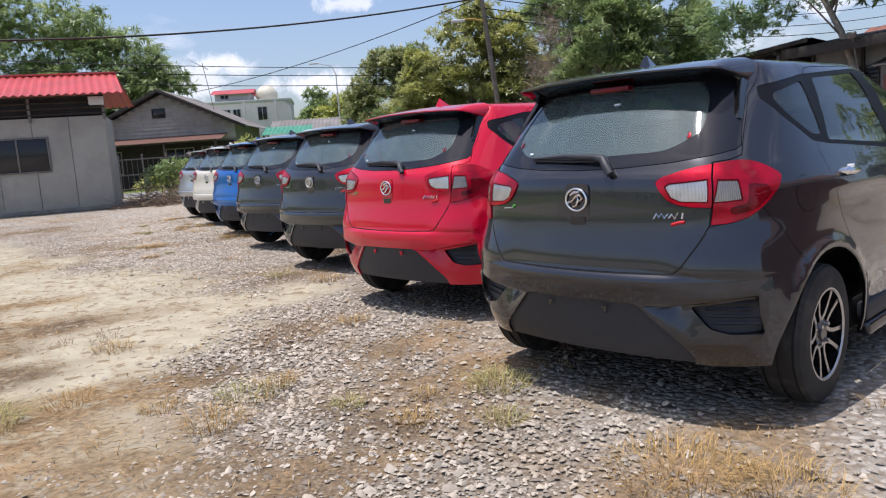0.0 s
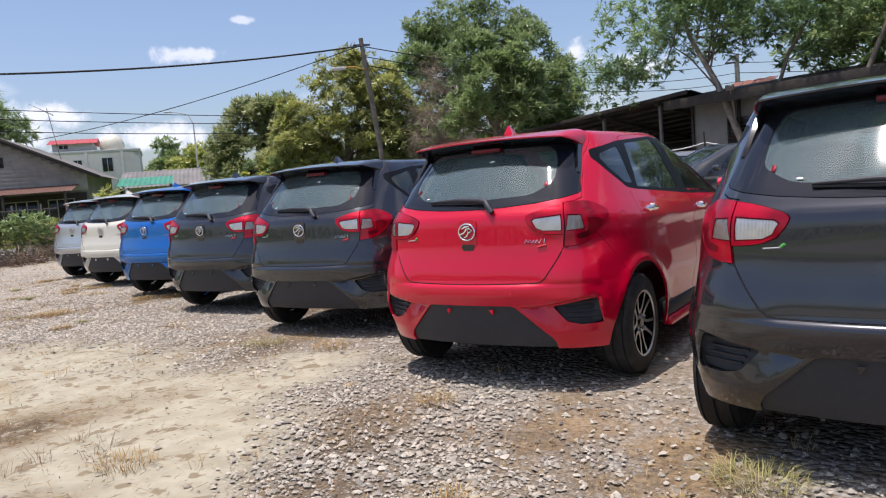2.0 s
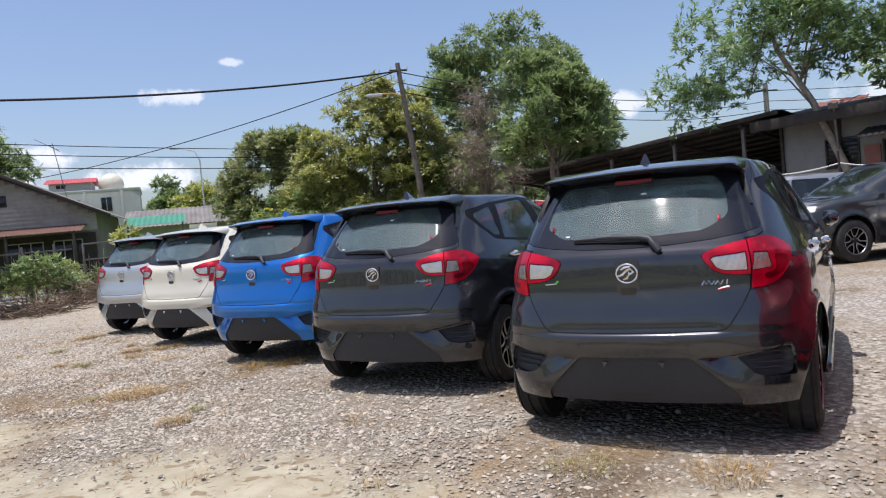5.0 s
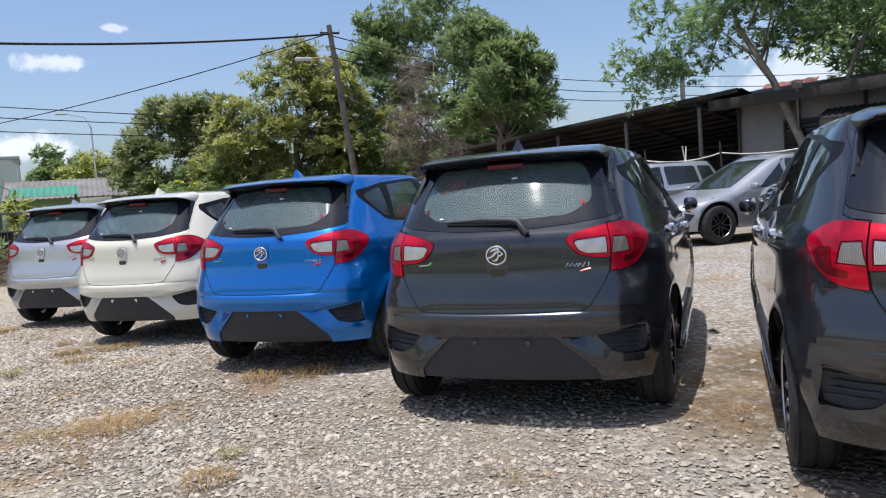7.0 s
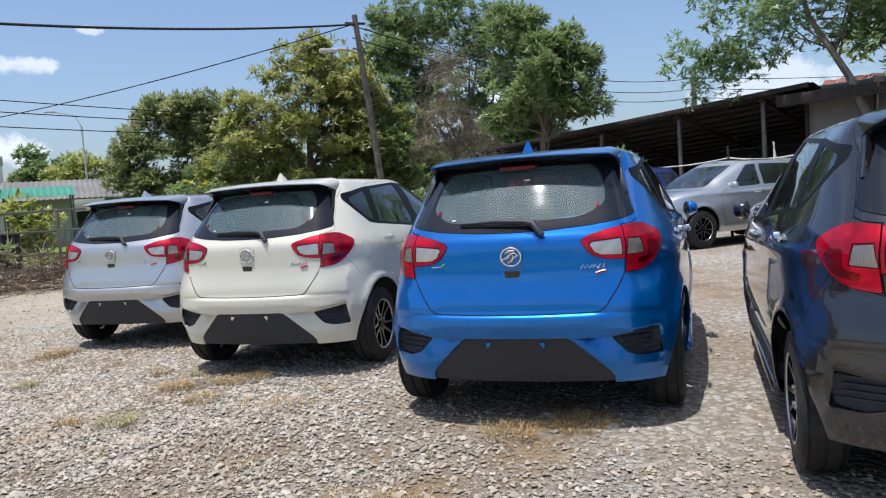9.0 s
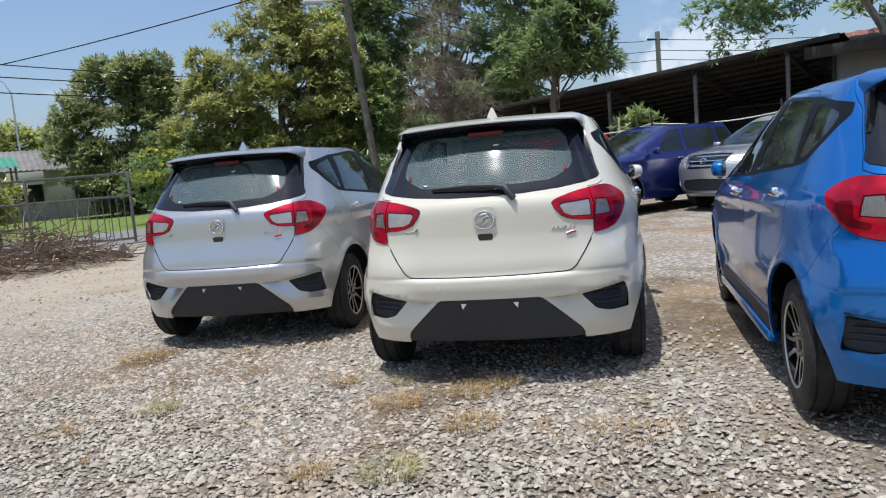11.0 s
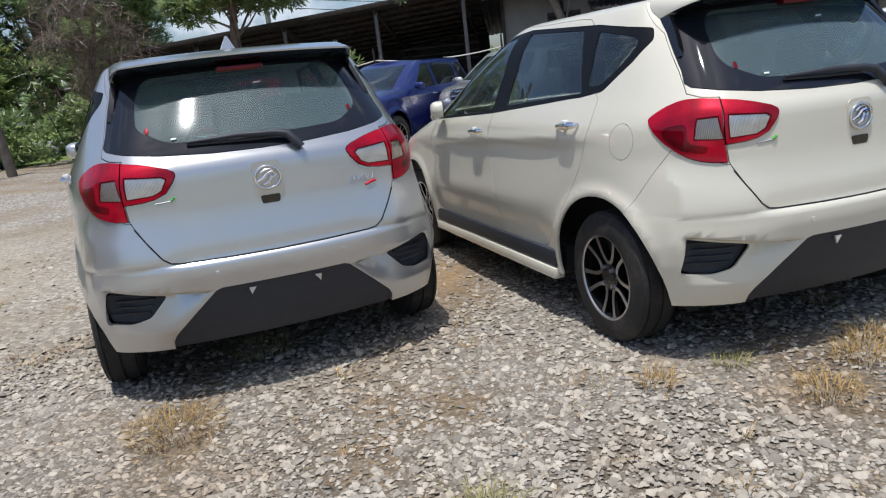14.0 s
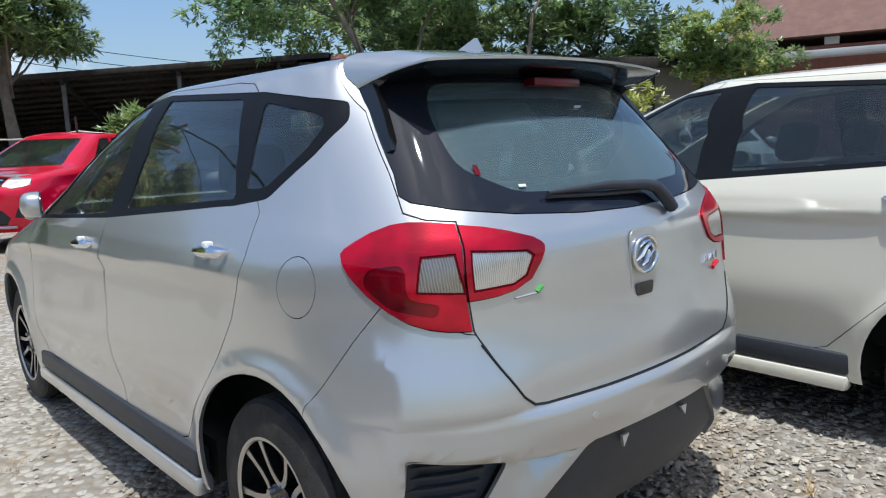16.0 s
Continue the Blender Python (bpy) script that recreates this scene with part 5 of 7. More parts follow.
def build_facing(name, m, paint_mat, label, K, cut, h, belt, hood, group):
    car = thing(name, m, label, "car", group)
    P = lambda n, cells, mt, sides=(1, -1), thick=0.014, sink=0.0, lab="", parent=None: K.shade(part(n, K.panel(cells, sides, thick, sink), mt, parent or car, lab), cells, sides)
    P("body", cut["body"], paint_mat)
    ss = np.linspace(0, K.end, 70)
    x, y, z = K.at(ss, np.full_like(ss, h))
    bm = bmesh.new()
    for sgn in (1, -1):
        g = [[bm.verts.new((sgn * a * k, b, h + 0.045 * (1 - k**2.2))) for a, b in zip(x, y)] for k in (1.0, 0.93, 0.8, 0.6, 0.3, 0.0)]
        for i in range(len(g) - 1):
            for j in range(len(ss) - 1):
                bm.faces.new((g[i][j], g[i][j + 1], g[i + 1][j + 1], g[i + 1][j]))
    bmesh.ops.remove_doubles(bm, verts=bm.verts, dist=0.0005)
    bmesh.ops.recalc_face_normals(bm, faces=bm.faces)
    if sum(f.normal.z for f in bm.faces) < 0:
        bmesh.ops.reverse_faces(bm, faces=bm.faces)
    part("roof", bm, paint_mat, car)
    P("windscreen", cut["screen"], M_GLASS_DARK, thick=0.004, lab="dark tinted windscreen").visible_shadow = False
    gr = P("grille", cut["grille"], M_GLOSSBLACK, thick=0.02, sink=0.02, lab="black grille with chrome bars")
    for k in range(3):
        zz = hood - 0.17 + 0.075 * k
        w = 0.36 + 0.03 * k
        tube_part("grille_bar", [front_lay(K, w * u, zz, 0.004) for u in np.linspace(-1, 1, 13)], 0.014, M_CHROME, gr, sides=6)
    ring = front_lay(K, 0.0, hood - 0.09, 0.02)
    tube_part("front_emblem", [ring + Vector((0.065 * math.cos(a), 0, 0.045 * math.sin(a))) for a in np.linspace(0, 2 * math.pi, 21)], 0.009, M_CHROME, gr, "oval chrome emblem", 6)
    P("lower_intake", cut["intake"], M_BLACK, thick=0.02, sink=0.02)
    tube_part("skid_bar", [front_lay(K, 0.55 * u, 0.335, 0.01) for u in np.linspace(-1, 1, 13)], 0.022, M_RIMSILVER, car, "pale lower bumper bar")
    tube_part("wiper", [front_lay(K, 0.5, belt + 0.055, 0.015), front_lay(K, 0.0, belt + 0.075, 0.012)], 0.008, M_BLACK, car)
    for sd in (1, -1):
        P("headlamp", cut["lamp"], M_CLEAR, (sd,), 0.03, -0.004, "clear headlamp")
        P("fog_recess", cut["fog"], M_BLACK, (sd,), 0.01, 0.02)
        P("rear_door", cut["door_r"], paint_mat, (sd,))
        P("front_door", cut["door_f"], paint_mat, (sd,))
        for n, c in (("front_window", "win_f"), ("rear_window", "win_r"), ("quarter_window", "win_q")):
            P(n, cut[c], M_GLASS_DARK, (sd,), 0.004, 0.003).visible_shadow = False
        mc = part("wing_mirror", mirror_mesh(sd, True), paint_mat, car)
        mc.matrix_basis = pose(sd * 0.95, 2.82, belt + 0.06)
        for y in (0.80, 3.52):
            wheel(car, sd * 0.77, y, 0.345, 0.22, 0.105, sd)
        hb = part("door_handle", handle_mesh(), M_CHROME, car)
        hb.matrix_basis = Matrix.Translation((sd * 0.855, 2.12, belt - 0.10)) @ Matrix.Diagonal((sd, 1, 1, 1))
    for x, y, w, fr in ((-0.38, 1.95, 0.5, True), (0.38, 1.95, 0.5, True)):
        so = seat_part(car, x, y, w, fr)
        so.matrix_basis = pose(0, 0, 0.12)
    bm = bmesh.new()
    box(bm, -0.62, 0.62, 0.2, 4.1, 0.26, 0.72, 0.03)
    box(bm, -0.76, 0.76, 0.5, 3.6, 0.80, 0.83, 0.01)
    box(bm, -0.66, 0.66, 2.8, 3.2, 0.80, belt, 0.05)
    part("underbody", bm, M_LINER, car)
    return car


def facing_car(K, keys, name, h, belt, hood, group):
    cut = facing_cut(K, h, belt, hood)
    made = None
    for fx, fy, sd, yaw, key, label in keys:
        # (fx, fy): where the front wheel on side sd touches the ground
        off = Matrix.Rotation(radians(yaw), 4, "Z") @ Vector((sd * 0.80, 3.52, 0))
        m = pose(fx - off.x, fy - off.y, 0, 0, 0, yaw)
        if made is None:
            made = build_facing(name, m, PAINT[key], label, K, cut, h, belt, hood, group)
            base = PAINT[key]
        else:
            o2 = copy_thing(made, m)
            tagged(o2, label, "car", group)
            for o in o2.children_recursive:
                for slot in o.material_slots:
                    if slot.material == base:
                        slot.link = "OBJECT"
                        slot.material = PAINT[key]


facing_car(SUV, [
    (6.15, 15.73, 1, 90, "black", "dark grey sport utility car with a chrome-barred grille"),
    (4.5, 20.4, 1, 92, "silver", "silver sport utility car facing the parked row"),
    (2.67, 22.10, 1, 92, "navy", "navy blue sport utility car with a chrome grille"),
    (2.08, 23.05, -1, 95, "red", "red sport utility car parked by the gate track"),
], "suv_car", 1.555, 1.06, 0.97, "cars facing the row")
facing_car(MPV, [
    (7.58, 12.27, -1, 90, "white", "white family car with dark windows facing the row"),
    (5.37, 16.49, -1, 87, "grey", "metallic grey family car parked facing the row"),
], "family_car", 1.52, 0.93, 0.74, "cars facing the row")


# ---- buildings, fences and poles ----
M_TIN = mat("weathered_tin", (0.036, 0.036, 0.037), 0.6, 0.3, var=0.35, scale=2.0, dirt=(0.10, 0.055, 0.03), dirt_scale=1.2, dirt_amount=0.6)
M_TINDARK = mat("dark_tin_boards", (0.030, 0.030, 0.033), 0.8, var=0.3, scale=2.0)
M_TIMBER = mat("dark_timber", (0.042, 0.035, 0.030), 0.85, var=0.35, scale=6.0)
M_PLASTER = mat("stained_plaster", (0.22, 0.212, 0.197), 0.9, var=0.12, scale=1.5, dirt=(0.16, 0.15, 0.13), dirt_scale=0.9, dirt_amount=0.6, bump=0.15, bump_scale=40)
M_REDTIN = mat("red_tin_roof", (0.50, 0.075, 0.075), 0.45, var=0.12, scale=1.2, dirt=(0.30, 0.10, 0.08), dirt_scale=0.8, dirt_amount=0.5)
M_PANEL = mat("grey_wall_panel", (0.37, 0.355, 0.31), 0.8, var=0.10, scale=1.0, dirt=(0.20, 0.19, 0.17), dirt_scale=0.7, dirt_amount=0.5)
M_WHITEWALL = mat("white_wall", (0.47, 0.47, 0.46), 0.85, var=0.08, scale=0.5, dirt=(0.35, 0.33, 0.30), dirt_scale=0.4, dirt_amount=0.5)
M_GREENTIN = mat("green_tin_roof", (0.06, 0.26, 0.165), 0.5, var=0.12, scale=1.0)
M_WINDOWDARK = mat("dark_window_pane", (0.020, 0.022, 0.025), 0.12)
M_GREYROOF = mat("grey_sheet_roof", (0.20, 0.19, 0.18), 0.8, var=0.25, scale=0.8, dirt=(0.10, 0.08, 0.07), dirt_scale=0.5)
M_BROWNROOF = mat("brown_tile_roof", (0.16, 0.085, 0.065), 0.8, var=0.2, scale=2.0)
M_BRICK = mat("red_brick_wall", (0.24, 0.10, 0.075), 0.85, var=0.2, scale=5.0)
M_CONCRETE = mat("weathered_concrete", (0.24, 0.225, 0.20), 0.9, var=0.2, scale=3.0, dirt=(0.09, 0.085, 0.075), dirt_scale=2.0, dirt_amount=0.6, bump=0.3, bump_scale=30)
M_OLDCONCRETE = mat("mossy_concrete", (0.17, 0.145, 0.12), 0.9, var=0.3, scale=4.0, dirt=(0.05, 0.055, 0.03), dirt_scale=3.0, dirt_amount=0.7, bump=0.4, bump_scale=30)
M_STEEL = mat("rusty_grey_steel", (0.17, 0.165, 0.16), 0.6, 0.4, var=0.2, scale=8, dirt=(0.15, 0.075, 0.04), dirt_scale=6, dirt_amount=0.5)
M_ASPHALT = mat("asphalt", (0.19, 0.185, 0.178), 0.9, var=0.15, scale=4, bump=0.3, bump_scale=120)
M_ROPE = mat("pale_rope", (0.60, 0.57, 0.50), 0.8)
M_WIRE = mat("black_cable", (0.015, 0.015, 0.016), 0.6)
M_PVC = mat("pale_lamp_housing", (0.55, 0.55, 0.54), 0.5, var=0.1)
M_LAMPARM = mat("ochre_paint", (0.45, 0.27, 0.06), 0.6, var=0.15, scale=6)
M_BOARD = mat("weathered_pale_boards", (0.36, 0.345, 0.31), 0.9, var=0.15, scale=3.0, island=0.12, dirt=(0.20, 0.185, 0.16), dirt_scale=0.8, dirt_amount=0.6)
M_RUBBLE = mat("pale_rubble", (0.40, 0.38, 0.34), 0.9, var=0.2, scale=9)


def corrugated(width, depth, pitch=0.15, amp=0.018):
    """A corrugated sheet in its own plane: x across the waves, y down the slope."""
    n = max(4, int(width / pitch) * 4)
    v, f = [], []
    for j in range(2):
        for i in range(n + 1):
            v.append((width * i / n, depth * j, amp * math.sin(2 * math.pi * i / 4)))
    for j in range(2):
        for i in range(n + 1):
            v.append((width * i / n, depth * j, amp * math.sin(2 * math.pi * i / 4) - 0.012))
    m = n + 1
    for i in range(n):
        f.append((i, i + 1, m + i + 1, m + i))
        f.append((2 * m + i, 3 * m + i, 3 * m + i + 1, 2 * m + i + 1))
        f.append((i, 2 * m + i, 2 * m + i + 1, i + 1))
        f.append((m + i, m + i + 1, 3 * m + i + 1, 3 * m + i))
    f.append((0, m, 3 * m, 2 * m))
    f.append((n, 2 * m + n, 3 * m + n, m + n))
    return v, f


def sheet_between(name, a, b, c, d, material, parent, pitch=0.15, amp=0.018):
    """A corrugated sheet over four corners, a-b along the eave and d-c along the ridge, in the parent's frame."""
    a, b, c, d = (Vector(p) for p in (a, b, c, d))
    v, f = corrugated(1.0, 1.0, pitch / max(0.1, (b - a).length), amp)
    nrm = (b - a).cross(d - a).normalized()
    out = []
    for p in v:
        u, w, h = p
        q = (a * (1 - u) + b * u) * (1 - w) + (d * (1 - u) + c * u) * w
        out.append(q + nrm * h)
    return mesh_part(name, out, f, material, parent, smooth=40)


def bar(name, a, b, w, h, material, parent=None, label=""):
    """A squared bar from a to b."""
    a, b = Vector(a), Vector(b)
    d = b - a
    q = d.to_track_quat("X", "Z").to_matrix().to_4x4()
    bm = box(bmesh.new(), 0, d.length, -w / 2, w / 2, -h / 2, h / 2, min(w, h) * 0.12, Matrix.Translation(a) @ q)
    return part(name, bm, material, parent, label)


def slab(name, x0, x1, y0, y1, z0, z1, material, parent=None, bevel=0.01, label=""):
    return part(name, box(bmesh.new(), x0, x1, y0, y1, z0, z1, bevel), material, parent, label)


def framed_window(parent, x0, x1, y, z0, z1, frame_mat, louvres=0, mullions=1):
    """A window proud of a wall that faces -y: frame, panes or louvres."""
    w = slab("window", x0, x1, y - 0.01, y + 0.06, z0, z1, M_WINDOWDARK, parent, 0.004, "dark window")
    t = 0.05
    for a in ((x0 - t, x1 + t, z1, z1 + t), (x0 - t, x1 + t, z0 - t, z0), (x0 - t, x0, z0, z1), (x1, x1 + t, z0, z1)):
        slab("window_frame", a[0], a[1], y - 0.05, y + 0.02, a[2], a[3], frame_mat, w, 0.006)
    for k in range(1, mullions + 1):
        xm = x0 + (x1 - x0) * k / (mullions + 1)
        slab("mullion", xm - 0.025, xm + 0.025, y - 0.045, y + 0.0, z0, z1, frame_mat, w, 0.006)
    for k in range(louvres):
        zz = z0 + (z1 - z0) * (k + 0.5) / louvres
        bm = box(bmesh.new(), x0 + 0.01, x1 - 0.01, -0.05, 0.05, -0.006, 0.006, 0.003, pose(0, y - 0.03, zz, 35))
        part("louvre", bm, frame_mat, w)
    return w


# open lean-to and the old house behind the facing cars
FRONT = pose(11.25, 22.3, 0, 0, 0, -66.4)
lean = thing("open_shed", FRONT, "open lean-to shed with a dark corrugated roof on timber posts", "shed")
edge = lambda x: 3.50 + 0.060 * x
for k in range(4):
    x0, x1 = -11.4 + 2.92 * k, -11.4 + 2.92 * (k + 1) + 0.06
    lift = 0.02 * (k % 2)
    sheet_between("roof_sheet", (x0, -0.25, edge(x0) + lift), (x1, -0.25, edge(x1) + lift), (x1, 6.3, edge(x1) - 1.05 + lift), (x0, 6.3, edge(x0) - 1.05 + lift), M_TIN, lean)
bar("eave_board", (-11.4, -0.28, edge(-11.4) - 0.03), (0.25, -0.28, edge(0.25) - 0.03), 0.03, 0.13, M_TIMBER, lean)
for k in range(10):
    y = 0.05 + 0.62 * k
    d = -1.0 * y / 6.25 - 0.09
    bar("purlin", (-11.3, y, edge(-11.3) + d), (-0.6, y, edge(-0.6) + d), 0.05, 0.08, M_TIMBER, lean)
for x in (-11.2, -8.6, -6.0, -3.4, -1.0):
    bar("rafter", (x, -0.2, edge(x) - 0.17), (x, 5.9, edge(x) - 1.15), 0.07, 0.11, M_TIMBER, lean)
    bar("post", (x, 0.0, -0.05), (x, 0.0, edge(x) - 0.2), 0.10, 0.10, M_STEEL, lean)
    bar("back_post", (x, 5.7, -0.05), (x, 5.7, edge(x) - 1.15), 0.10, 0.10, M_TIMBER, lean)
# back boards: the shed's inner shade is put into their near-black colour
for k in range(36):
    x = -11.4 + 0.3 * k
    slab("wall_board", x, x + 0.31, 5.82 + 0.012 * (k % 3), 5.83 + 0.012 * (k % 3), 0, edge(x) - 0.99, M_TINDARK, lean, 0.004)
for k in range(6):
    slab("stacked_plank", -3.2, -0.8, 2.4, 2.55 + 0.1 * (k % 3), 1.0 + 0.22 * k, 1.04 + 0.22 * k, M_TIMBER, lean, 0.004)

house = thing("old_house", FRONT, "old low house with stained plaster walls and a rusty tin roof", "house")
slab("wall", 0.0, 13.0, 0.3, 0.5, 0.0, 3.1, M_PLASTER, house)
slab("side_wall", 0.0, 0.2, 0.5, 6.0, 0.0, 3.1, M_PLASTER, house)
slab("back_wall", 0.2, 13.0, 5.8, 6.0, 0.0, 3.1, M_PLASTER, house)
sheet_between("roof_sheet", (-0.5, -0.45, 3.28), (13.5, -0.45, 3.28), (13.5, 3.2, 3.78), (-0.5, 3.2, 3.78), M_TIN, house)
sheet_between("roof_sheet", (13.5, 6.8, 3.28), (-0.5, 6.8, 3.28), (-0.5, 3.2, 3.78), (13.5, 3.2, 3.78), M_TIN, house)
bar("fascia", (-0.5, -0.47, 3.14), (13.5, -0.47, 3.14), 0.03, 0.28, M_TIMBER, house)
bar("soffit_beam", (-0.4, 0.15, 3.12), (13.4, 0.15, 3.12), 0.12, 0.12, M_TIMBER, house)
for k in range(9):
    bar("corner_post", (0.02 + 1.6 * k, 0.25, 0), (0.02 + 1.6 * k, 0.25, 3.1), 0.09, 0.08, M_TIMBER, house)
framed_window(house, 1.26, 2.05, 0.3, 1.78, 2.5, M_TIMBER, 6, 0)
framed_window(house, 2.72, 4.5, 0.3, 1.5, 2.32, M_TIMBER, 8, 0)
framed_window(house, 6.2, 8.6, 0.3, 1.4, 2.5, M_TIMBER, 9, 0)
sheet_between("window_awning", (2.3, -0.6, 2.44), (5.2, -0.6, 2.44), (5.2, 0.3, 2.72), (2.3, 0.3, 2.72), M_TIN, house)
slab("red_door", 2.22, 2.62, 0.24, 0.3, 0.0, 2.25, M_BRICK, house)
for k in range(4):
    sheet_between("ridge_tile", (-0.4 + 0.4 * k, 3.0, 3.76), (-0.02 + 0.4 * k, 3.0, 3.76), (-0.02 + 0.4 * k, 3.3, 3.92), (-0.4 + 0.4 * k, 3.3, 3.92), M_BRICK, house, 0.2)
flood = thing("flood_lamp", FRONT @ pose(1.9, -0.6, 3.35, 25, 0, 20), "pale flood lamp on a thin pole by the old house", "lamp")
slab("housing", -0.12, 0.12, -0.05, 0.05, -0.08, 0.08, M_STEEL, flood, 0.02)
tube_part("pole", [(0, 0.05, 0.0), (0.02, 0.3, -3.6)], [0.03, 0.035], M_STEEL, flood)

# red-roofed hut
hut = thing("panel_hut", pose(-9.9, 22.75, 0, 0, 0, 19), "grey panel hut with a red corrugated roof and sliding windows", "hut")
for k in range(8):
    slab("wall_panel", -1.0 * (k + 1) + 0.006, -1.0 * k - 0.006, 0.0 + 0.004 * (k % 2), 0.1, 0.0, 2.82, M_PANEL, hut, 0.006)
slab("side_wall", -0.1, 0.0, 0.1, 3.0, 0.0, 2.82, M_PANEL, hut)
slab("back_wall", -8.0, -0.1, 2.9, 3.0, 0.0, 2.82, M_PANEL, hut)
slab("base_strip", -8.0, 0.02, -0.03, 0.0, 0.0, 0.12, M_CONCRETE, hut)
slab("dark_gable_board", -8.0, 0.0, 0.14, 0.2, 2.82, 3.45, M_TINDARK, hut)
for k in range(4):
    bar("top_rail", (-8.0, -0.02, 2.9 + 0.17 * k), (0.05, -0.02, 2.9 + 0.17 * k), 0.05, 0.04, M_TIMBER, hut)
for x in (-8, -6, -4, -2, 0.0):
    bar("roof_post", (x, 0.0, 2.7), (x, 0.0, 3.5), 0.08, 0.08, M_STEEL, hut)
sheet_between("red_roof", (-9.0, -0.75, 3.42), (0.65, -0.75, 3.42), (0.35, 1.9, 4.25), (-9.0, 1.9, 4.25), M_REDTIN, hut, 0.22, 0.03)
sheet_between("red_roof", (0.65, 5.2, 3.42), (-9.0, 5.2, 3.42), (-9.0, 1.9, 4.25), (0.35, 1.9, 4.25), M_REDTIN, hut, 0.22, 0.03)
bar("ridge_cap", (-9.0, 1.9, 4.28), (0.37, 1.9, 4.28), 0.25, 0.05, M_REDTIN, hut)
framed_window(hut, -3.25, -1.65, 0.0, 1.28, 2.22, M_STEEL, 0, 1)
framed_window(hut, -6.6, -4.6, 0.0, 1.28, 2.22, M_STEEL, 0, 1)
slab("junction_box", -0.35, 0.05, -0.35, -0.1, 3.12, 3.36, M_PVC, hut)

# gabled house, white building with a dome, green roof: farther left
gable = thing("gabled_house", pose(-14.3, 40.0, 0, 0, 0, 4), "low gabled house clad in pale weathered boards", "house")
bm = bmesh.new()
prism(bm, [(-5.0, 0), (3.7, 0), (3.7, 3.2), (0, 4.95), (-5.0, 2.65)], 0.03, 8.0)
part("wall", bm, M_PLASTER, gable)
for k in range(13):
    z0, z1 = 2.42 + 0.19 * k, 2.60 + 0.19 * k
    xl, xr = max(-5.0, (z1 - 4.95) / 0.46), min(3.7, (4.95 - z1) / 0.473)
    if xr - xl > 0.2:
        part("board", box(bmesh.new(), xl, xr, -0.012, 0.012, -0.10, 0.10, 0.004, pose(0, 0.0, (z0 + z1) / 2, 5)), M_BOARD, gable)
for a, b in (((4.35, 3.02), (0, 5.16)), ((0, 5.16), (-5.7, 2.50))):
    sheet_between("roof_sheet", (a[0], -0.5, a[1]), (a[0], 8.5, a[1]), (b[0], 8.5, b[1]), (b[0], -0.5, b[1]), M_GREYROOF, gable)
    bar("barge_board", (a[0], -0.52, a[1] - 0.06), (b[0], -0.52, b[1] - 0.06), 0.04, 0.16, M_TIMBER, gable)
sheet_between("porch_roof", (-5.0, -2.0, 2.36), (3.3, -2.0, 2.36), (3.3, 0.0, 2.70), (-5.0, 0.0, 2.70), M_BROWNROOF, gable)
for x in (-4.8, -2.2, 0.4, 3.0):
    bar("porch_post", (x, -1.9, 0), (x, -1.9, 2.36), 0.12, 0.12, M_TIMBER, gable)
slab("dark_porch_wall", -4.9, 3.6, -0.05, 0.0, 0.0, 2.3, M_TIMBER, gable)
framed_window(gable, -3.6, -2.4, -0.05, 0.9, 2.0, M_BOARD, 0, 2)
framed_window(gable, 0.0, 1.4, -0.05, 0.9, 2.0, M_BOARD, 0, 2)
framed_window(gable, 1.9, 3.0, -0.05, 0.9, 2.0, M_BOARD, 0, 2)
framed_window(gable, -0.5, 0.1, -0.01, 3.75, 4.15, M_TIMBER, 0, 0)

white = thing("domed_building", pose(-18.9, 78.0, 0, 0, 0, 8), "white two-storey building with a pale dome on its flat roof", "building")
slab("wall", -4.3, 4.3, 0, 7, 0, 7.1, M_WHITEWALL, white, 0.05)
slab("parapet", -4.4, 4.4, -0.1, 7.1, 7.0, 7.3, M_WHITEWALL, white, 0.03)
slab("upper_room", -3.4, 0.2, 0.6, 5, 7.3, 8.1, M_WHITEWALL, white, 0.03)
sheet_between("red_roof", (-3.8, 0.2, 8.05), (0.6, 0.2, 8.05), (0.6, 2.8, 8.65), (-3.8, 2.8, 8.65), M_REDTIN, white, 0.3, 0.03)
sheet_between("red_roof", (0.6, 5.4, 8.05), (-3.8, 5.4, 8.05), (-3.8, 2.8, 8.65), (0.6, 2.8, 8.65), M_REDTIN, white, 0.3, 0.03)
bm = bmesh.new()
bmesh.ops.create_uvsphere(bm, u_segments=32, v_segments=18, radius=1.15)
for v in bm.verts:
    v.co.z = max(-0.5, v.co.z * 1.02)
dome = part("dome", bm, mat("cream_dome", (0.66, 0.62, 0.50), 0.5, var=0.05, scale=2), white, "smooth cream dome", 60)
dome.matrix_basis = pose(1.8, 2.5, 7.8)
for x0, x1, z0, z1 in ((-2.6, -1.9, 5.3, 6.4), (-1.6, -0.9, 5.3, 6.4), (0.9, 1.8, 5.2, 6.5), (-3.0, -2.2, 2.4, 3.8), (2.0, 3.0, 2.4, 3.8), (-2.8, -2.0, 7.6, 7.95)):
    framed_window(white, x0, x1, 0.0 if z0 < 7 else 0.6, z0, z1, M_WHITEWALL, 0, 1)
slab("pilaster", -0.6, -0.35, -0.12, 0.0, 0, 7.1, M_WHITEWALL, white)
slab("pilaster", 2.6, 2.85, -0.12, 0.0, 0, 7.1, M_WHITEWALL, white)

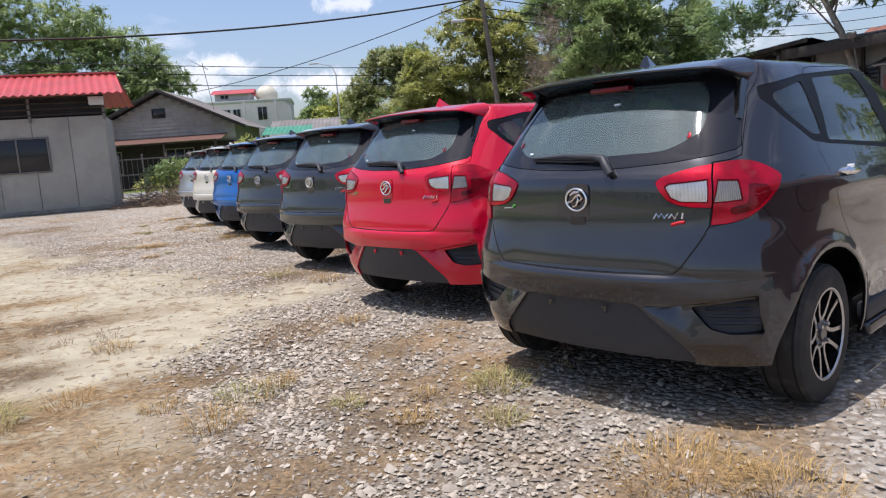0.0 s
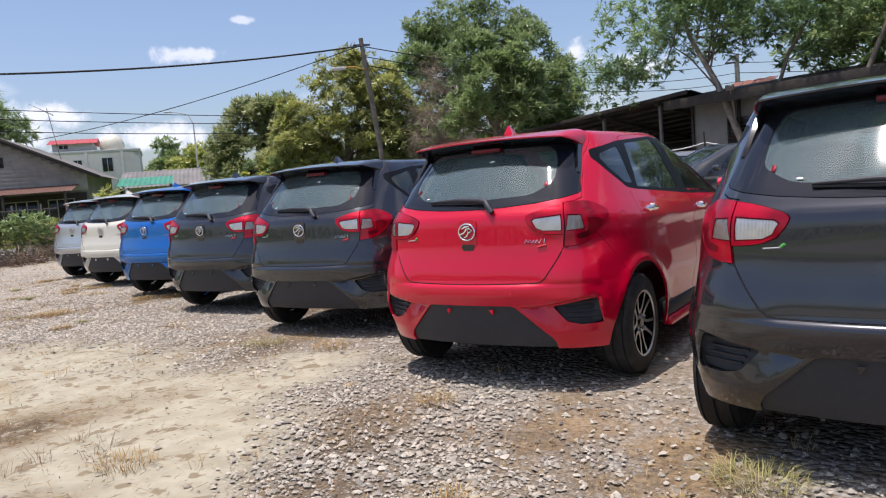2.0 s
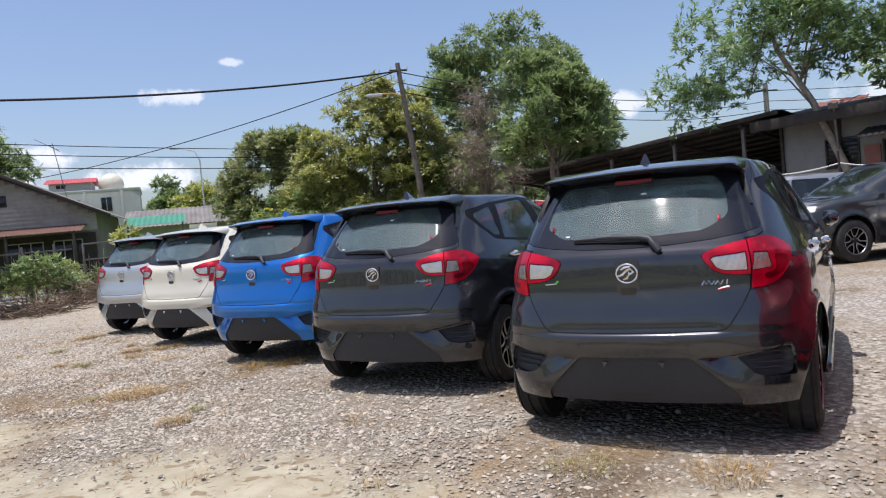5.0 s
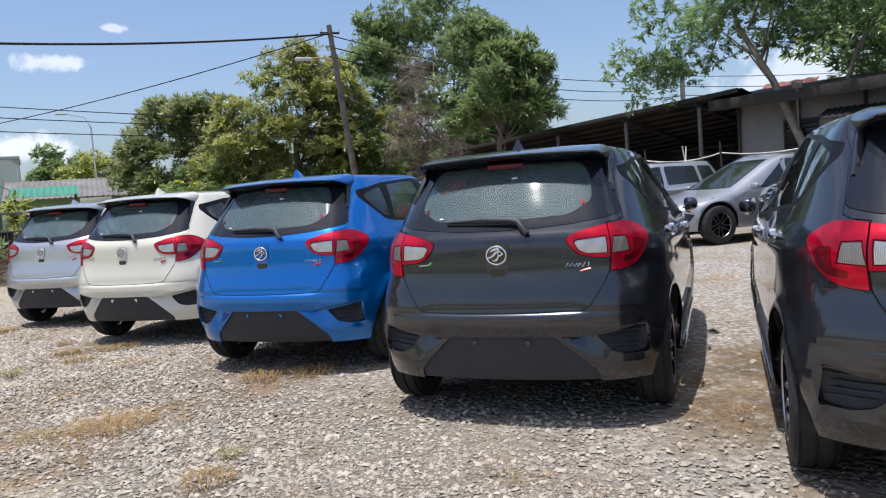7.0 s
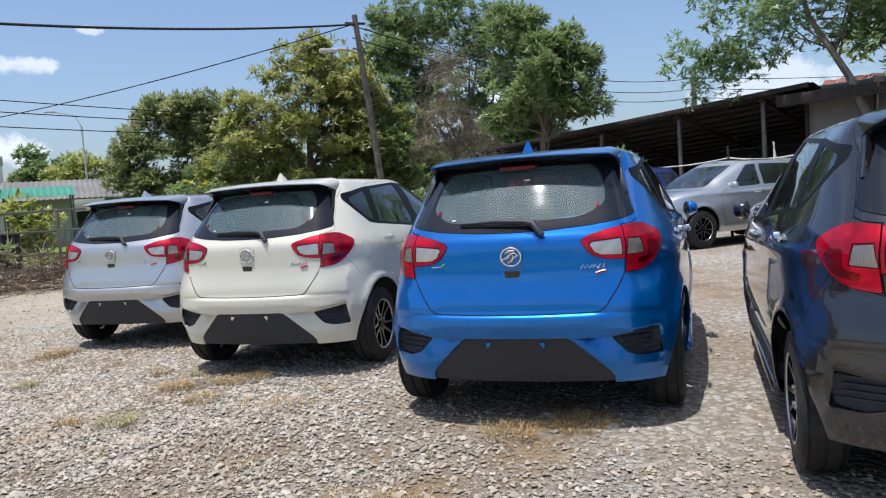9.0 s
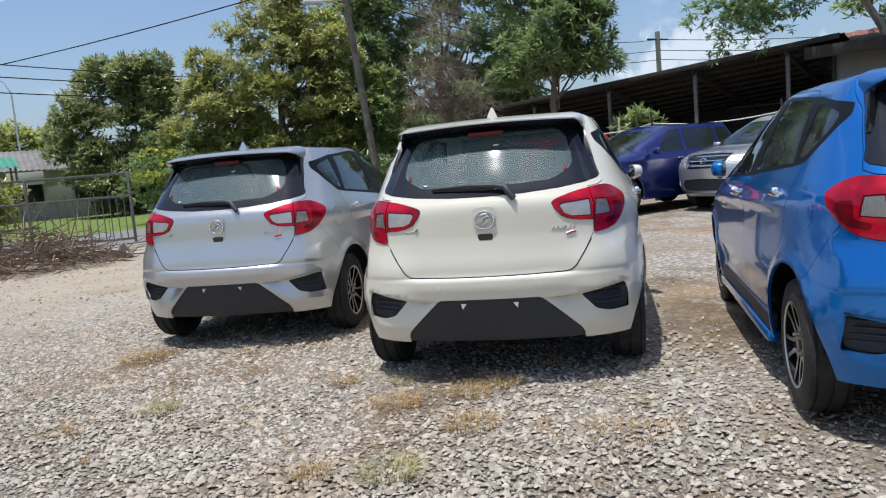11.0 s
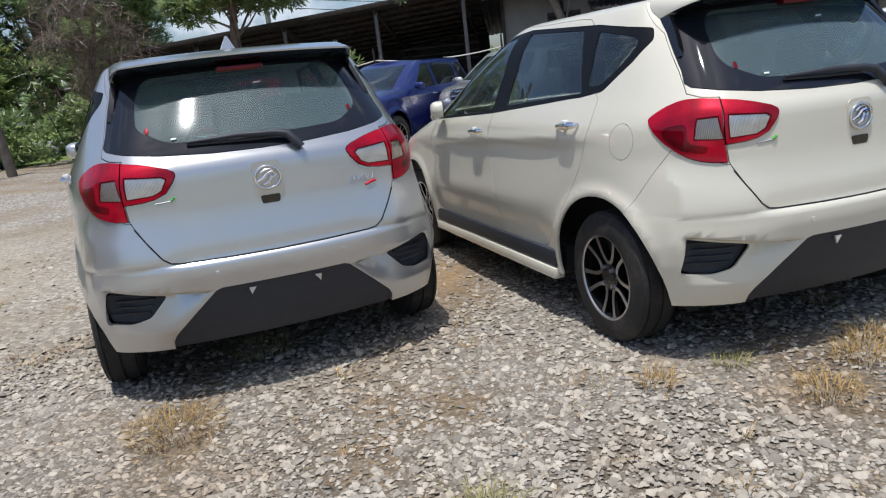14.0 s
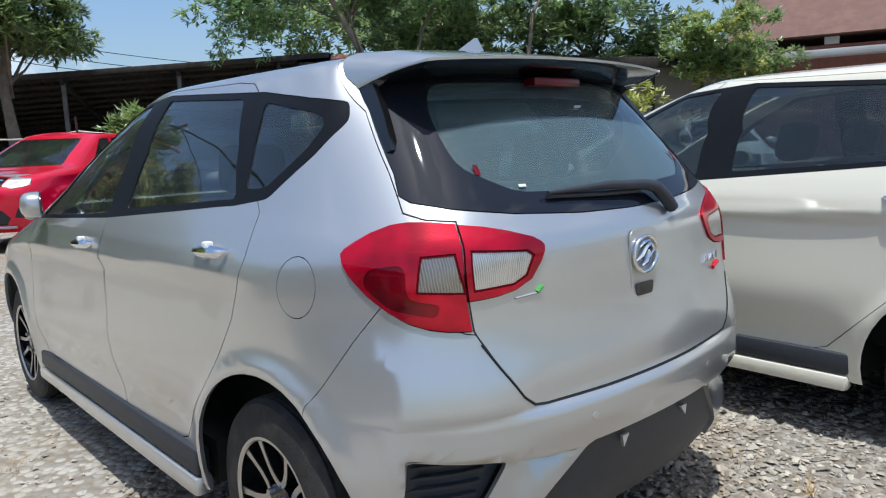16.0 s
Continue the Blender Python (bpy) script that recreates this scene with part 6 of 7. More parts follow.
canopy = thing("green_canopy", pose(-8.85, 45.5, 0, 0, 0, 6), "green corrugated canopy roof on steel posts", "canopy")
sheet_between("roof_sheet", (-1.45, -1.2, 2.55), (1.5, -1.2, 2.55), (1.5, 1.8, 3.1), (-1.45, 1.8, 3.1), M_GREENTIN, canopy, 0.25, 0.03)
for x in (-1.3, 1.35):
    bar("post", (x, -1.0, 0), (x, -1.0, 2.55), 0.08, 0.08, M_STEEL, canopy)
    bar("back_post", (x, 1.6, 0), (x, 1.6, 3.05), 0.08, 0.08, M_STEEL, canopy)
low = thing("row_house", pose(-5.0, 58.0, 0, 0, 0, 5), "long low grey-roofed house past the road", "house")
slab("wall", -7, 9, 0, 6, 0, 2.9, M_WHITEWALL, low)
sheet_between("roof_sheet", (-7.6, -1.0, 2.8), (9.6, -1.0, 2.8), (9.6, 3.0, 4.1), (-7.6, 3.0, 4.1), M_GREYROOF, low, 0.3, 0.03)
for k in range(5):
    framed_window(low, -6.2 + 3.1 * k, -4.8 + 3.1 * k, 0.0, 1.1, 2.2, M_TIMBER, 0, 1)
slab("sign_board", -3.4, -1.6, -1.2, -1.1, 2.0, 2.7, M_ROPE, low)

brick = thing("brick_building", pose(24.2, 9.3, 0, 0, 0, -108), "brick building with a brown tiled roof and a white gutter", "building")
slab("wall", 0, 22, 0, 8, 0, 4.2, M_BRICK, brick)
bm = bmesh.new()
prism(bm, [(-0.6, 4.55), (8.6, 4.55), (4.0, 7.6)], -0.4, 22.4)
rf = part("roof", bm, M_BROWNROOF, brick)
rf.matrix_basis = pose(0, 0, 0, 0, 0, 90) @ pose(0, -22, 0)
rf.matrix_basis = Matrix(((0, 1, 0, 0), (1, 0, 0, 0), (0, 0, 1, 0), (0, 0, 0, 1)))
slab("gutter", -0.6, 22.4, -1.3, -0.55, 3.7, 3.95, M_WHITEWALL, brick)
for k in range(9):
    slab("white_block", 0.8 + 2.2 * k, 1.3 + 2.2 * k, -0.06, 0.0, 4.22, 4.5, M_WHITEWALL, brick)

# road beyond the gate
bm = bmesh.new()
pts = [(-60, 30.6), (-14, 29.6), (-4.5, 29.0), (-1.6, 29.6), (3.5, 34.0), (12, 46), (20, 60), (24, 60), (15, 45.5), (5.5, 38.0), (-2, 35.4), (-14, 35.0), (-60, 36.0)]
vs = [bm.verts.new((x, y, 0.012)) for x, y in pts]
ret = bm.faces.new(vs)
bmesh.ops.triangulate(bm, faces=[ret])
tagged(part("road", bm, M_ASPHALT, smooth=0), "narrow grey asphalt road past the gate", "road", kind="structure")

# steel gate, left open
gate = thing("steel_gate", pose(-4.72, 28.3, 0, 0, 0, 166), "open barred steel gate with rust", "gate")
for z in (0.16, 1.12, 1.62):
    bar("rail", (0, 0, z), (4.2, 0, z), 0.05, 0.05, M_STEEL, gate)
for x in (0.0, 2.1, 4.2):
    bar("upright", (x, 0, 0.08), (x, 0, 1.64), 0.06, 0.06, M_STEEL, gate)
for k in range(27):
    x = 0.15 * (k + 1)
    if k % 14 != 13:
        tube_part("rod", [(x, 0, 0.16), (x, 0, 1.12 if k % 2 else 1.25)], 0.012, M_STEEL, gate, sides=6)
slab("sheet_patch", 3.0, 4.16, -0.045, -0.025, 0.2, 1.1, M_TIN, gate)
fence = thing("chain_fence", pose(-9.2, 29.6, 0, 0, 0, 8), "dark steel fence along the lot's end", "fence")
for k in range(14):
    x = -0.5 - 0.9 * k
    bar("post", (x, 0, 0), (x, 0, 1.7), 0.06, 0.06, M_STEEL, fence)
for z in (0.35, 0.9, 1.5):
    bar("rail", (-12.6, 0, z), (0, 0, z), 0.04, 0.05, M_STEEL, fence)
for k in range(60):
    tube_part("rod", [(-0.2 * k - 0.3, 0.0, 0.2), (-0.2 * k - 0.3, 0.0, 1.55)], 0.010, M_STEEL, fence, sides=5)
pil = thing("gate_pillar", pose(-2.0, 35.6, 0, 0, 0, 10), "weathered square concrete gate pillar by the road", "pillar")
slab("shaft", -0.22, 0.22, -0.22, 0.22, 0, 1.5, M_OLDCONCRETE, pil, 0.03)
slab("cap", -0.25, 0.25, -0.25, 0.25, 1.5, 1.58, M_OLDCONCRETE, pil, 0.02)
wallf = thing("low_wall", pose(-1.2, 36.4, 0, 0, 0, 24), "low dark rail fence beside the road", "fence")
for k in range(10):
    bar("post", (1.2 * k, 0, 0), (1.2 * k, 0, 1.15), 0.08, 0.08, M_TIMBER, wallf)
for z in (0.55, 1.05):
    bar("rail", (0, 0, z), (10.9, 0, z), 0.05, 0.07, M_TIMBER, wallf)

# leaning utility pole with its street lamp and cables
pole = thing("utility_pole", pose(3.2, 32.5, 0), "leaning timber utility pole with a street lamp", "pole")
tube_part("shaft", [(0, 0, -0.2), (-0.4, 0, 4.0), (-0.76, -0.1, 7.6)], [0.125, 0.11, 0.09], M_OLDCONCRETE, pole, sides=12)
bar("cross_arm", (-1.1, -0.1, 7.32), (-0.4, -0.1, 7.32), 0.07, 0.07, M_TIMBER, pole)
for x in (-1.15, -0.5):
    tube_part("insulator", [(x + 0.1, -0.1, 7.34), (x + 0.1, -0.1, 7.47)], [0.035, 0.02], M_PVC, pole)
lampo = tube_part("lamp_arm", [(-0.66, -0.1, 6.30), (-1.1, -0.2, 6.42), (-1.55, -0.3, 6.40)], 0.03, M_LAMPARM, pole, "ochre lamp arm")
part("lamp_head", box(bmesh.new(), -2.1, -1.5, -0.4, -0.2, 6.30, 6.42, 0.04), M_PVC, lampo, "pale street lamp head")
tube_part("stay_wire", [(-0.7, -0.1, 6.9), (2.4, 1.0, 0.1)], 0.012, M_WIRE, pole, sides=5)
pole2 = thing("utility_pole", pose(30.2, 47.3, 0), "distant utility pole past the shed roof", "pole")
tube_part("shaft", [(0, 0, -0.2), (0, 0, 8.6)], [0.2, 0.16], M_CONCRETE, pole2, sides=10)
bar("cross_arm", (-0.9, 0, 8.1), (0.9, 0, 8.1), 0.1, 0.1, M_TIMBER, pole2)
lamp3 = thing("street_lamp", pose(-7.6, 62.0, 0), "thin curved street lamp by the far road", "lamp")
tube_part("mast", [(0, 0, 0), (0, 0, 7.6), (-0.3, 0, 8.3), (-1.5, 0, 8.6)], [0.06, 0.05, 0.04, 0.035], M_PVC, lamp3)
part("head", box(bmesh.new(), -2.1, -1.4, -0.12, 0.12, 8.52, 8.64, 0.04), M_PVC, lamp3)
mast = thing("roof_aerial", pose(-12.4, 43.0, 4.1), "thin television aerial above the gabled house", "aerial")
tube_part("mast", [(0, 0, 0), (-0.4, 0, 2.7)], 0.02, M_STEEL, mast, sides=6)
bar("boom", (-1.0, 0, 2.85), (-0.1, 0, 2.3), 0.025, 0.025, M_STEEL, mast)
for k in range(6):
    x = -1.1 + 0.18 * k
    bar("element", (x, -0.3, 2.9 - 0.1 * k), (x, 0.3, 2.9 - 0.1 * k), 0.015, 0.015, M_STEEL, mast)


def cable(name, a, b, sag, r, label):
    a, b = Vector(a), Vector(b)
    pts = [a.lerp(b, k / 24) - Vector((0, 0, sag * 4 * (k / 24) * (1 - k / 24))) for k in range(25)]
    v, f = tube(pts, r, 6)
    return tagged(mesh_part(name, v, f, M_WIRE, smooth=60), label, "cable", "overhead cables")


cable("overhead_cable", (2.5, 32.4, 7.3), (-18, 22.0, 5.5), 0.6, 0.033, "thick black overhead cable hung from the leaning pole")
cable("overhead_cable", (2.4, 32.4, 7.3), (-26, 62.0, 6.6), 0.9, 0.02, "thin black overhead cable running to the far houses")
for dz, sg in ((0.0, 0.5), (-0.32, 0.6), (-0.75, 0.7)):
    cable("overhead_cable", (-30, 30.0, 7.3 + dz), (8.0, 46.0, 5.6 + dz), sg, 0.018, "thin black overhead cable across the far road")
for dz in (0.0, -0.7, -1.3):
    cable("overhead_cable", (30.2, 47.3, 8.1 + dz), (2.5, 33.0, 7.4 + dz * 0.6), 0.9, 0.02, "thin overhead cable between the two poles")
    cable("overhead_cable", (30.2, 47.3, 8.1 + dz), (62, 30.0, 8.6 + dz), 1.1, 0.022, "thin overhead cable past the shed roof")

# rope strung on sticks behind the facing cars
sticks = [(9.85, 13.6, 1.55), (9.1, 15.3, 1.65), (8.4, 16.8, 1.72), (7.5, 18.7, 1.70), (6.75, 20.3, 1.68), (5.6, 22.7, 1.70), (4.7, 24.6, 1.66), (3.9, 26.3, 1.64)]
for x, y, h in sticks:
    st = thing("fence_stick", pose(x, y, 0), "crooked wooden fence stick holding a rope", "stick", "rope fence sticks")
    tube_part("stick", [(0, 0, -0.05), (0.04, 0.02, h * 0.5), (-0.03, 0.0, h + 0.25)], [0.035, 0.03, 0.02], M_TIMBER, st, sides=7)
for (x0, y0, h0), (x1, y1, h1) in zip(sticks, sticks[1:]):
    a, b = Vector((x0, y0, h0)), Vector((x1, y1, h1))
    pts = [a.lerp(b, k / 10) - Vector((0, 0, 0.10 * 4 * (k / 10) * (1 - k / 10))) for k in range(11)]
    v, f = tube(pts, 0.014, 6)
    tagged(mesh_part("rope", v, f, M_ROPE, smooth=60), "pale rope strung slackly between wooden sticks", "rope", "rope spans")

for k, (x, y, lx, ly) in enumerate(((7.1, 19.5, 0.30, 0.2), (7.3, 19.3, -0.25, 0.1), (5.2, 23.4, 0.2, 0.15))):
    sk = thing("striped_stick", pose(x, y, 0), "leaning red and white striped stick by the rope", "stick", "striped sticks")
    for j in range(5):
        a, b = j / 5, (j + 1) / 5
        tube_part("stripe", [(lx * a, ly * a, 1.95 * a - 0.02), (lx * b, ly * b, 1.95 * b - 0.02)], 0.014, M_REDMARK if j % 2 else M_ROPE, sk, sides=7)


# ---- trees and bushes ----
def leaf_material(name, colour, light, rough=0.33, gloss=1.0):
    """Leaves: a glossy upper coat over diffuse and light passed through the blade, varied from leaf to leaf."""
    m = bpy.data.materials.new(name)
    m.use_nodes = True
    n, l = m.node_tree.nodes, m.node_tree.links
    b = n["Principled BSDF"]
    b.inputs["Roughness"].default_value = rough
    b.inputs["Specular IOR Level"].default_value = gloss
    geo = n.new("ShaderNodeNewGeometry")
    mix = n.new("ShaderNodeMix")
    mix.data_type = "RGBA"
    mix.inputs["A"].default_value, mix.inputs["B"].default_value = (*colour, 1), (*light, 1)
    co = n.new("ShaderNodeTexCoord")
    patchy = n.new("ShaderNodeTexNoise")
    patchy.inputs["Scale"].default_value, patchy.inputs["Detail"].default_value = 0.9, 4.0
    l.new(co.outputs["Object"], patchy.inputs["Vector"])
    spread = n.new("ShaderNodeMapRange")
    spread.inputs["From Min"].default_value, spread.inputs["From Max"].default_value = 0.30, 0.58
    l.new(patchy.outputs["Fac"], spread.inputs["Value"])
    both = n.new("ShaderNodeMix")
    both.inputs["Factor"].default_value = 0.5
    l.new(geo.outputs["Random Per Island"], both.inputs["A"])
    l.new(spread.outputs["Result"], both.inputs["B"])
    l.new(both.outputs["Result"], mix.inputs["Factor"])
    l.new(mix.outputs["Result"], b.inputs["Base Color"])
    tr = n.new("ShaderNodeBsdfTranslucent")
    l.new(mix.outputs["Result"], tr.inputs["Color"])
    ms = n.new("ShaderNodeMixShader")
    ms.inputs["Fac"].default_value = 0.48
    l.new(b.outputs["BSDF"], ms.inputs[1])
    l.new(tr.outputs["BSDF"], ms.inputs[2])
    l.new(ms.outputs["Shader"], n["Material Output"].inputs["Surface"])
    return m


M_LEAF = leaf_material("mango_leaves", (0.055, 0.10, 0.034), (0.33, 0.43, 0.165))
M_LEAF5 = leaf_material("blue_green_leaves", (0.07, 0.14, 0.05), (0.32, 0.46, 0.18))
M_LEAF2 = leaf_material("olive_leaves", (0.085, 0.115, 0.042), (0.44, 0.46, 0.19))
M_LEAF3 = leaf_material("bright_leaves", (0.085, 0.15, 0.05), (0.37, 0.47, 0.17))
M_LEAF4 = leaf_material("yellow_green_leaves", (0.22, 0.26, 0.05), (0.55, 0.56, 0.16))
M_DRYLEAF = leaf_material("dry_twigs", (0.13, 0.095, 0.068), (0.32, 0.24, 0.18))
M_LEAF6 = leaf_material("yellow_olive_leaves", (0.12, 0.145, 0.045), (0.50, 0.51, 0.17))
M_FLOWER = leaf_material("yellow_flowers", (0.60, 0.55, 0.04), (0.75, 0.70, 0.10))
M_BARK = mat("grey_bark", (0.17, 0.14, 0.11), 0.9, var=0.35, scale=6.0, bump=0.6, bump_scale=25)
M_BARKPALE = mat("pale_bark", (0.27, 0.23, 0.19), 0.9, var=0.3, scale=6.0, bump=0.4, bump_scale=25)


def leaf_cloud(rng, clumps, count, length, width, droop=0.5, spread=1.0):
    """Folded leaf blades in drooping rosettes over the shells of clumps (x, y, z, radius): an array of verts."""
    c = np.array(clumps)
    wts = c[:, 3] ** 2
    shoots = count // 9
    count = shoots * 9
    pick = rng.choice(len(c), shoots, p=wts / wts.sum())
    d = rng.normal(size=(shoots, 3))
    d[:, 2] = np.abs(d[:, 2]) * 1.15 - 0.22
    d /= np.linalg.norm(d, axis=1)[:, None]
    rad = c[pick, 3] * (0.74 + 0.36 * rng.random(shoots) ** 0.7) * spread
    tip = c[pick, :3] + d * rad[:, None] * np.array([1.0, 1.0, 0.85])
    d = np.repeat(d, 9, axis=0)
    pos = np.repeat(tip, 9, axis=0) + rng.normal(size=(count, 3)) * length * 0.12
    ax = rng.normal(size=(count, 3)) * np.array([0.8, 0.8, 0.45]) + d * 0.55
    ax[:, 2] -= droop * 0.6
    ax /= np.linalg.norm(ax, axis=1)[:, None]
    sd = np.cross(ax, np.array([0.0, 0.0, 1.0]) + d * 0.35 + rng.normal(size=(count, 3)) * 0.3)
    sd /= np.linalg.norm(sd, axis=1)[:, None] + 1e-9
    nm = np.cross(ax, sd)
    ln = length * (0.6 + 0.8 * rng.random(count))[:, None]
    wd = width * (0.7 + 0.6 * rng.random(count))[:, None]
    v = np.stack([pos, pos + ax * ln * 0.5 + sd * wd * 0.5 + nm * wd * 0.15, pos + ax * ln - nm * wd * 0.3, pos + ax * ln * 0.5 - sd * wd * 0.5 + nm * wd * 0.15], 1).reshape(-1, 3)
    return v


def leaf_mesh(name, v, material, parent, label=""):
    n = len(v) // 4
    me = bpy.data.meshes.new(name)
    me.vertices.add(len(v))
    me.vertices.foreach_set("co", v.astype(np.float32).ravel())
    idx = np.arange(n)[:, None] * 4
    tri = np.concatenate([idx + [0, 1, 2], idx + [0, 2, 3]], 1).reshape(-1, 3)
    me.loops.add(tri.size)
    me.loops.foreach_set("vertex_index", tri.astype(np.int32).ravel())
    me.polygons.add(len(tri))
    me.polygons.foreach_set("loop_start", (np.arange(len(tri)) * 3).astype(np.int32))
    me.materials.append(material)
    me.update(calc_edges=True)
    me.validate()
    ob = new(name, me)
    ob.parent = parent
    if label:
        ob["label"] = label
    return ob


def crown_clumps(rng, lobes, n, size):
    """Small clumps over the shells of large lobes (x, y, z, rx, ry, rz), with gaps between them."""
    out = []
    share = np.array([lb[3] * lb[5] + 0.4 * max(lb[3], lb[5]) for lb in lobes])
    picks = rng.choice(len(lobes), n, p=share / share.sum())
    for k in range(n):
        x, y, z, rx, ry, rz = lobes[picks[k]]
        d = rng.normal(size=3)
        d /= np.linalg.norm(d)
        r = 0.40 + 0.62 * rng.random() ** 0.6
        out.append((x + d[0] * rx * r, y + d[1] * ry * r, z + d[2] * rz * r, size * (0.55 + 0.9 * rng.random())))
    return out


def tree(name, at, label, lobes, clumps, size, count, leaf, material, trunk=None, seed=1, droop=0.5, trunk_r=0.22, bark=None, category="tree", extra=None):
    rng = np.random.default_rng(seed)
    t = thing(name, pose(*at), label, category)
    cl = crown_clumps(rng, lobes, clumps, size)
    low = min(lb[2] - lb[5] for lb in lobes)
    mid = np.mean([lb[:3] for lb in lobes], axis=0)
    path = trunk or [(0, 0, -0.1), (0.1, 0.05, low * 0.5), (mid[0] * 0.4, mid[1] * 0.4, max(low, 0.6) + 0.4), tuple(mid)]
    rad = [trunk_r * (1.25 - 0.9 * k / (len(path) - 1)) for k in range(len(path))]
    tk = tube_part("trunk", path, rad, bark or M_BARK, t, sides=9)
    reach = np.argsort([min((Vector(c[:3]) - Vector(q)).length for q in path[1:]) for c in cl])[: max(16, len(cl) // 3)]
    order = rng.permutation(reach)[:16]
    for i in order:
        c = Vector(cl[i][:3])
        a = Vector(path[1]).lerp(Vector(path[-1]), 0.35 + 0.6 * rng.random())
        m = a.lerp(c, 0.5) + Vector(rng.normal(size=3) * 0.18 * size)
        tube_part("limb", [a, m, c], [trunk_r * 0.30, trunk_r * 0.18, trunk_r * 0.06], M_BARK, tk, sides=5)
    cr = leaf_mesh("crown", leaf_cloud(rng, cl, count, leaf[0], leaf[1], droop), material, t)
    if extra:
        m2, cnt, lf = extra
        leaf_mesh("young_leaves", leaf_cloud(rng, [cl[i] for i in rng.permutation(len(cl))[: max(3, len(cl) // 3)]], cnt, lf[0], lf[1], droop), m2, t)
    return t


tree("mango_tree", (11.3, 42.0, 0), "large dense dark green mango tree with drooping leaves", [(0, 0, 6.2, 4.6, 4.0, 4.6), (-1.6, 0, 9.0, 2.4, 2.4, 2.4), (2.4, 0, 5.6, 2.4, 2.4, 3.6), (-2.6, -0.6, 4.4, 2.4, 2.2, 2.6), (0.6, 0, 10.0, 1.8, 1.8, 1.8), (-4.4, 0, 6.8, 2.0, 2.2, 2.4), (-4.8, 0, 8.7, 2.0, 1.8, 1.6), (-3.0, 0, 9.6, 1.6, 1.6, 1.5), (3.6, 0, 3.6, 1.8, 1.8, 2.2), (-0.5, -2.0, 2.2, 3.6, 1.6, 2.0), (-4.0, -0.8, 2.4, 2.0, 1.6, 2.2), (1.6, -1.4, 3.4, 2.6, 1.6, 2.8), (2.2, -0.8, 8.0, 1.9, 1.7, 2.0)],
     360, 0.62, 74000, (0.29, 0.085), M_LEAF, seed=3, trunk_r=0.4, extra=(M_LEAF2, 4000, (0.3, 0.09)))
tree("mango_tree", (2.1, 39.4, 0), "dense green mango tree with pale yellow-green new leaves", [(0.0, 0.0, 3.79, 2.86, 2.41, 3.27), (-1.72, 0.0, 3.79, 1.7, 1.72, 2.58), (1.81, 0.0, 4.05, 1.79, 1.72, 2.92), (-0.34, 0.0, 6.54, 1.61, 1.38, 1.46), (1.03, 0.0, 7.06, 1.34, 1.2, 1.2), (2.24, 0.0, 6.03, 1.34, 1.29, 1.38), (-1.38, -0.52, 1.73, 2.15, 1.38, 1.46), (1.55, -0.52, 1.73, 2.15, 1.38, 1.46), (-2.75, 0.34, 3.1, 1.25, 1.2, 2.06)],
     260, 0.52, 54000, (0.25, 0.075), M_LEAF6, seed=4, trunk_r=0.3, extra=(M_LEAF4, 20000, (0.25, 0.075)))
tree("mango_tree", (-2.3, 52.0, 0), "broad olive green tree by the road", [(0, 0, 4.4, 2.6, 2.6, 3.4), (-1.5, 0.6, 4.0, 1.9, 2.2, 3.0), (1.6, 0, 4.6, 1.6, 1.8, 3.0), (-0.6, 0, 6.9, 1.6, 1.6, 1.5), (0.9, -0.5, 6.4, 1.4, 1.5, 1.4), (-1.0, -0.8, 1.9, 2.6, 1.6, 1.8), (2.2, -0.4, 2.4, 1.6, 1.4, 2.2)],
     170, 0.62, 46000, (0.30, 0.095), M_LEAF2, seed=5, trunk_r=0.3, extra=(M_LEAF, 9000, (0.3, 0.09)))
tree("mango_tree", (5.8, 39.6, 0), "leafy bright green tree behind the pole", [(0, 0, 2.8, 2.0, 1.8, 2.2), (1.0, 0, 3.9, 1.3, 1.3, 1.5), (-0.9, 0, 3.6, 1.3, 1.3, 1.5)],
     70, 0.5, 17000, (0.26, 0.085), M_LEAF3, seed=6, trunk_r=0.22, extra=(M_LEAF4, 3000, (0.28, 0.09)))
tree("mango_tree", (6.5, 27.3, 0), "small mango tree with bare trunk and drooping leaves", [(-0.2, 0, 4.5, 1.3, 1.3, 1.4), (1.0, -0.2, 4.0, 0.8, 0.8, 0.95), (-0.6, 0.5, 5.9, 1.0, 1.0, 0.85), (0.8, 0.2, 5.3, 0.9, 0.9, 0.85), (-1.1, -0.2, 3.6, 0.75, 0.75, 0.8), (1.4, 0.1, 4.9, 0.5, 0.5, 0.5)],
     90, 0.36, 19000, (0.22, 0.055), M_LEAF, trunk=[(0, 0, -0.1), (0.05, 0.05, 1.4), (-0.05, 0.1, 2.6), (0.1, 0.0, 4.2)], seed=22, trunk_r=0.14, extra=(M_LEAF3, 2500, (0.26, 0.07)))
tree("dead_vine_tree", (5.2, 31.6, 0), "bare tree smothered in brown dry twigs", [(0, 0, 4.0, 0.7, 0.7, 2.6), (0.4, 0, 2.4, 1.0, 0.9, 1.8)], 40, 0.5, 3800, (0.6, 0.014), M_DRYLEAF, seed=7, droop=0.9, trunk_r=0.16)
tree("flowering_bush", (-1.8, 38.6, 0), "rounded bush with yellow flowers beside the gate pillar", [(0, 0, 1.7, 1.9, 1.5, 1.5), (-1.0, 0, 1.3, 1.2, 1.2, 1.1), (1.3, 0, 1.2, 1.3, 1.2, 1.1)], 90, 0.36, 20000, (0.12, 0.045), M_LEAF3, seed=8, trunk_r=0.08, category="bush", extra=(M_FLOWER, 1500, (0.12, 0.11)))
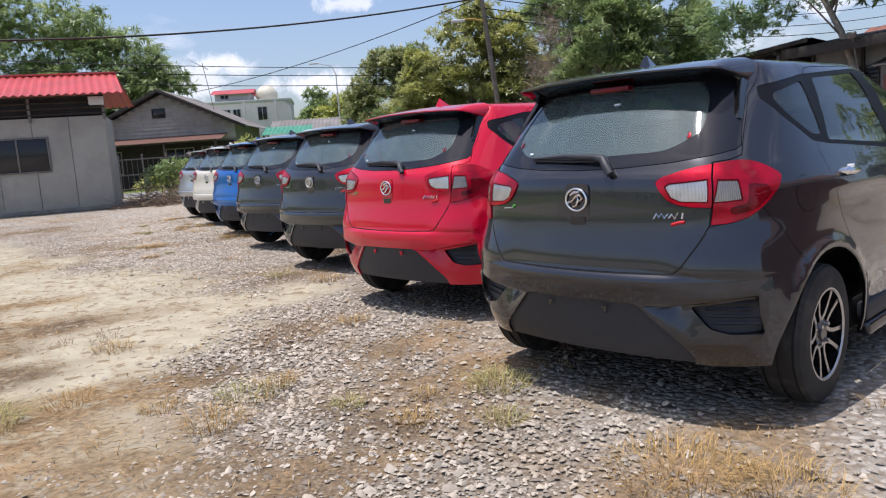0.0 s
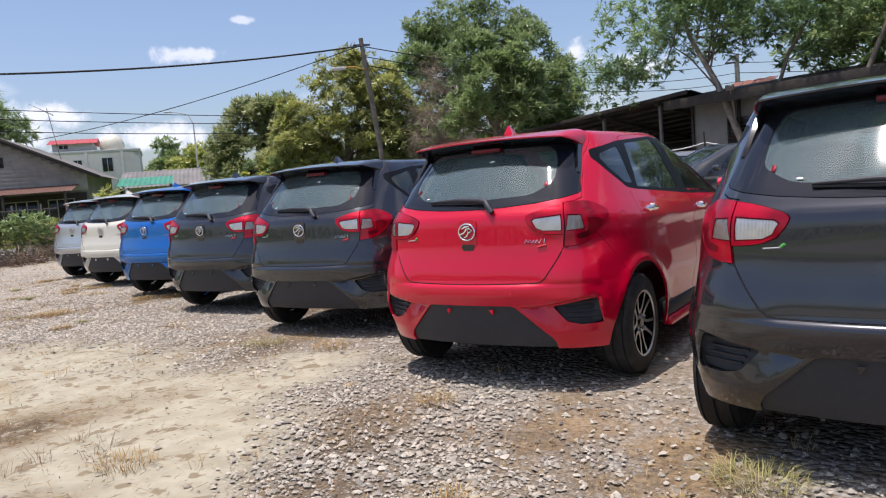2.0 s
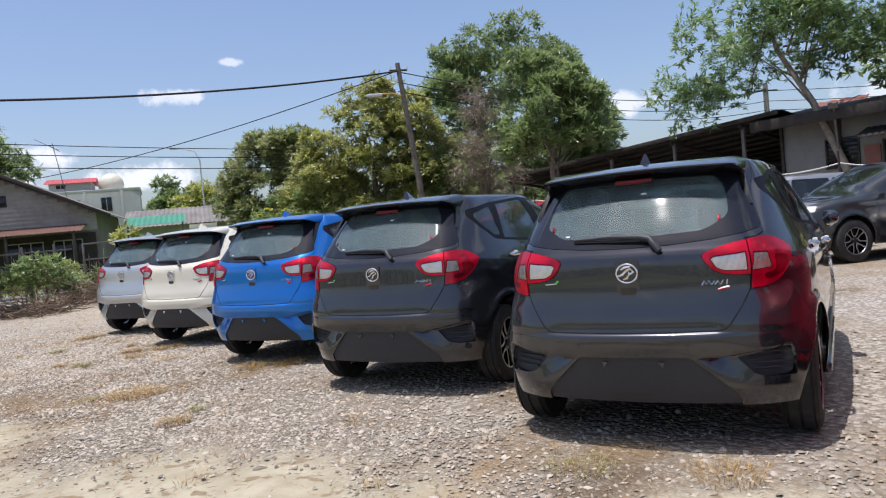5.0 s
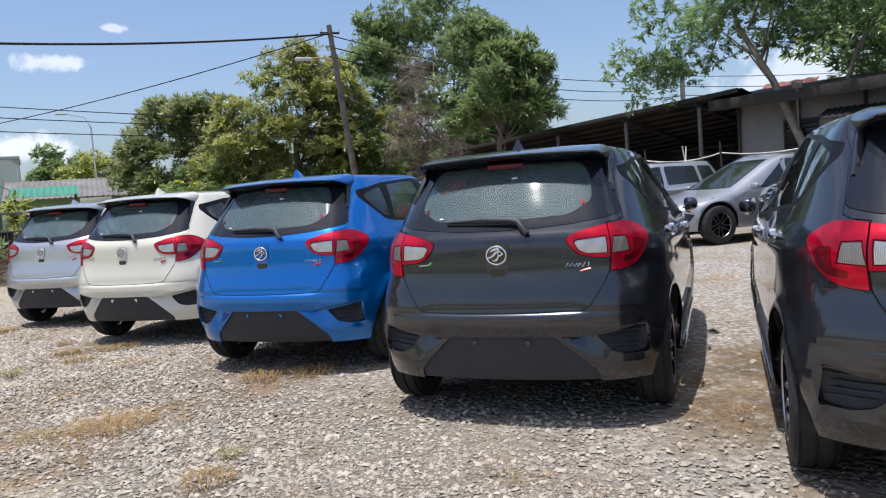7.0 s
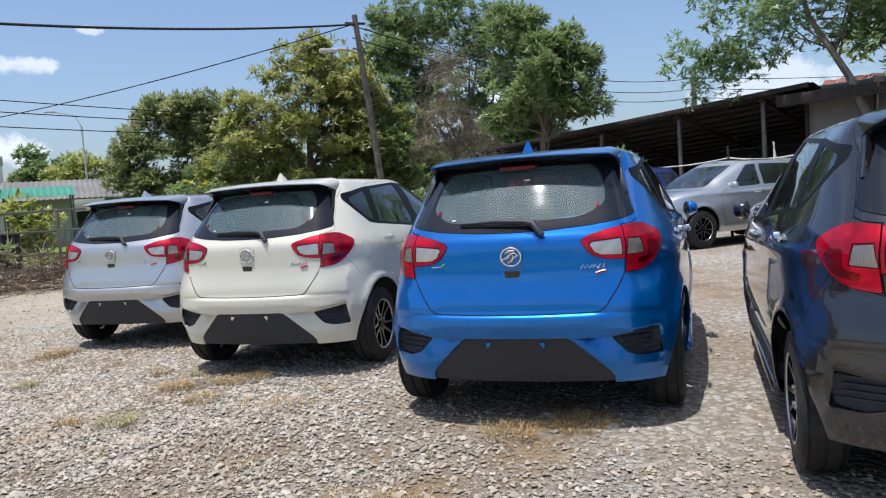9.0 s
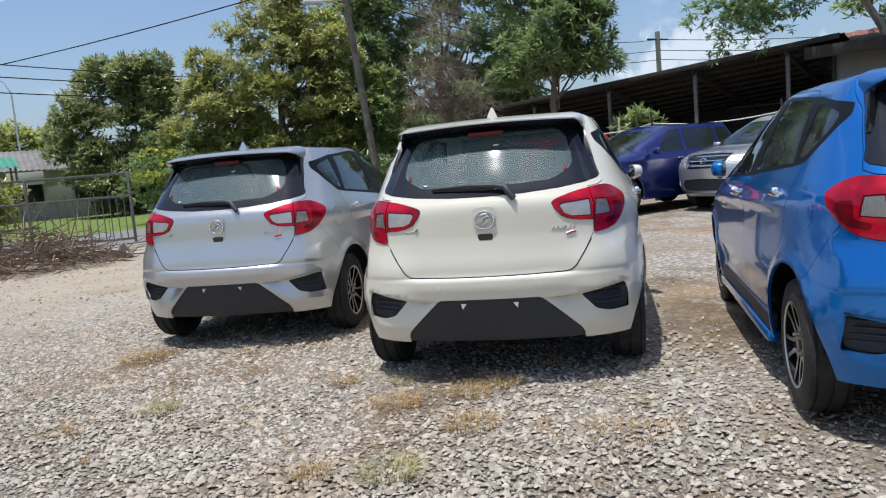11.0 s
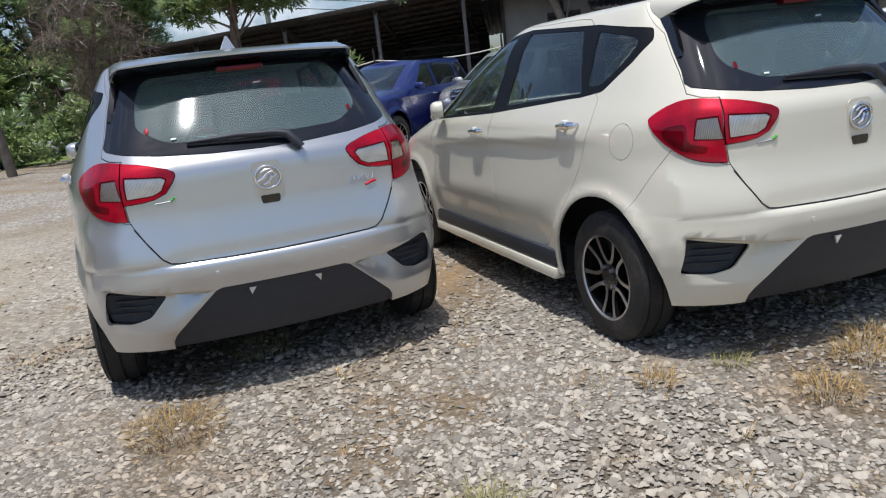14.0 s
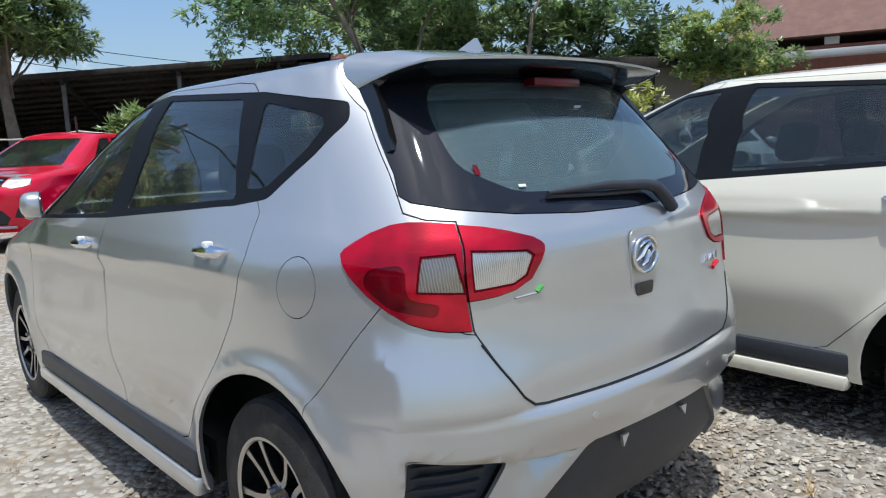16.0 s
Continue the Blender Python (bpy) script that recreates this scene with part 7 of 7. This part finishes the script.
tree("weeping_tree", (-22.6, 47.0, 0), "large weeping green tree rising behind the gabled house", [(0, 0, 6.8, 4.0, 3.5, 4.0), (3.0, 0, 6.2, 2.6, 2.5, 3.0), (4.8, -0.3, 5.0, 1.6, 1.6, 2.0), (-4.5, 0, 9.0, 4.0, 3.5, 5.0), (1.2, 0, 9.2, 2.5, 2.5, 2.4), (-2.0, 0, 11.2, 2.6, 2.5, 2.4), (2.5, -1.0, 4.2, 3.4, 2.0, 2.6), (-2.0, -1.0, 5.0, 4.0, 2.4, 3.0), (5.8, -0.2, 6.0, 1.5, 1.4, 1.9), (4.2, 0, 7.0, 2.0, 2.0, 2.2), (5.4, -0.6, 4.4, 1.8, 1.4, 1.6)], 360, 0.8, 54000, (0.38, 0.085), M_LEAF3, seed=9, droop=1.5, trunk_r=0.4, extra=(M_LEAF, 12000, (0.34, 0.07)))
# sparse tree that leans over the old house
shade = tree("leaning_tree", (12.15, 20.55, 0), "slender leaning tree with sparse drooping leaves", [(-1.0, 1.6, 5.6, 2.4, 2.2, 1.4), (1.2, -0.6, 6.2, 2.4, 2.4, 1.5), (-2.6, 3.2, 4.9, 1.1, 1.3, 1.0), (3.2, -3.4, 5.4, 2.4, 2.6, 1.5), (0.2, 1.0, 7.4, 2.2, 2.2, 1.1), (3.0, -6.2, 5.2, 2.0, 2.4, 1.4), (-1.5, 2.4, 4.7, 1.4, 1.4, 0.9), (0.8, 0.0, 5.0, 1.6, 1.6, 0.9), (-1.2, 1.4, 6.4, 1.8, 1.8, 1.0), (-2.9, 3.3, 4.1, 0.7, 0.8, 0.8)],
             170, 0.46, 36000, (0.165, 0.048), M_LEAF5, trunk=[(0, 0, -0.1), (-0.05, 0.1, 1.6), (-0.45, 0.75, 3.6), (-0.85, 1.5, 5.2), (-1.0, 1.8, 6.6)], seed=10, droop=0.8, trunk_r=0.115, bark=M_BARKPALE, extra=(M_LEAF, 3000, (0.26, 0.075)))
for k, path in enumerate(([(0.25, -0.1, -0.1), (0.4, -0.3, 2.2), (1.0, -0.6, 4.2), (1.8, -1.4, 6.0)], [(0.5, -3.2, -0.1), (0.7, -3.4, 2.5), (1.6, -3.6, 4.6), (2.4, -4.4, 6.0)])):
    tube_part("second_stem", path, [0.085, 0.07, 0.05, 0.025], M_BARK, shade, sides=8)
tree("broad_tree", (17.2, 14.6, 0), "dark green broad tree behind the old house", [(0, 0, 4.2, 2.6, 2.4, 2.6), (0.0, -2.6, 3.7, 1.9, 1.8, 1.8), (-0.6, 3.2, 4.6, 2.6, 2.6, 2.8), (0.3, -3.6, 2.8, 1.5, 1.3, 1.3), (-0.4, 6.0, 4.6, 2.2, 2.4, 2.4)], 150, 0.6, 26000, (0.26, 0.09), M_LEAF, seed=11, trunk_r=0.2, extra=(M_LEAF2, 2500, (0.24, 0.08)))
tree("broad_tree", (14.3, 11.7, 0), "bright green rounded tree before the old house", [(0, 0, 3.5, 0.95, 1.3, 0.9), (0.1, -0.7, 3.0, 0.8, 0.9, 0.7), (-0.1, 0.8, 3.2, 0.8, 0.9, 0.8)], 60, 0.32, 9000, (0.17, 0.06), M_LEAF3, seed=23, trunk_r=0.09, extra=(M_LEAF4, 2000, (0.17, 0.06)))
tree("broad_tree", (21.0, 24.0, 0), "tall green tree behind the old house", [(0, 0, 5.0, 3.2, 3.2, 3.2), (1, -3, 5.5, 2.6, 2.6, 2.6)], 100, 0.9, 14000, (0.36, 0.12), M_LEAF3, seed=12, trunk_r=0.25)
tree("shrub", (7.55, 25.3, 0), "small leafy papaya-like shrub by the rope fence", [(0, 0, 1.75, 0.42, 0.42, 0.5)], 14, 0.2, 900, (0.22, 0.07), M_LEAF3, seed=13, trunk_r=0.04, category="shrub", extra=(M_LEAF4, 250, (0.2, 0.07)))
tree("shrub", (12.0, 14.6, 0), "yellowish leafy shrub before the old house", [(0, 0, 2.1, 0.55, 0.7, 0.6)], 16, 0.25, 1000, (0.2, 0.07), M_LEAF4, seed=14, trunk_r=0.05, category="shrub")
for k, (x, y, h) in enumerate(((1.6, 39.4, 1.5), (4.6, 36.6, 1.6), (7.4, 34.2, 1.7), (9.6, 31.6, 1.5))):
    tree("hedge_shrub", (x, y, 0), "dense dark green shrub under the trees", [(0, 0, h * 0.6, 1.7, 1.1, h * 0.6), (1.2, -0.3, h * 0.45, 1.1, 0.9, h * 0.5), (-1.2, 0.2, h * 0.5, 1.1, 0.9, h * 0.5)], 50, 0.42, 5200, (0.2, 0.07), M_LEAF, seed=200 + k, trunk_r=0.05, category="shrub")
tree("distant_tree", (-13.6, 90, 0), "distant dark green tree", [(0, 0, 5.6, 1.9, 2.0, 3.2), (2.3, 0, 5.0, 1.6, 1.6, 2.6)], 40, 0.8, 7000, (0.5, 0.2), M_LEAF, seed=15, trunk_r=0.3)
tree("distant_tree", (-7.9, 71, 0), "distant light green tree", [(0, 0, 4.6, 1.8, 2.0, 1.9), (1.6, 0, 4.2, 1.5, 1.5, 1.8), (-1.4, 0, 3.8, 1.2, 1.2, 1.5)], 40, 0.7, 6000, (0.42, 0.16), M_LEAF4, seed=16, trunk_r=0.2)
tree("shrub", (-9.6, 27.4, 0), "untidy green shrub beside the panel hut", [(0, 0, 0.6, 0.9, 0.7, 0.6), (1.1, 0.6, 0.5, 0.7, 0.6, 0.5)], 40, 0.3, 3500, (0.16, 0.06), M_LEAF3, seed=17, trunk_r=0.04, category="shrub")
tree("shrub", (-9.6, 31.0, 0), "low yellow-green weeds behind the fence", [(0, 0, 0.5, 1.2, 0.6, 0.5), (-2.0, 0, 0.45, 1.2, 0.6, 0.45)], 50, 0.25, 4500, (0.14, 0.04), M_LEAF4, seed=18, trunk_r=0.05, category="shrub")
tree("shrub", (-7.6, 31.6, 0), "yellow-green shrub behind the gate", [(0, 0, 1.2, 0.7, 0.5, 0.9)], 22, 0.3, 1500, (0.2, 0.09), M_LEAF4, seed=19, trunk_r=0.04, category="shrub")


# ---- far tree line that closes the view all round, past the houses ----
def tree_line():
    rng = np.random.default_rng(30)
    cl = []
    for k in range(520):
        a = 2 * math.pi * k / 520 + rng.normal() * 0.004
        r = 120 + 22 * rng.random()
        h = 3.5 + 3.0 * (0.5 + 0.5 * math.sin(a * 7 + 1)) * rng.random() + 1.5 * rng.random()
        cl.append((r * math.cos(a), 14 + r * math.sin(a), h * 0.5, h * 0.62))
    return leaf_cloud(rng, cl, 24000, 1.6, 0.9, 0.3)


tagged(leaf_mesh("far_tree_line", tree_line(), M_LEAF, None), "far hazy line of green trees round the lot", "trees", kind="stuff")


# ---- heap of dry branches by the gate ----
def branch_heap(seed, n, cx, cy, rx, ry, h):
    rng = np.random.default_rng(seed)
    v, f = [], []
    for k in range(n):
        a, r = rng.random() * 6.283, math.sqrt(rng.random())
        x, y = cx + rx * r * math.cos(a), cy + ry * r * math.sin(a)
        z = h * (1 - r * r) * rng.random() + 0.02
        d = Vector(rng.normal(size=3)) * Vector((1, 1, 0.35))
        d.normalize()
        ln = 0.3 + 0.8 * rng.random()
        b = Vector((x, y, max(0.015, z))) + d * ln
        b.z = max(0.015, b.z)
        vv, ff = tube([(x, y, z), Vector((x, y, z)).lerp(b, 0.5) + Vector(rng.normal(size=3) * 0.04), b], [0.012, 0.009, 0.004], 4)
        o = len(v)
        v += vv
        f += [tuple(i + o for i in q) for q in ff]
    return v, f


M_TWIG = mat("dry_brown_twigs", (0.20, 0.145, 0.10), 0.9, var=0.2, scale=3, island=0.45)
v, f = branch_heap(40, 700, -7.0, 25.2, 1.9, 1.3, 0.75)
tagged(mesh_part("branch_heap", v, f, M_TWIG), "heap of dry brown branches beside the gate", "branches", kind="stuff")
v, f = branch_heap(41, 260, -8.6, 22.6, 1.0, 0.7, 0.35)
tagged(mesh_part("branch_heap", v, f, M_TWIG), "low pile of dry twigs and stumps beside the hut", "branches", kind="stuff")
rng = np.random.default_rng(44)
for k in range(16):
    bm = bmesh.new()
    bmesh.ops.create_icosphere(bm, subdivisions=1, radius=1.0)
    for w in bm.verts:
        w.co *= 0.8 + 0.4 * rng.random()
    ob = part("rubble_block", bm, M_RUBBLE, smooth=0)
    sz = 0.05 + 0.09 * rng.random()
    ob.matrix_world = pose(-5.4 + 0.9 * rng.normal(), 25.6 + 0.5 * rng.normal(), sz * 0.3, *(rng.random(3) * 90)) @ Matrix.Diagonal((sz * 1.5, sz, sz * 0.35, 1))
    tagged(ob, "pale broken concrete lump near the gate", "rubble", "rubble lumps by the gate")


# ---- gravel: loose stones over the lot, thinner on the sand ----
def bare_amount(x, y):
    """How much of the gravel is missing at a place: nearly all of it on the sand, part of it on the brown patches."""
    return np.maximum(0.985 * sand_at(x, y) ** 0.7, 0.93 * turf_at(x, y))


def stones(name, seed, count, region, size, material, label):
    """One mesh of many small angular stones: a squashed, cut-cornered block each."""
    rng = np.random.default_rng(seed)
    x, y = region(rng, count)
    ok = rng.random(len(x)) > bare_amount(x, y)
    x, y = x[ok], y[ok]
    n = len(x)
    base = np.array([(1, 0, -0.2), (0.25, 0.92, -0.25), (-0.85, 0.55, -0.2), (-0.75, -0.65, -0.25), (0.35, -0.9, -0.2), (0.50, 0.08, 0.60), (-0.30, 0.45, 0.66), (-0.22, -0.48, 0.58)])
    tri = np.array([(0, 1, 5), (1, 6, 5), (1, 2, 6), (2, 3, 7), (2, 7, 6), (3, 4, 7), (4, 5, 7), (4, 0, 5), (5, 6, 7)])
    p = base[None] * (1 + 0.28 * rng.normal(size=(n, 8, 3)))
    r = size * np.exp(np.clip(0.42 * rng.normal(size=n), -0.9, 0.85))
    p *= (r[:, None] * np.stack([0.85 + 0.45 * rng.random(n), 0.7 + 0.3 * rng.random(n), 0.38 + 0.34 * rng.random(n)], 1))[:, None, :]
    tilt = rng.normal(size=(n, 2)) * 0.2
    p[:, :, 2] += p[:, :, 0] * tilt[:, :1] + p[:, :, 1] * tilt[:, 1:]
    a = rng.random(n) * 6.283
    c, sn = np.cos(a)[:, None], np.sin(a)[:, None]
    q = np.stack([p[:, :, 0] * c - p[:, :, 1] * sn + x[:, None], p[:, :, 0] * sn + p[:, :, 1] * c + y[:, None], p[:, :, 2] - 0.006 + r[:, None] * 0.15 * rng.random(n)[:, None]], 2)
    me = bpy.data.meshes.new(name)
    me.vertices.add(n * 8)
    me.vertices.foreach_set("co", q.astype(np.float32).ravel())
    t = (tri[None] + (np.arange(n) * 8)[:, None, None]).reshape(-1, 3)
    me.loops.add(t.size)
    me.loops.foreach_set("vertex_index", t.astype(np.int32).ravel())
    me.polygons.add(len(t))
    me.polygons.foreach_set("loop_start", (np.arange(len(t)) * 3).astype(np.int32))
    me.materials.append(material)
    me.update(calc_edges=True)
    return tagged(new(name, me), label, "gravel", kind="stuff")


M_STONE = mat("grey_gravel_stone", (0.365, 0.328, 0.272), 0.9, var=0.16, scale=24, island=0.42, dirt=(0.27, 0.19, 0.115), dirt_scale=1.1, dirt_amount=0.6, spec=0.25)


def strip(rng, n):
    """Along the row's tails: the gravel that the walk passes nearest."""
    u = rng.random(n)
    w = rng.normal(size=n) * 0.95 - 0.7
    y = -0.6 + 18.6 * u
    x = 1.25 - 0.452 * y + w
    return x, y


def lot(rng, n):
    y = -1.0 + 25.0 * rng.random(n)
    x = 1.0 - 0.45 * y - 6.0 + 11.0 * rng.random(n)
    return x, y


stones("gravel_stones", 50, 100000, strip, 0.0092, M_STONE, "pale grey crushed gravel stones behind the parked row")
def last_bay(rng, n):
    """Round the last two cars of the row."""
    return -6.2 + 3.6 * rng.random(n), 12.6 + 5.2 * rng.random(n)


stones("gravel_stones", 52, 17000, last_bay, 0.0108, M_STONE, "pale grey crushed gravel stones beside the last two cars")
stones("gravel_stones", 51, 34000, lot, 0.0108, M_STONE, "pale grey crushed gravel stones over the lot")


# ---- dry grass ----
M_STRAW = mat("dry_straw_grass", (0.40, 0.265, 0.10), 0.85, var=0.25, scale=2, island=0.4)
M_LITTER = mat("brown_straw_litter", (0.30, 0.20, 0.095), 0.9, var=0.25, scale=2, island=0.4)
M_GRASS = mat("greenish_dry_grass", (0.34, 0.31, 0.12), 0.85, var=0.25, scale=2, island=0.4)


def tuft(rng, n, spread, height):
    """Bent blades rising from one root: verts of triangles strips."""
    v, f = [], []
    for k in range(n):
        a = rng.random() * 6.283
        r = spread * math.sqrt(rng.random())
        x, y = r * math.cos(a), r * math.sin(a)
        b = a + rng.normal() * 0.7
        h = height * (0.4 + 0.8 * rng.random())
        lean = h * (0.7 + 1.9 * rng.random())
        w = 0.0012
        px, py = -math.sin(b) * w, math.cos(b) * w
        o = len(v)
        v += [(x - px, y - py, -0.01), (x + px, y + py, -0.01), (x + math.cos(b) * lean * 0.4 + px, y + math.sin(b) * lean * 0.4 + py, h * 0.7), (x + math.cos(b) * lean * 0.4 - px, y + math.sin(b) * lean * 0.4 - py, h * 0.7),
              (x + math.cos(b) * lean, y + math.sin(b) * lean, h * 0.85)]
        f += [(o, o + 1, o + 2, o + 3), (o + 3, o + 2, o + 4)]
    return v, f


def tuft_at(x, y, n, spread, height, material, seed, label):
    rng = np.random.default_rng(seed)
    v, f = tuft(rng, n, spread, height)
    ob = mesh_part("grass_tuft", v, f, material)
    ob.matrix_world = pose(x, y, 0)
    return tagged(ob, label, "grass", "dry grass tufts on the gravel")


TUFTS = [  # x, y, blades, spread, height
    (0.23, 3.52, 170, 0.14, 0.09), (0.77, 2.46, 260, 0.22, 0.08), (-1.09, 3.25, 110, 0.13, 0.10), (-1.03, 3.60, 100, 0.13, 0.10), (-0.91, 3.76, 70, 0.08, 0.11), (-2.22, 4.81, 90, 0.12, 0.07), (0.21, 3.04, 70, 0.08, 0.07),
    (-0.17, 3.11, 50, 0.07, 0.07), (-1.43, 3.51, 70, 0.09, 0.06), (-2.27, 3.42, 180, 0.16, 0.13), (-4.27, 10.85, 240, 0.20, 0.09), (-3.79, 9.59, 110, 0.10, 0.07), (-3.66, 9.90, 60, 0.06, 0.06), (-3.32, 11.53, 120, 0.12, 0.08),
    (-2.94, 11.44, 130, 0.13, 0.09), (-4.67, 10.88, 60, 0.10, 0.05), (-5.79, 16.1, 190, 0.17, 0.07), (-4.45, 13.75, 120, 0.10, 0.07), (-5.21, 13.08, 120, 0.10, 0.09), (-5.48, 13.27, 60, 0.06, 0.07), (-4.23, 12.81, 110, 0.17, 0.06),
    (-5.89, 14.68, 100, 0.08, 0.08), (-4.82, 13.86, 110, 0.10, 0.07), (-4.68, 13.33, 120, 0.11, 0.08), (-4.64, 14.20, 50, 0.06, 0.06), (-4.25, 13.74, 60, 0.06, 0.10), (-4.90, 14.43, 60, 0.06, 0.09), (-1.65, 7.36, 120, 0.16, 0.06),
    (-1.10, 6.93, 120, 0.14, 0.07), (-0.66, 5.08, 80, 0.09, 0.07), (-0.5, 3.36, 60, 0.07, 0.06), (-0.14, 3.44, 50, 0.06, 0.05), (1.05, 2.25, 170, 0.16, 0.11), (-4.99, 16.4, 90, 0.14, 0.06), (-2.0, 3.75, 90, 0.14, 0.06)]
for k, (x, y, n, sp, h) in enumerate(TUFTS):
    tuft_at(x, y, int(n * 1.9), sp * 1.15, h * 0.62, M_STRAW if k % 3 else M_GRASS, 60 + k, "dry straw-coloured grass tuft on the gravel" if k % 3 else "greenish dry grass tuft on the gravel")
for k, (x, y) in enumerate(((-2.24, 4.78), (-2.37, 5.12), (-2.55, 5.32), (-2.66, 5.04), (-2.76, 4.87), (-2.40, 4.97), (-3.05, 5.4), (-3.3, 4.9))):
    tuft_at(x, y, 18, 0.06, 0.065, M_TWIG, 140 + k, "small dry brown weed on the sand")
rng = np.random.default_rng(99)
v, f = [], []
for k in range(300):
    y = -0.5 + 24 * rng.random()
    x = 1.6 - 0.45 * y + rng.normal() * 2.2
    vv, ff = tuft(rng, int(6 + 16 * rng.random()), 0.03 + 0.06 * rng.random(), 0.025 + 0.03 * rng.random())
    o = len(v)
    v += [(a + x, b + y, c) for a, b, c in vv]
    f += [tuple(i + o for i in q) for q in ff]
tagged(mesh_part("sparse_grass", v, f, M_STRAW), "sparse dry grass growing through the gravel", "grass", kind="stuff")


# ---- straw litter: loose stalks lying flat, thickest on the brown patches ----
def litter(seed, count):
    rng = np.random.default_rng(seed)
    y = -0.8 + 18.5 * rng.random(count)
    x = 1.2 - 0.45 * y - 4.2 + 6.0 * rng.random(count)
    ok = rng.random(count) < 0.10 + 0.9 * turf_at(x, y) + 0.12 * sand_at(x, y)
    x, y = x[ok], y[ok]
    n = len(x)
    a = rng.random(n) * 6.283
    ln, wd = 0.012 + 0.035 * rng.random(n) ** 2, 0.0012 + 0.0014 * rng.random(n)
    z = 0.004 + 0.014 * rng.random(n)
    dx, dy = np.cos(a) * ln, np.sin(a) * ln
    px, py = -np.sin(a) * wd, np.cos(a) * wd
    tilt = rng.normal(size=n) * 0.006
    v = np.stack([np.stack(q, 1) for q in ((x - dx, y - dy, z - tilt), (x + px, y + py, z + 0.002), (x + dx, y + dy, z + tilt), (x - px, y - py, z + 0.002))], 1).reshape(-1, 3)
    return v


tagged(leaf_mesh("straw_litter", litter(77, 85000), M_LITTER, None), "loose dry straw stalks lying on the brown patches", "straw", kind="stuff")
